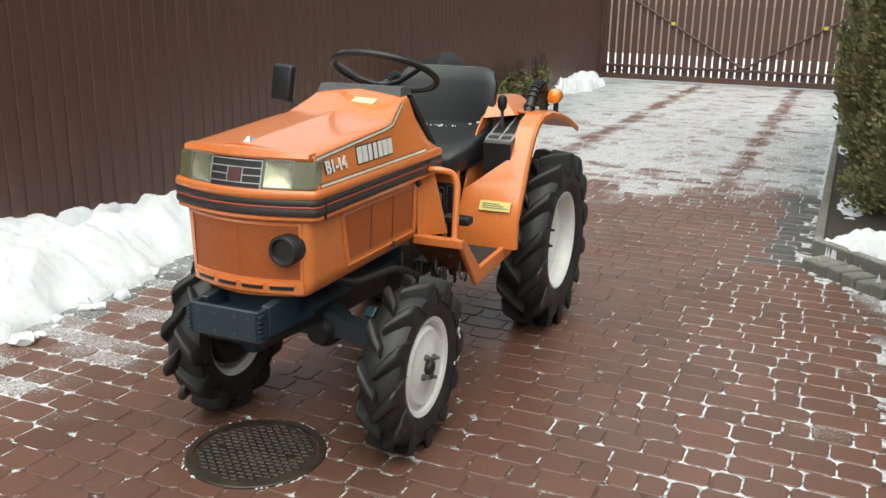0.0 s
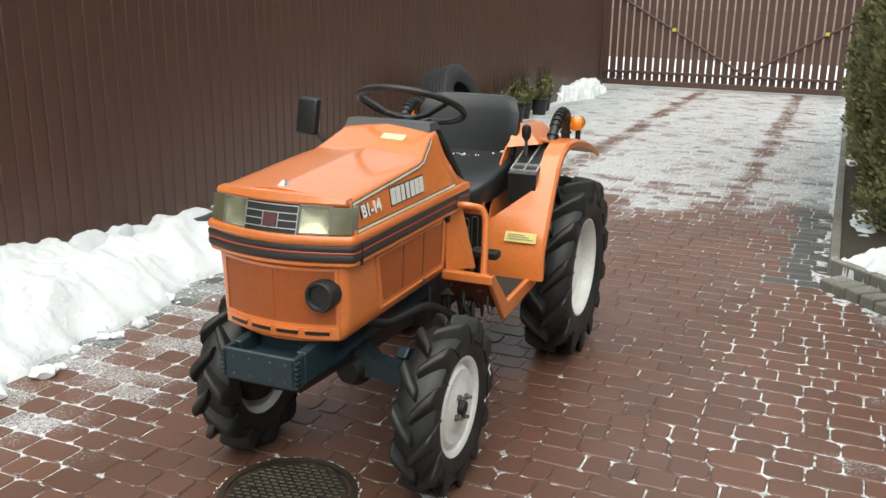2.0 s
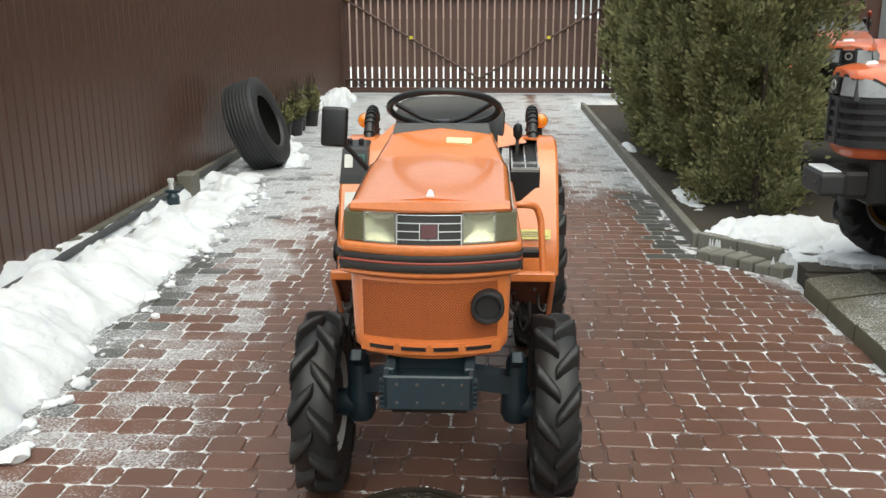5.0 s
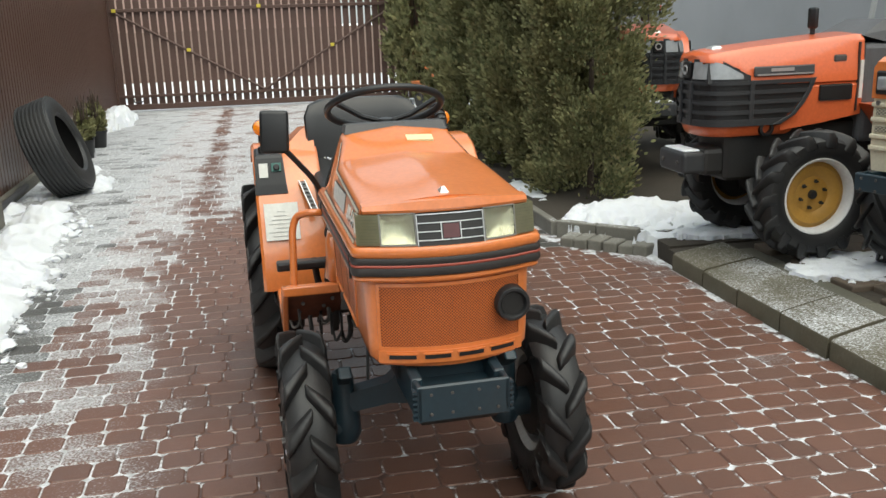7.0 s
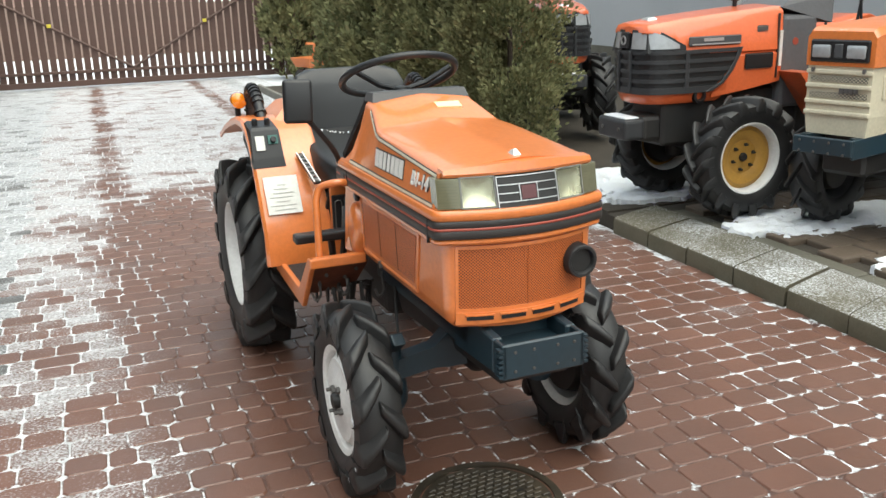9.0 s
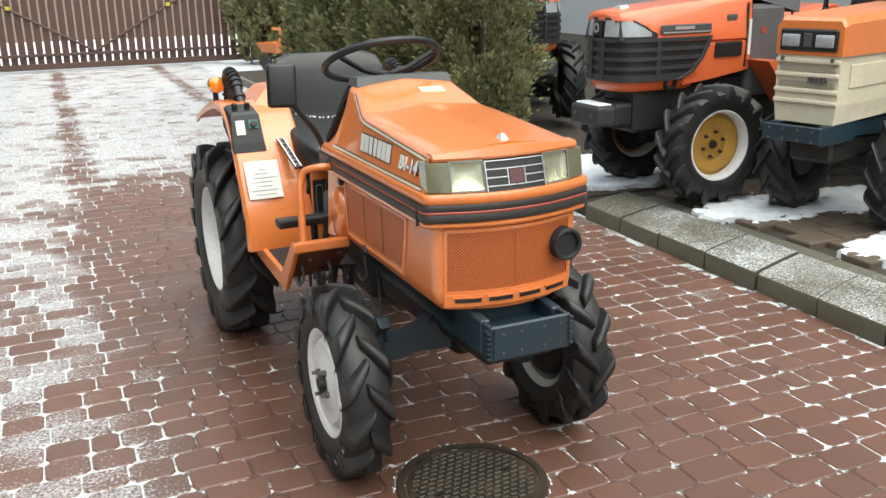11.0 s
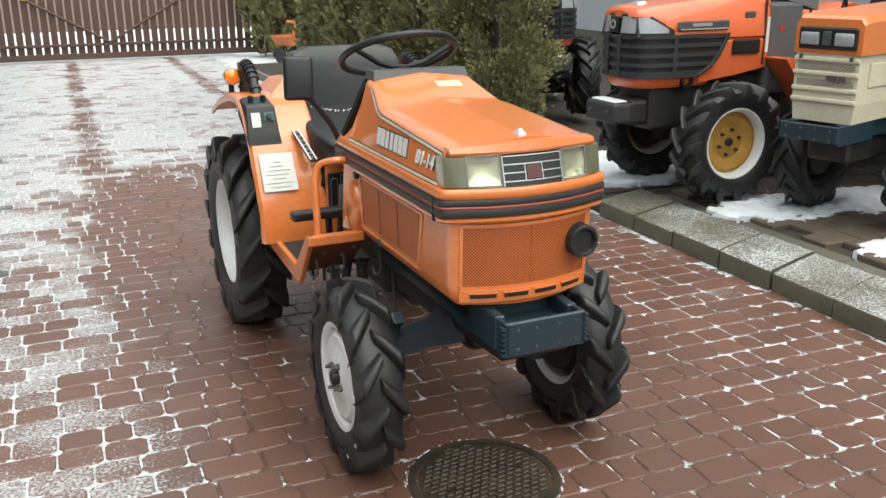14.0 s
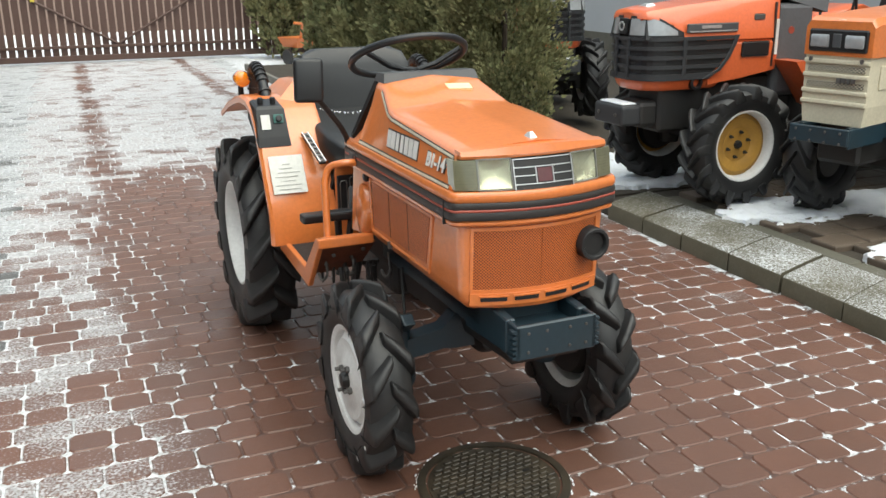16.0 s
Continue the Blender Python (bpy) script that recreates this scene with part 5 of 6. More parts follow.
for x in (-0.420, -0.372):
    part("knob", lathe([(0.011, 1.000), (0.011, 1.022), (0.008, 1.026)], "z", 14, at=(x, 1.02, 0)), BLACK_PLASTIC, sw)
slot_plate = part("lever_slot", loft([[(-0.288, 0.94, 0.885), (-0.262, 0.94, 0.885), (-0.228, 0.82, 0.79), (-0.254, 0.82, 0.79)], [(-0.288, 0.935, 0.892), (-0.262, 0.935, 0.892), (-0.228, 0.815, 0.797), (-0.254, 0.815, 0.797)]]), BLACK_PLASTIC, tractor, "slotted lever guide")
for a, b in ((0.0, 0.004), (0.022, 0.026)):
    part("slot_trim", loft([[(-0.288 + a, 0.938, 0.889), (-0.288 + b, 0.938, 0.889), (-0.254 + b, 0.818, 0.794), (-0.254 + a, 0.818, 0.794)], [(-0.288 + a, 0.931, 0.897), (-0.288 + b, 0.931, 0.897), (-0.254 + b, 0.811, 0.802), (-0.254 + a, 0.811, 0.802)]]), CHROME, slot_plate)
for k in range(7):
    f = (k + 0.5) / 7
    part("slot_notch", box(-0.284 + 0.034 * f, -0.266 + 0.034 * f, 0.930 - 0.12 * f, 0.934 - 0.12 * f, 0.891 - 0.095 * f, 0.897 - 0.095 * f), CHROME, slot_plate)
# seat
def pad(sections, name, parent, label=""):
    b = loft(sections)
    bmesh.ops.bevel(b, geom=b.edges[:], offset=0.016, segments=2, affect='EDGES', profile=0.6)
    return part(name, b, VINYL, parent, label, smooth=True)


def cushion(rows, power=0.42):
    """Rounded cross-sections given as (y, half width, low, high, dish of the top)."""
    secs = []
    for y, hw, zl, zh, dish in rows:
        ring = []
        for i in range(28):
            a = 2 * math.pi * i / 28
            c_, s_ = math.cos(a), math.sin(a)
            x = hw * abs(c_) ** power * (1 if c_ > 0 else -1)
            z = (zl + zh) / 2 + (zh - zl) / 2 * abs(s_) ** power * (1 if s_ > 0 else -1)
            if s_ > 0:
                z -= dish * (1 - min(1.0, abs(x) / hw) ** 2.5)
            ring.append((x, y, z))
        secs.append(ring)
    return loft(secs)


seat = part("seat", cushion([(0.740, 0.130, 0.805, 0.835, 0.0), (0.746, 0.165, 0.790, 0.858, 0.0), (0.768, 0.190, 0.778, 0.878, 0.004), (0.850, 0.218, 0.772, 0.908, 0.016), (0.960, 0.228, 0.778, 0.938, 0.030),
                             (1.050, 0.232, 0.780, 0.962, 0.034), (1.120, 0.226, 0.785, 0.985, 0.034), (1.170, 0.20, 0.80, 0.985, 0.02)]), VINYL, tractor, "black vinyl seat with snow crumbs", smooth=True)
back = []
for z, hw, y, th in ((0.855, 0.205, 1.135, 0.07), (0.92, 0.220, 1.155, 0.085), (1.03, 0.232, 1.175, 0.085), (1.12, 0.236, 1.190, 0.080), (1.165, 0.215, 1.200, 0.07), (1.184, 0.17, 1.205, 0.05)):
    ring = []
    for i in range(20):
        a = 2 * math.pi * i / 20
        cx, cy = math.cos(a), math.sin(a)
        x = hw * abs(cx) ** 0.5 * (1 if cx > 0 else -1)
        ring.append((x, y + th / 2 * abs(cy) ** 0.7 * (1 if cy > 0 else -1) - 0.05 * (abs(x) / 0.23) ** 2, z))
    back.append(ring)
part("backrest", loft(back), VINYL, tractor, smooth=True)
part("seat_base", box(-0.185, 0.185, 0.822, 1.16, 0.62, 0.785, 0.02), IRON, tractor)
for k in range(5):
    part("seat_linkage", tube(rounded([(-0.19, 0.83 + 0.05 * k, 0.74), (-0.205, 0.84 + 0.05 * k, 0.70 - 0.02 * (k % 2)), (-0.195, 0.86 + 0.05 * k, 0.655)], 0.02), 0.007, 6), BOLT if k % 2 else IRON, tractor)
crumbs = None
rnd = random.Random(8)
for i in range(34):
    x, y = rnd.uniform(-0.19, 0.19), 1.075 + rnd.uniform(-0.03, 0.02)
    r_ = rnd.uniform(0.002, 0.0055)
    b = bmesh.new()
    bmesh.ops.create_icosphere(b, subdivisions=1, radius=r_)
    crumbs = merge(crumbs, moved(b, pose(x, y, 0.936 + 0.04 * (x / 0.22) ** 2)))
part("snow_crumbs", crumbs, SNOW, seat)
# steering wheel and column
sw_m = pose(0, 0.53, 1.200, 24, 0, 0)
rim_pts = [sw_m @ Vector((0.198 * math.cos(2 * math.pi * i / 40), 0.198 * math.sin(2 * math.pi * i / 40), 0)) for i in range(40)]
rim_pts = [Vector((p.x, p.y, 2 * 1.200 - p.z)) for p in rim_pts]
swh = part("steering_wheel", tube(rim_pts, 0.0125, 10, closed=True), BLACK_PLASTIC, tractor, "thin black steering wheel", smooth=True)
hubc = Vector((0, 0.510, 1.150))
part("wheel_hub", lathe([(0.030, -0.02), (0.034, 0.0), (0.030, 0.014), (0.001, 0.018)], "z", 20, at=tuple(hubc)), BLACK_PLASTIC, swh, smooth=True)
for a in (200, 340, 90):
    c_, s_ = math.cos(radians(a)), math.sin(radians(a))
    tip = Vector((0.18 * c_, 0.53 + 0.18 * s_ * math.cos(radians(24)), 1.200 - 0.18 * s_ * math.sin(radians(24))))
    part("spoke", tube([hubc, hubc.lerp(tip, 0.5) - Vector((0, 0, 0.012)), tip], 0.0095, 8), BLACK_PLASTIC, swh)
part("steering_column", tube([(0, 0.40, 0.98), tuple(hubc - Vector((0, 0, 0.01)))], 0.022, 12), BLACK_PLASTIC, tractor)
# mirror
mirror = part("mirror", box(-0.047, 0.047, -0.018, 0.018, -0.070, 0.070, 0.012, 3), BLACK_PLASTIC, tractor, "black rear-view mirror on an arm", smooth=True)
mirror.matrix_basis = pose(-0.385, 0.43, 1.148, -8, 2, -8)
part("mirror_glass", box(-0.040, 0.040, 0.0182, 0.0205, -0.062, 0.062), CHROME, mirror)
part("mirror_arm", tube(rounded([(-0.384, 0.430, 1.110), (-0.350, 0.435, 1.082), (-0.255, 0.47, 0.965), (-0.222, 0.505, 0.850)], 0.05), 0.0095, 10), BLACK_PLASTIC, tractor)
# three-point frame behind
for s in (-1, 1):
    part("lift_arm", tube([(s * 0.16, 1.50, 0.42), (s * 0.22, 1.95, 0.40)], 0.018, 8), IRON, tractor)
wheel("front_wheel", tractor, (0.374, 0, 0.292), 0.300, 0.158, 0.138, 12, 0.028, 1, 0.050, WHITE_RIM, WHITE_RIM, 4, 0.046, 1, 0.058)
wheel("front_wheel", tractor, (-0.374, 0, 0.292), 0.300, 0.158, 0.138, 12, 0.028, -1, 0.050, WHITE_RIM, WHITE_RIM, 4, 0.046, 1, 0.058)
wheel("rear_wheel", tractor, (0.405, 1.387, 0.400), 0.414, 0.215, 0.205, 14, 0.042, 1, -0.005, WHITE_RIM, WHITE_RIM, 6, 0.075, 1, 0.064, "rear")
wheel("rear_wheel", tractor, (-0.405, 1.387, 0.400), 0.414, 0.215, 0.205, 14, 0.042, -1, -0.005, WHITE_RIM, WHITE_RIM, 6, 0.075, 1, 0.064, "rear")

# snow stuck to the front tyres
rnd = random.Random(17)
for wx, spots in ((0.447, ((0.22, 0.13), (0.235, 0.09), (0.24, 0.05), (0.245, 0.02), (0.24, -0.02), (0.235, -0.05), (0.205, -0.06))), (-0.447, ((-0.19, -0.14), (-0.17, -0.17), (-0.20, -0.11), (-0.21, 0.03), (-0.12, -0.20)))):
    for dy, dz in spots:
        b = bmesh.new()
        bmesh.ops.create_icosphere(b, subdivisions=2, radius=rnd.uniform(0.006, 0.013))
        for q in b.verts:
            q.co *= 1 + 0.5 * noise.noise(q.co * 90 + Vector((dy * 50, dz * 50, 0)))
        moved(b, pose(wx - 0.006 * (1 if wx > 0 else -1) * (1 + rnd.random()), dy, 0.292 + dz) @ Matrix.Diagonal((0.6, 1.0, 1.5, 1)))
        part("snow_clump", b, SNOW, tractor)


# ---- parked tractors on the slab yard ----
CLEAR_LENS = paint("clear_glass_lamp", (0.42, 0.43, 0.44), 0.18, 0.6, (0.14, 0.145, 0.15), metal=0.3, coat=0.6, bumps=0.1, grain=30)
MESH_CREAM, _nt, _b = material("cream_expanded_mesh")
_tc = _nt.nodes.new("ShaderNodeTexCoord")
_mp = _nt.nodes.new("ShaderNodeMapping")
_mp.inputs["Scale"].default_value = (55, 0.0, 90)
_mp.inputs["Rotation"].default_value = (0, radians(45), 0)
_vo = _nt.nodes.new("ShaderNodeTexVoronoi")
_vo.inputs["Scale"].default_value, _vo.inputs["Randomness"].default_value = 1.0, 0.0
_nt.links.new(_tc.outputs["Object"], _mp.inputs["Vector"])
_nt.links.new(_mp.outputs[0], _vo.inputs["Vector"])
_nt.links.new(ramp(_nt, _vo.outputs["Distance"], [(0.38, (0.05, 0.045, 0.035)), (0.50, (0.58, 0.52, 0.40))]).outputs[0], _b.inputs["Base Color"])
_b.inputs["Roughness"].default_value = 0.5


DASH_GREY = paint("mid_grey_plastic", (0.10, 0.10, 0.106), 0.5, 0.3, (0.06, 0.06, 0.06))
DARK_GREY = paint("dark_grey_plastic", (0.026, 0.027, 0.030), 0.45, 0.3, (0.05, 0.05, 0.05))


def side_loft(rows, bevel=0.0):
    """Skin over rings given as (y, z_low, z_high, half_low, half_high)."""
    secs = []
    for y, zl, zh, hl, hh in rows:
        secs.append([(-hl, y, zl), (-hh - 0.008, y, zh - 0.03), (-hh + 0.02, y, zh), (0, y, zh + 0.012), (hh - 0.02, y, zh), (hh + 0.008, y, zh - 0.03), (hl, y, zl)])
    return loft(secs)


def nose_pt(f, grow=0.0):
    """Outline of the nose from above: f runs from 0 at its middle to 1 where the side begins."""
    a = f * math.pi / 2
    return (0.236 + grow) * math.sin(a) ** 0.62, -0.34 - (0.268 + grow) * max(0.0, math.cos(a)) ** 0.72


def lamp_wrap(s, f0, f1, z0, top, proud, n=12):
    """A lamp panel that starts beside the emblem and wraps round the bonnet's corner, leaning back and narrowing to the rear."""
    secs = []
    for k in range(n + 1):
        f = f0 + (f1 - f0) * k / n
        z1 = top - 0.095 * max(0.0, (f - 0.5) / 0.5) ** 1.7
        (x, y), (xi, yi) = nose_pt(f, proud), nose_pt(f, proud - 0.03 - 0.14 * (z1 - z0))
        xt, yt_ = nose_pt(f, proud - 0.12 * (z1 - z0))
        secs.append([(s * x, y, z0), (s * xt, yt_, z1), (s * xi, yi, z1), (s * xi, yi, z0)])
    return loft(secs)


def yard_tractor(name, m, label, group):
    """The larger orange-red tractor with a dark wrap-round grille."""
    t = thing(name, m, label, "tractor", group)
    part("hood", side_loft([(-0.590, 1.088, 1.112, 0.150, 0.140), (-0.570, 1.086, 1.128, 0.178, 0.172), (-0.50, 1.082, 1.142, 0.205, 0.192), (-0.42, 1.052, 1.152, 0.222, 0.200), (-0.36, 0.985, 1.160, 0.234, 0.204), (-0.30, 0.96, 1.165, 0.235, 0.205), (0.0, 0.96, 1.19, 0.238, 0.21), (0.30, 0.96, 1.212, 0.238, 0.212), (0.345, 0.96, 1.210, 0.236, 0.212)]), ORANGE_RED, t, "orange-red bonnet", smooth=True)
    part("side_panel", side_loft([(-0.15, 0.70, 0.965, 0.222, 0.225), (0.10, 0.73, 0.965, 0.225, 0.228), (0.345, 0.77, 0.965, 0.228, 0.230)]), ORANGE_RED, t, smooth=True)
    chin = []
    for z, grow, rear in ((0.675, -0.045, -0.10), (0.690, -0.030, -0.08), (0.735, -0.012, -0.05), (0.78, -0.004, -0.05)):
        half = [nose_pt(i / 9, grow) for i in range(10)] + [(0.236 + grow, rear)]
        chin.append([(-x, y, z) for x, y in half[::-1]] + [(x, y, z) for x, y in half[1:]])
    part("chin", loft(chin), ORANGE_RED, t, "orange-red lower nose", smooth=True)
    part("lamp_box", loft([[(-0.19, -0.585, 0.975), (0.19, -0.585, 0.975), (0.215, -0.36, 0.975), (-0.215, -0.36, 0.975)], [(-0.165, -0.572, 1.092), (0.165, -0.572, 1.092), (0.19, -0.36, 1.092), (-0.19, -0.36, 1.092)]]), BLACK_PLASTIC, t)
    # grille shell with bars
    def shell(z0, z1, grow):
        rings = []
        for z in [z0 + (z1 - z0) * i / 6 for i in range(7)] if z1 - z0 > 0.1 else (z0, z1):
            rear = 0.02 - 0.20 * (max(0.0, 0.985 - z) / 0.25) ** 1.6
            half = [nose_pt(i / 9, grow) for i in range(10)] + [(0.236 + grow, rear)]
            rings.append([(-x, y, z) for x, y in half[::-1]] + [(x, y, z) for x, y in half[1:]])
        return loft(rings)
    g = part("front_grille", shell(0.735, 0.985, 0.0), BLACK_PLASTIC, t, "dark grey wrap-round grille")
    for z in (0.738, 0.752, 0.802, 0.856, 0.910, 0.964):
        part("grille_bar", shell(z, z + 0.022, 0.009), DARK_GREY, g, smooth=True)
    for x in (-0.06, 0.06):
        part("grille_post", box(x - 0.012, x + 0.012, -0.624, -0.58, 0.745, 0.985, 0.004), DARK_GREY, g)
    for s in (-1, 1):
        part("grille_post", box(min(s * 0.235, s * 0.2465), max(s * 0.235, s * 0.2465), -0.36, -0.33, 0.745, 0.985, 0.004), DARK_GREY, g)
        bez = part("lamp_bezel", lamp_wrap(s, 0.045, 0.99, 0.986, 1.104, 0.002), BLACK_PLASTIC, t, "black lamp surround", smooth=True)
        part("headlamp", lamp_wrap(s, 0.075, 0.92, 0.997, 1.090, 0.008), CLEAR_LENS, bez, "clear headlamp", smooth=True)
        part("grille_end", prism([(0.045, 0.988), (0.015, 0.988), (-0.005, 0.93), (-0.045, 0.86), (-0.105, 0.79), (-0.215, 0.738), (-0.165, 0.738), (-0.080, 0.785), (-0.018, 0.855), (0.022, 0.93)], "x", s * 0.236, s * 0.2475, 0.002, 1), DARK_GREY, g)
        part("name_strip", box(min(s * 0.236, s * 0.246), max(s * 0.236, s * 0.246), -0.34, 0.03, 1.005, 1.060, 0.006), GREY_PLASTIC, t, "dark name strip")
        part("strip_line", box(min(s * 0.246, s * 0.249), max(s * 0.246, s * 0.249), -0.32, 0.02, 1.010, 1.018), CHROME, t)
        part("lettering_bar", box(min(s * 0.246, s * 0.249), max(s * 0.246, s * 0.249), -0.24, -0.10, 1.030, 1.048), CHROME, t)
        part("side_vent", box(min(s * 0.234, s * 0.243), max(s * 0.234, s * 0.243), 0.07, 0.275, 0.855, 0.945, 0.008), BLACK_PLASTIC, t, "dark side vent")
        part("round_badge", box(min(s * 0.222, s * 0.232), max(s * 0.222, s * 0.232), 0.155, 0.235, 1.065, 1.105, 0.008), BOLT, t)
        part("side_hole", lathe([(0.042, s * 0.20), (0.042, s * 0.238), (0.028, s * 0.240), (0.026, s * 0.20)], "x", 24, at=(0, -0.24, 0.715)), BLACK_PLASTIC, t)
        part("rear_seam", box(min(s * 0.226, s * 0.241), max(s * 0.226, s * 0.241), 0.305, 0.313, 0.79, 1.17), BLACK_DECAL, t)
        part("long_decal", box(min(s * 0.226, s * 0.243), max(s * 0.226, s * 0.243), 0.318, 0.338, 0.86, 1.07), WHITE_DECAL, t)
        part("step_plate", loft([[(s * 0.22, 0.33, 0.83), (s * 0.42, 0.33, 0.83), (s * 0.42, 0.44, 0.83), (s * 0.22, 0.44, 0.83)], [(s * 0.22, 0.56, 0.55), (s * 0.44, 0.58, 0.50), (s * 0.44, 0.64, 0.50), (s * 0.22, 0.64, 0.55)]]), ORANGE_RED, t)
        part("step_floor", box(min(s * 0.18, s * 0.48), max(s * 0.18, s * 0.48), 0.74, 1.10, 0.48, 0.51, 0.006), MAT_RUBBER, t)
        part("fender", prism([(1.05, 0.50), (1.10, 0.85), (1.25, 1.05), (1.55, 1.12), (1.85, 1.02), (2.0, 0.85), (1.98, 0.83), (1.83, 0.99), (1.55, 1.08), (1.27, 1.02), (1.14, 0.83), (1.09, 0.50)], "x", s * 0.28, s * 0.60, 0.006, 1), ORANGE_RED, t, "orange-red mudguard", smooth=True)
    part("emblem_plate", box(-0.040, 0.040, -0.622, -0.600, 0.998, 1.092, 0.006), BLACK_PLASTIC, t, "black emblem plate")
    part("emblem", lathe([(0.020, -0.622), (0.028, -0.626), (0.028, -0.630), (0.018, -0.630)], "y", 20, at=(0, 0, 1.045), closed=True), CHROME, t, "round silver emblem")
    part("hood_catch", loft([[(-0.05, -0.50, 1.142), (0.05, -0.50, 1.142), (0.05, -0.42, 1.155), (-0.05, -0.42, 1.155)], [(-0.03, -0.48, 1.165), (0.03, -0.48, 1.165), (0.03, -0.44, 1.172), (-0.03, -0.44, 1.172)]]), CHROME, t)
    part("dash_cowl", loft([[(-0.21, 0.335, 1.205), (0.21, 0.335, 1.205), (0.23, 0.72, 1.10), (-0.23, 0.72, 1.10)], [(-0.17, 0.50, 1.29), (0.17, 0.50, 1.29), (0.19, 0.76, 1.27), (-0.19, 0.76, 1.27)]]), DASH_GREY, t, "grey dash cowl")
    part("cowl_body", box(-0.225, 0.225, 0.35, 0.62, 0.60, 1.16, 0.03, 2), DASH_GREY, t, "grey side panel behind the bonnet")
    for s in (-1, 1):
        part("round_sticker", lathe([(0.022, s * 0.224), (0.022, s * 0.228)], "x", 20, at=(0, 0.45, 1.00)), RED_STRIPE, t, "small round red sticker")
        for k, (y, z, dy) in enumerate(((0.86, 1.28, 0.05), (0.98, 1.34, -0.04), (1.12, 1.25, 0.03))):
            lv = part("control_lever", tube(rounded([(s * 0.20, y, 0.88), (s * (0.23 + 0.02 * k), y + dy, 1.05), (s * (0.22 + 0.03 * k), y + 2 * dy, z)], 0.05), 0.009, 8), BLACK_PLASTIC, t)
            part("lever_knob", lathe([(0.008, z - 0.01), (0.020, z + 0.005), (0.020, z + 0.03), (0.006, z + 0.045)], "z", 12, at=(s * (0.22 + 0.03 * k), y + 2 * dy, 0)), RED_STRIPE if k == 1 else BLACK_PLASTIC, lv, smooth=True)
        part("hydraulic_hose", tube(rounded([(s * 0.15, 0.66, 0.95), (s * 0.27, 0.78, 1.05), (s * 0.30, 1.0, 0.92), (s * 0.24, 1.25, 0.80)], 0.10), 0.014, 8), BLACK_PLASTIC, t)
    part("bonnet_stalk", tube([(0, 0.16, 1.19), (0, 0.16, 1.26)], 0.014, 8), BLACK_PLASTIC, t)
    part("bonnet_flap", box(-0.040, 0.040, 0.145, 0.175, 1.245, 1.365, 0.014, 3), BLACK_PLASTIC, t, "upright black flap on the bonnet", smooth=True)
    ring = [(0.19 * math.cos(2 * math.pi * i / 32), 0.80 + 0.16 * math.sin(2 * math.pi * i / 32), 1.42 - 0.09 * math.sin(2 * math.pi * i / 32)) for i in range(32)]
    w = part("steering_wheel", tube(ring, 0.013, 8, closed=True), BLACK_PLASTIC, t, smooth=True)
    for a in (0, 120, 240):
        part("spoke", tube([(0, 0.80, 1.38), (0.18 * math.cos(radians(a)), 0.80 + 0.15 * math.sin(radians(a)), 1.42 - 0.085 * math.sin(radians(a)))], 0.009, 8), BLACK_PLASTIC, w)
    part("steering_column", tube([(0, 0.70, 1.25), (0, 0.80, 1.39)], 0.025, 10), BLACK_PLASTIC, t)
    pad([[(-0.18, 1.25, 0.92), (0.18, 1.25, 0.92), (0.18, 1.25, 1.0), (-0.18, 1.25, 1.0)], [(-0.22, 1.60, 0.94), (0.22, 1.60, 0.94), (0.22, 1.60, 1.02), (-0.22, 1.60, 1.02)]], "seat", t)
    pad([[(-0.20, 1.58, 1.0), (0.20, 1.58, 1.0), (0.20, 1.66, 1.0), (-0.20, 1.66, 1.0)], [(-0.19, 1.66, 1.36), (0.19, 1.66, 1.36), (0.19, 1.72, 1.36), (-0.19, 1.72, 1.36)]], "backrest", t)
    part("engine", box(-0.17, 0.17, -0.45, 0.55, 0.42, 0.74, 0.02), IRON, t)
    part("gearbox", box(-0.18, 0.18, 0.50, 1.75, 0.36, 0.90, 0.04), IRON, t)
    bmp = part("bumper_weight", box(-0.155, 0.155, -0.70, -0.56, 0.47, 0.595, 0.022, 3), DARK_GREY, t, "dark grey front weight with snow on it")
    part("weight_side", box(-0.14, 0.14, -0.57, -0.18, 0.45, 0.61, 0.03, 2), IRON, bmp)
    for s in (-1, 1):
        part("weight_bolt", lathe([(0.012, -0.70), (0.012, -0.708), (0.006, -0.709)], "y", 8, at=(s * 0.09, 0, 0.535)), BOLT, bmp)
    part("snow_cap", box(-0.125, 0.125, -0.680, -0.580, 0.592, 0.604, 0.006), SNOW, bmp)
    part("front_axle", box(-0.36, 0.36, -0.06, 0.06, 0.32, 0.42, 0.02), IRON, t)
    part("rear_axle", box(-0.36, 0.36, 1.45, 1.60, 0.45, 0.60, 0.02), IRON, t)
    for s in (-1, 1):
        part("kingpin_housing", lathe([(0.06, 0.26), (0.07, 0.34), (0.05, 0.46), (0.04, 0.50)], "z", 16, at=(s * 0.32, 0, 0)), IRON, t, smooth=True)
        wheel("front_wheel", t, (s * 0.405, -0.05, 0.362), 0.362, 0.200, 0.20, 15, 0.032, s, 0.005, WHITE_RIM, YELLOW_RIM, 6, 0.075, 1, 0.046, "rear")
        wheel("rear_wheel", t, (s * 0.50, 1.52, 0.52), 0.528, 0.29, 0.30, 16, 0.045, s, -0.02, WHITE_RIM, YELLOW_RIM, 6, 0.09, 1, 0.050, "rear")
    return t


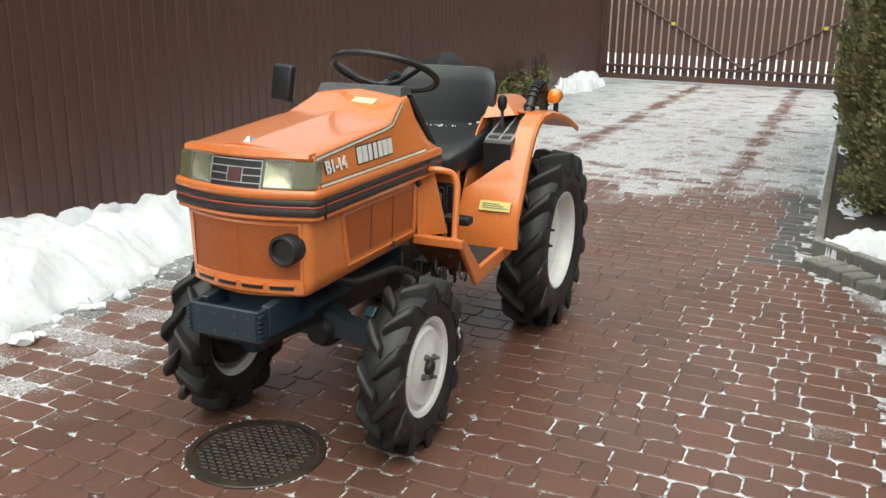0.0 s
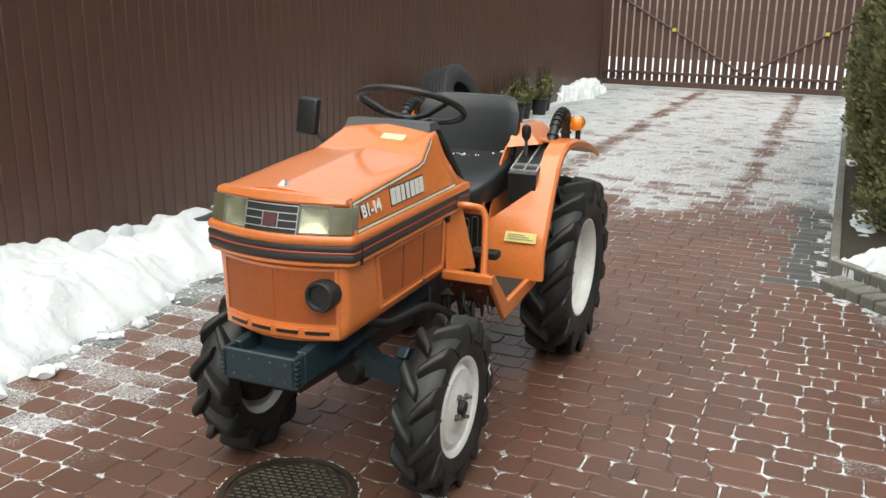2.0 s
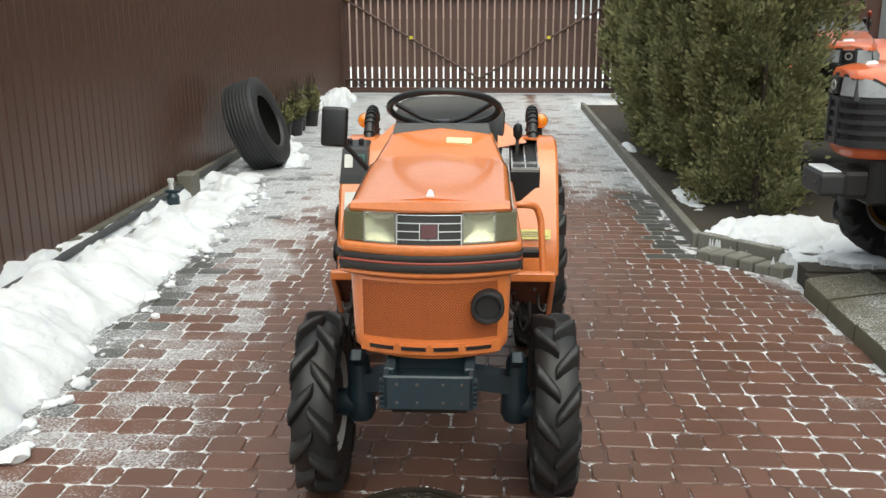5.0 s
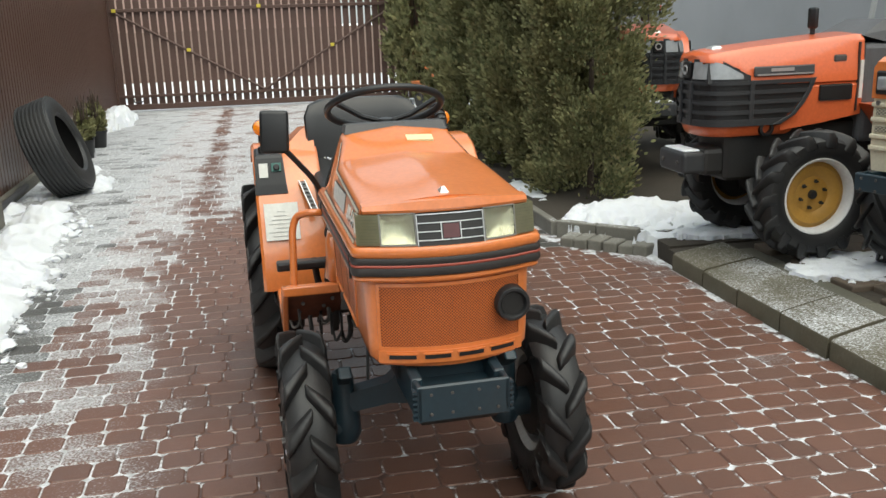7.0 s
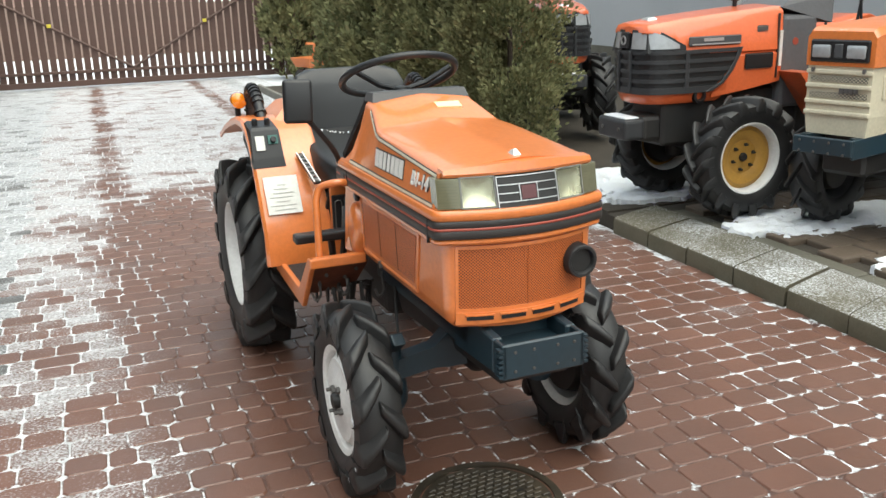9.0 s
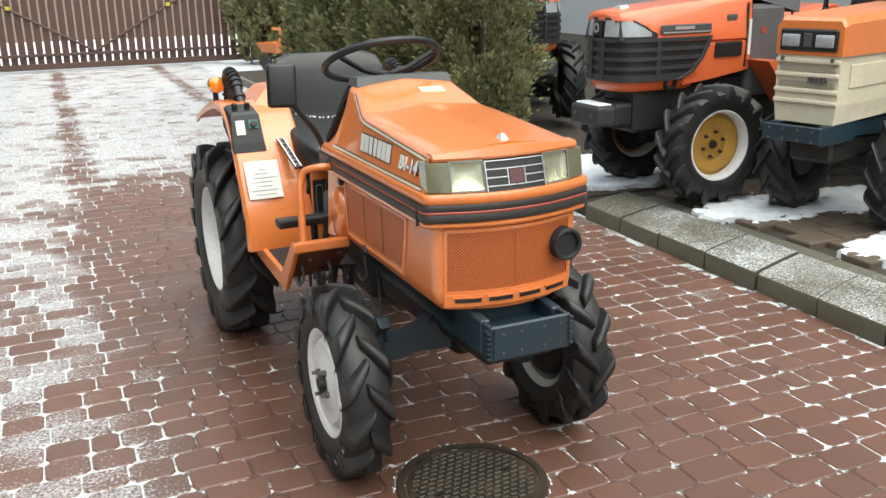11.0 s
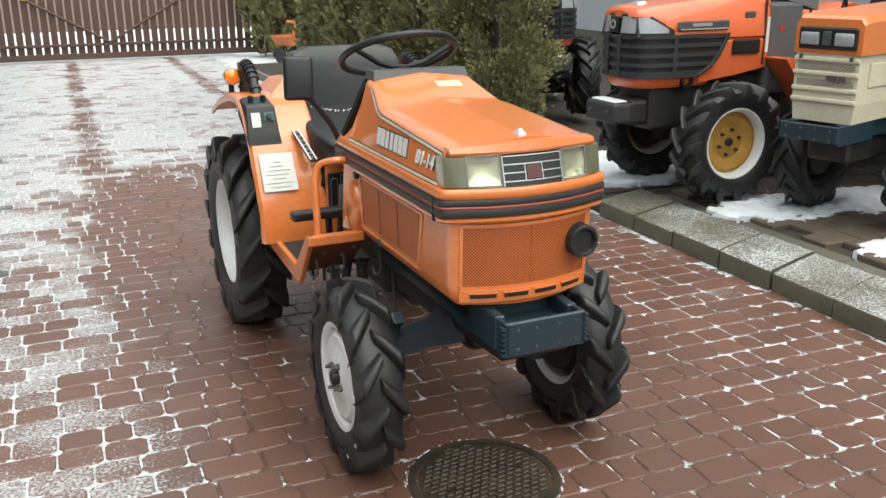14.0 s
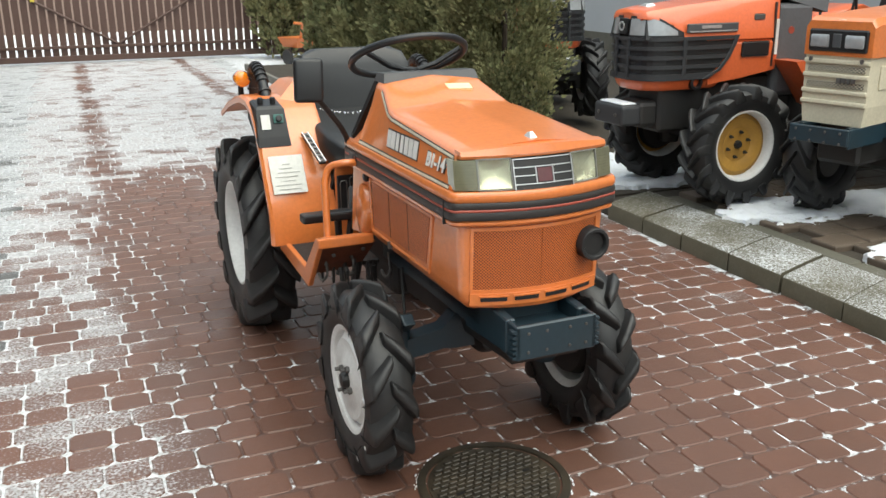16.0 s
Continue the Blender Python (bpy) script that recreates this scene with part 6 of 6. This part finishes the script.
YARD = "tractors parked on the yard"
yt = yard_tractor("yard_tractor", DRIVE @ pose(1.07, 4.96, 0.118, 0, 0, -90), "large orange-red tractor with dark grille and ochre wheel discs", YARD)
back_tr = copy_thing(yt, DRIVE @ pose(1.50, 7.80, 0.16, 0, 0, -16))
back_tr.name = "yard_tractor"
tagged(back_tr, "orange-red tractor half hidden behind the hedge", "tractor", YARD)


def cream_tractor(m):
    t = thing("cream_tractor", m, "older orange and cream tractor with mesh grille beside the kerb", "tractor", YARD)
    part("hood", loft([[(-0.225, -0.56, 0.945), (-0.225, -0.56, 1.085), (-0.20, -0.56, 1.115), (0.20, -0.56, 1.115), (0.225, -0.56, 1.085), (0.225, -0.56, 0.945)],
                       [(-0.235, -0.52, 0.945), (-0.235, -0.52, 1.10), (-0.205, -0.52, 1.135), (0.205, -0.52, 1.135), (0.235, -0.52, 1.10), (0.235, -0.52, 0.945)],
                       [(-0.24, 0.45, 0.945), (-0.24, 0.45, 1.14), (-0.21, 0.45, 1.18), (0.21, 0.45, 1.18), (0.24, 0.45, 1.14), (0.24, 0.45, 0.945)]]), ORANGE, t, "orange bonnet", smooth=True)
    part("hood_stripe", box(-0.025, 0.025, -0.50, 0.45, 1.150, 1.158), CREAM_LINE, t).matrix_basis = pose(0, 0, -0.012, 2.6)
    face = part("lamp_panel", box(-0.195, 0.195, -0.575, -0.555, 0.965, 1.075, 0.008), BLACK_PLASTIC, t, "black headlamp panel")
    for s in (-1, 1):
        part("headlamp", box(s * 0.115 - 0.062, s * 0.115 + 0.062, -0.585, -0.568, 0.985, 1.050, 0.010, 2), CLEAR_LENS, face, "oblong clear headlamp", smooth=True)
    part("emblem", box(-0.028, 0.028, -0.582, -0.572, 0.985, 1.055, 0.004), GREY_PLASTIC, face)
    part("grille_body", loft([[(-0.20, -0.545, 0.60), (0.20, -0.545, 0.60), (0.215, 0.35, 0.62), (-0.215, 0.35, 0.62)], [(-0.215, -0.55, 0.70), (0.215, -0.55, 0.70), (0.22, 0.40, 0.70), (-0.22, 0.40, 0.70)], [(-0.215, -0.55, 0.945), (0.215, -0.55, 0.945), (0.22, 0.40, 0.945), (-0.22, 0.40, 0.945)]]), CREAM, t, "cream engine cover")
    for z0, z1 in ((0.865, 0.895), (0.785, 0.815)):
        part("mesh_strip", box(-0.19, 0.19, -0.556, -0.548, z0, z1), MESH_CREAM, t, "expanded metal mesh strip")
    for z in (0.835, 0.905, 0.755, 0.70):
        part("cover_rib", box(-0.218, 0.218, -0.566, -0.545, z, z + 0.022, 0.006, 2), CREAM, t)
    for k in range(4):
        part("lettering_bar", box(0.02 + 0.032 * k, 0.046 + 0.032 * k, -0.572, -0.564, 0.812 + 0.004 * (k % 2), 0.838), BOLT, t)
    for s in (-1, 1):
        part("side_mesh", box(min(s * 0.214, s * 0.226), max(s * 0.214, s * 0.226), -0.45, 0.20, 0.78, 0.90, 0.004), CREAM, t)
        part("cover_screw", lathe([(0.012, -0.572), (0.012, -0.560)], "y", 10, at=(s * 0.17, 0, 0.925)), BOLT, t)
        part("side_rail", prism([(-0.60, 0.54), (0.50, 0.46), (0.50, 0.58), (-0.60, 0.60)], "x", s * 0.14, s * 0.17), NAVY, t)
        part("fender", prism([(1.0, 0.50), (1.05, 0.85), (1.20, 1.02), (1.50, 1.06), (1.80, 0.95), (1.78, 0.92), (1.50, 1.02), (1.22, 0.98), (1.09, 0.83), (1.04, 0.50)], "x", s * 0.26, s * 0.55, 0.006, 1), ORANGE, t)
    br = part("weight_bracket", box(-0.20, 0.20, -0.66, -0.64, 0.515, 0.60, 0.005), NAVY, t, "dark blue steel front bracket")
    for s in (-1, 1):
        part("bracket_side", box(min(s * 0.185, s * 0.20), max(s * 0.185, s * 0.20), -0.64, -0.30, 0.50, 0.60, 0.004), NAVY, br)
        for z in (0.525, 0.578):
            part("bracket_bolt", lathe([(0.008, -0.66), (0.008, -0.666), (0.004, -0.667)], "y", 6, at=(s * 0.15, 0, z)), BOLT, br)
            part("bracket_bolt", lathe([(0.008, -0.66), (0.008, -0.666), (0.004, -0.667)], "y", 6, at=(s * 0.05, 0, z)), BOLT, br)
    part("engine", box(-0.15, 0.15, -0.45, 0.60, 0.38, 0.64, 0.02), IRON, t)
    part("gearbox", box(-0.16, 0.16, 0.55, 1.60, 0.34, 0.70, 0.03), IRON, t)
    part("front_axle", box(-0.34, 0.34, -0.05, 0.05, 0.30, 0.40, 0.02), IRON, t)
    part("dash_cowl", box(-0.20, 0.20, 0.46, 0.62, 0.70, 1.22, 0.03, 2), BLACK_PLASTIC, t)
    ring = [(0.19 * math.cos(2 * math.pi * i / 32), 0.72 + 0.17 * math.sin(2 * math.pi * i / 32), 1.34 - 0.08 * math.sin(2 * math.pi * i / 32)) for i in range(32)]
    w = part("steering_wheel", tube(ring, 0.013, 8, closed=True), BLACK_PLASTIC, t, smooth=True)
    part("spoke", tube([(-0.19, 0.72, 1.34), (0, 0.72, 1.30), (0.19, 0.72, 1.34)], 0.009, 8), BLACK_PLASTIC, w)
    part("steering_column", tube([(0, 0.60, 1.15), (0, 0.72, 1.31)], 0.02, 10), BLACK_PLASTIC, t)
    pad([[(-0.18, 1.05, 0.85), (0.18, 1.05, 0.85), (0.18, 1.05, 0.93), (-0.18, 1.05, 0.93)], [(-0.20, 1.38, 0.86), (0.20, 1.38, 0.86), (0.20, 1.38, 0.95), (-0.20, 1.38, 0.95)]], "seat", t)
    pad([[(-0.19, 1.36, 0.92), (0.19, 1.36, 0.92), (0.19, 1.43, 0.92), (-0.19, 1.43, 0.92)], [(-0.18, 1.44, 1.22), (0.18, 1.44, 1.22), (0.18, 1.49, 1.22), (-0.18, 1.49, 1.22)]], "backrest", t)
    for s in (-1, 1):
        wheel("front_wheel", t, (s * 0.41, 0, 0.325), 0.328, 0.175, 0.23, 13, 0.030, s, 0.02, GREY_PLASTIC, IRON, 6, 0.05, 1, 0.036, "rear")
        wheel("rear_wheel", t, (s * 0.44, 1.42, 0.46), 0.468, 0.25, 0.25, 15, 0.042, s, -0.01, CREAM, CREAM, 6, 0.08, 1, 0.045, "rear")
    return t


cream = cream_tractor(DRIVE @ pose(1.50, 3.95, 0.113, 0, 0, -75))
cream.scale = (0.80, 1.0, 1.0)


# ---- hedge of arborvitae ----
FOLIAGE, _nt, _b = material("arborvitae_foliage")
_g = _nt.nodes.new("ShaderNodeNewGeometry")
_n1 = tex(_nt, 2.2, 4, coord="World")
_c1 = ramp(_nt, _g.outputs["Random Per Island"], [(0.0, (0.105, 0.116, 0.055)), (0.45, (0.180, 0.194, 0.092)), (0.8, (0.25, 0.255, 0.125)), (1.0, (0.32, 0.275, 0.145))])
_nt.links.new(mixc(_nt, ramp(_nt, _n1.outputs["Fac"], [(0.35, (0, 0, 0)), (0.7, (1, 1, 1))]).outputs[0], _c1.outputs[0], (0.20, 0.185, 0.085)), _b.inputs["Base Color"])
_b.inputs["Roughness"].default_value = 0.75
_b.inputs["Specular IOR Level"].default_value = 0.25
BARK = paint("brown_bark", (0.06, 0.042, 0.03), 0.9, 0.5, (0.03, 0.025, 0.02), bumps=0.8)


def foliage_mesh(rng, height, radius, count, leaf):
    """A crown of small flat sprays gathered in upswept tufts over an uneven column, with a darker fill inside."""
    tufts = max(30, int(34 * height * radius / 0.25))
    t = rng.random(tufts) ** 0.9
    ang = rng.random(tufts) * 2 * np.pi
    lobes = 1 + 0.16 * np.sin(3 * ang + 7 * t + 1.3) + 0.10 * np.sin(7 * ang - 11 * t) + 0.16 * (rng.random(tufts) - 0.5)
    shape = np.clip((1.02 - t) * 3.2, 0, 1) ** 0.55 * np.clip(0.74 + 1.5 * t, 0, 1)
    r = radius * shape * lobes * 0.90
    mid = np.stack([r * np.cos(ang), r * np.sin(ang), 0.02 + height * t], 1)
    lean = np.stack([0.55 * np.cos(ang), 0.55 * np.sin(ang), 0.65 + 0.3 * rng.random(tufts)], 1)
    lean += 0.35 * (rng.random((tufts, 3)) - 0.5)
    lean /= np.linalg.norm(lean, axis=1)[:, None]
    size_t = radius * (0.16 + 0.14 * rng.random(tufts))
    pick = rng.integers(0, tufts, count)
    along = rng.random(count)
    spread = rng.normal(size=(count, 3)) * (size_t[pick] * (0.62 - 0.40 * along))[:, None]
    p = mid[pick] + lean[pick] * ((along - 0.45) * 2.3 * size_t[pick])[:, None] + spread
    inner = rng.random(count) < 0.28
    p[inner, :2] *= (0.45 + 0.4 * rng.random(inner.sum()))[:, None]
    p[:, 2] = np.maximum(p[:, 2], 0.03)
    out = lean[pick] + spread / (np.linalg.norm(spread, axis=1)[:, None] + 1e-6) * 0.6 + 0.5 * (rng.random((count, 3)) - 0.5)
    out /= np.linalg.norm(out, axis=1)[:, None]
    side = np.cross(out, rng.random((count, 3)) - 0.5)
    side /= np.linalg.norm(side, axis=1)[:, None]
    size = leaf * (0.6 + 0.8 * rng.random(count))[:, None]
    tip = p + out * size
    base = p - out * size * 0.35
    up = np.cross(side, out)
    w1 = side * size * 0.36
    pts = np.stack([base, p + w1 + up * size * 0.06, p + out * size * 0.55 + w1 * 0.8 - up * size * 0.05, tip, p + out * size * 0.5 - w1 * 0.85, p - w1 + up * size * 0.06], 1).reshape(-1, 3)
    n = np.arange(count) * 6
    faces = np.concatenate([np.stack([n, n + 1, n + 2, n + 5], 1), np.stack([n + 5, n + 2, n + 3, n + 4], 1)])
    return pts, faces


def conifer(u, v, height, radius, count, leaf, seed, z=0.09, label="tall dense green arborvitae in the hedge bed", name="arborvitae", group="hedge trees"):
    rng = np.random.default_rng(seed)
    t = thing(name, DRIVE @ pose(u, v, z, 0, 0, seed * 47), label, "tree", group)
    pts, faces = foliage_mesh(rng, height, radius, count, leaf)
    me = bpy.data.meshes.new("crown")
    me.from_pydata(pts.tolist(), [], faces.tolist())
    me.materials.append(FOLIAGE)
    o = new("crown", me)
    o.parent = t
    rows = []
    for k in range(8):
        f = k / 7
        rows.append((radius * (0.055 * (1 - f) + 0.008), -0.05 + f * height * 0.9))
    part("trunk", lathe(rows, "z", 8), BARK, t)
    for k in range(14):
        a, f = rng.random() * 6.283, 0.05 + 0.85 * rng.random()
        r_ = radius * 0.75 * min(1, (1.02 - f) * 3)
        part("limb", tube([(0, 0, height * f), (r_ * 0.5 * math.cos(a), r_ * 0.5 * math.sin(a), height * f + 0.06), (r_ * math.cos(a), r_ * math.sin(a), height * f + 0.28)], 0.012, 5, r_end=0.004), BARK, t)
    return t


for k, (v, u, r, count, leaf) in enumerate(((6.90, 0.63, 0.48, 80000, 0.026), (7.75, 0.60, 0.46, 60000, 0.028), (8.55, 0.53, 0.46, 36000, 0.034), (9.40, 0.52, 0.46, 28000, 0.040), (10.3, 0.56, 0.46, 22000, 0.044), (11.2, 0.64, 0.46, 16000, 0.048))):
    conifer(u, v, 3.3 + 0.1 * ((k * 7) % 4), r, count, leaf, k + 1)
for k, (u, v) in enumerate(((1.05, 16.95), (2.0, 16.9), (2.95, 16.85), (3.9, 16.9))):
    conifer(u, v, 3.1 + 0.15 * (k % 3), 0.46, 8000, 0.070, 40 + k, -0.03, "arborvitae standing at the end of the yard by the gate")

# ---- old tyre and potted plants along the fence ----
WORN_RUBBER = paint("greyed_tread", (0.030, 0.032, 0.034), 0.5, 0.5, (0.06, 0.06, 0.06), bumps=0.15)
old = thing("old_tyre", DRIVE @ pose(-3.79, 9.02, 0.440, 0, -20, -2) @ Matrix.Scale(1.06, 4), "worn ribbed black tyre leaning on the fence", "tyre")
prof = [(0.25, -0.12), (0.27, -0.145), (0.34, -0.16), (0.41, -0.145), (0.420, -0.12), (0.420, 0.12), (0.41, 0.145), (0.34, 0.16), (0.27, 0.145), (0.25, 0.12), (0.262, 0.11), (0.33, 0.12), (0.395, 0.11), (0.405, 0.0), (0.395, -0.11), (0.33, -0.12), (0.262, -0.11)]
part("carcass", lathe(prof, "x", 56, closed=True), RUBBER, old, smooth=True)
for k in range(8):
    x = -0.122 + k * 0.0349
    part("tread_rib", lathe([(0.416, x - 0.011), (0.430, x - 0.009), (0.433, x), (0.430, x + 0.009), (0.416, x + 0.011)], "x", 56, closed=True), WORN_RUBBER, old, smooth=True)
rnd = random.Random(21)
for i, (u, v, h) in enumerate(((-4.02, 11.0, 0.34), (-3.98, 11.5, 0.42), (-4.05, 12.0, 0.50), (-3.98, 12.5, 0.46), (-4.08, 13.0, 0.52))):
    pot = thing("plant_pot", DRIVE @ pose(u, v, -0.005), "black plastic nursery pot with soil by the fence", "plant pot", "potted plants along the fence")
    part("pot", lathe([(0.09, 0.0), (0.115, 0.20), (0.125, 0.20), (0.125, 0.225), (0.112, 0.225), (0.105, 0.18), (0.001, 0.18)], "z", 20), BLACK_PLASTIC, pot, smooth=True)
    conifer(u, v, h * 0.62, 0.10, 700, 0.038, 30 + i, 0.17, "small evergreen shrub in a nursery pot", "potted_shrub", "potted plants along the fence")

# ---- small orange cart by the gate ----
cart = thing("garden_cart", DRIVE @ pose(1.08, 15.8, -0.035, 0, 0, 20), "small orange garden cart near the gate", "cart")
part("cart_tray", loft([[(-0.16, -0.22, 0.30), (0.16, -0.22, 0.30), (0.16, 0.22, 0.30), (-0.16, 0.22, 0.30)], [(-0.22, -0.30, 0.46), (0.22, -0.30, 0.46), (0.22, 0.30, 0.46), (-0.22, 0.30, 0.46)]]), ORANGE_MATT, cart)
part("cart_handle", tube(rounded([(-0.1, -0.2, 0.35), (-0.12, -0.34, 0.70), (-0.30, -0.36, 0.72)], 0.04), 0.022, 8), ORANGE, cart)
for s in (-1, 1):
    wh = part("cart_wheel", lathe([(0.06, -0.03), (0.13, -0.03), (0.14, 0.0), (0.13, 0.03), (0.06, 0.03)], "x", 20, at=(s * 0.22, 0, 0.14)), RUBBER, cart, smooth=True)
    part("cart_leg", tube([(s * 0.12, 0, 0.32), (s * 0.19, 0, 0.14)], 0.014, 8), IRON, cart)

# ---- grey building behind the parked tractors ----
PLASTER = paint("light_grey_plaster", (0.50, 0.51, 0.53), 0.85, 0.35, (0.33, 0.34, 0.35), bumps=0.25, grain=120, scale=0.7)
WHITE_TRIM = paint("white_trim", (0.70, 0.70, 0.69), 0.5, 0.2, (0.5, 0.5, 0.48))
ROOF = paint("dark_roof_tile", (0.06, 0.035, 0.03), 0.7, 0.4)
bld = thing("building", DRIVE @ pose(5.6, 0, 0), "light grey plastered building beside the yard", "building", kind="structure")
part("wall", box(0, 6, -7.4, 17.45, 0.0, 5.0), PLASTER, bld)
part("plinth", box(-0.03, 0.0, -7.4, 17.45, 0.0, 0.5), CONCRETE, bld)
part("downpipe", tube([(-0.08, 10.4, 0.1), (-0.08, 9.4, 5.0)], 0.055, 12), WHITE_TRIM, bld, "white downpipe")
part("pilaster", box(-0.10, 0.0, 9.6, 10.1, 0.0, 5.0), PLASTER, bld)
part("door", box(-0.06, 0.02, 4.2, 6.8, 0.1, 2.5, 0.01), WHITE_TRIM, bld, "white garage door")
part("roof", prism([(-0.6, 5.0), (6.6, 5.0), (3.0, 7.4)], "y", -7.8, 17.45), ROOF, bld)

# ---- beyond the gate ----
DULL_WALL = paint("dull_brown_render", (0.25, 0.175, 0.145), 0.85, 0.3, (0.17, 0.12, 0.10), bumps=0.2, scale=0.5)
PINK = paint("pink_render", (0.42, 0.29, 0.25), 0.85, 0.3, (0.32, 0.2, 0.17), bumps=0.2, scale=0.5)
nb = thing("neighbour_house", DRIVE @ pose(-3.2, 28.5, 0), "pinkish plastered house beyond the gate", "house")
part("wall", box(-9.0, 4.0, 0, 8, 0.0, 6.0), PINK, nb)
for x in (-6.0, -2.0, 1.4):
    for z in (3.9,):
        w = part("window", box(x - 0.6, x + 0.6, -0.06, 0.0, z - 0.02, z + 1.35, 0.01), WHITE_TRIM, nb, "white framed window")
        for s in (-1, 1):
            part("pane", box(x + s * 0.28 - 0.24, x + s * 0.28 + 0.24, -0.07, -0.055, z + 0.06, z + 1.27), CLEAR_LENS, w)
part("roof", prism([(-0.6, 6.0), (8.6, 6.0), (4.0, 9.0)], "x", -9.5, 4.5), ROOF, nb)
low = drive_part("low_wall", box(-14, 8.0, 27.0, 27.2, -0.03, 1.35), DULL_WALL)
tagged(low, "pale rendered wall along the far side of the street", "fence", kind="structure")
for i in range(6):
    conifer(3.0 + 1.5 * i, 27.8 + (i % 2) * 1.3, 5.0 + (i * 37 % 5) * 0.5, 1.1, 2600, 0.24, 60 + i, -0.05, "far dark conifer beyond the gate", "far_conifer", "far trees")


# ---- paving blocks, piece by piece ----
def paver_points(w, d, x=0.0, y=0.0, jit=None):
    """Outline rings of one tumbled block: foot, shoulder, top."""
    c = 0.016
    hw, hd = w / 2, d / 2
    out = [(-hw + c, -hd), (hw - c, -hd), (hw, -hd + c), (hw, hd - c), (hw - c, hd), (-hw + c, hd), (-hw, hd - c), (-hw, -hd + c)]
    rings = []
    for k, z in ((1.0, -0.026), (1.0, -0.0045), (0.0, 0.0)):
        inset = 0.0 if k else 0.0045
        rings.append([(x + px * (1 - inset / hw), y + py * (1 - inset / hd), z) for px, py in out])
    return rings


PAVER_FACES = [tuple(range(16, 24))]
for lev in (0, 8):
    for k in range(8):
        j = (k + 1) % 8
        PAVER_FACES.append((lev + k, lev + j, lev + 8 + j, lev + 8 + k))
ROW, GAP = 0.125, 0.0058
rnd = random.Random(3)
LENGTHS = (0.095, 0.14, 0.14, 0.19)
near_mesh = {}
for w in set(LENGTHS):
    for mat in (RED_PAVER, DARK_PAVER):
        me = bpy.data.meshes.new("paver")
        me.from_pydata([p for r in paver_points(w - GAP, ROW - GAP) for p in r], [], PAVER_FACES)
        me.materials.append(mat)
        near_mesh[(w, mat.name)] = me
verts = {RED_PAVER.name: [], DARK_PAVER.name: []}
faces = {RED_PAVER.name: [], DARK_PAVER.name: []}
mh_u, mh_v = -1.571, 2.478
count = 0
row = 0
v = 0.55
while v < GATE_V - 0.02:
    u = -4.13 + rnd.uniform(0, 0.10)
    while u < KERB_U - 0.02:
        w = LENGTHS[rnd.randrange(4)]
        if u + w > KERB_U:
            w = 0.095
        cu, cv = u + w / 2, v + ROW / 2
        u += w
        if u > KERB_U + 0.02:
            break
        if v > 5.67 and cu > BED_U - 0.06:
            continue
        if v <= 5.67 and v > 5.02 and (cu + 0.06) * 0.60 + (cv - 5.68) * 0.50 > 0.0:
            continue
        if math.hypot(cu - mh_u, cv - mh_v) < 0.14:
            continue
        mat = DARK_PAVER if cu < -3.06 or (cu > -0.27 and v > 5.6) else RED_PAVER
        z = rnd.uniform(-0.002, 0.001)
        if count < 300 and 2.0 < v < 3.4 and -2.9 < cu < 0.4:
            o = new("paver", near_mesh[(w, mat.name)])
            o.parent = drive_bed
            o.location = (cu, cv, z)
            o.rotation_euler = (rnd.uniform(-0.012, 0.012), rnd.uniform(-0.012, 0.012), rnd.uniform(-0.02, 0.02))
            count += 1
        else:
            n = len(verts[mat.name])
            verts[mat.name] += [(px, py, pz + z) for r in paver_points(w - GAP, ROW - GAP, cu, cv) for px, py, pz in r]
            faces[mat.name] += [tuple(n + i for i in f) for f in PAVER_FACES]
    v += ROW
    row += 1
for mat, nm, lab in ((RED_PAVER, "paver_field", "red concrete paving blocks"), (DARK_PAVER, "paver_border", "dark grey paving blocks along the edges")):
    me = bpy.data.meshes.new(nm)
    me.from_pydata(verts[mat.name], [], faces[mat.name])
    me.materials.append(mat)
    o = new(nm, me)
    o.parent = drive_bed
    tagged(o, lab, kind="stuff")
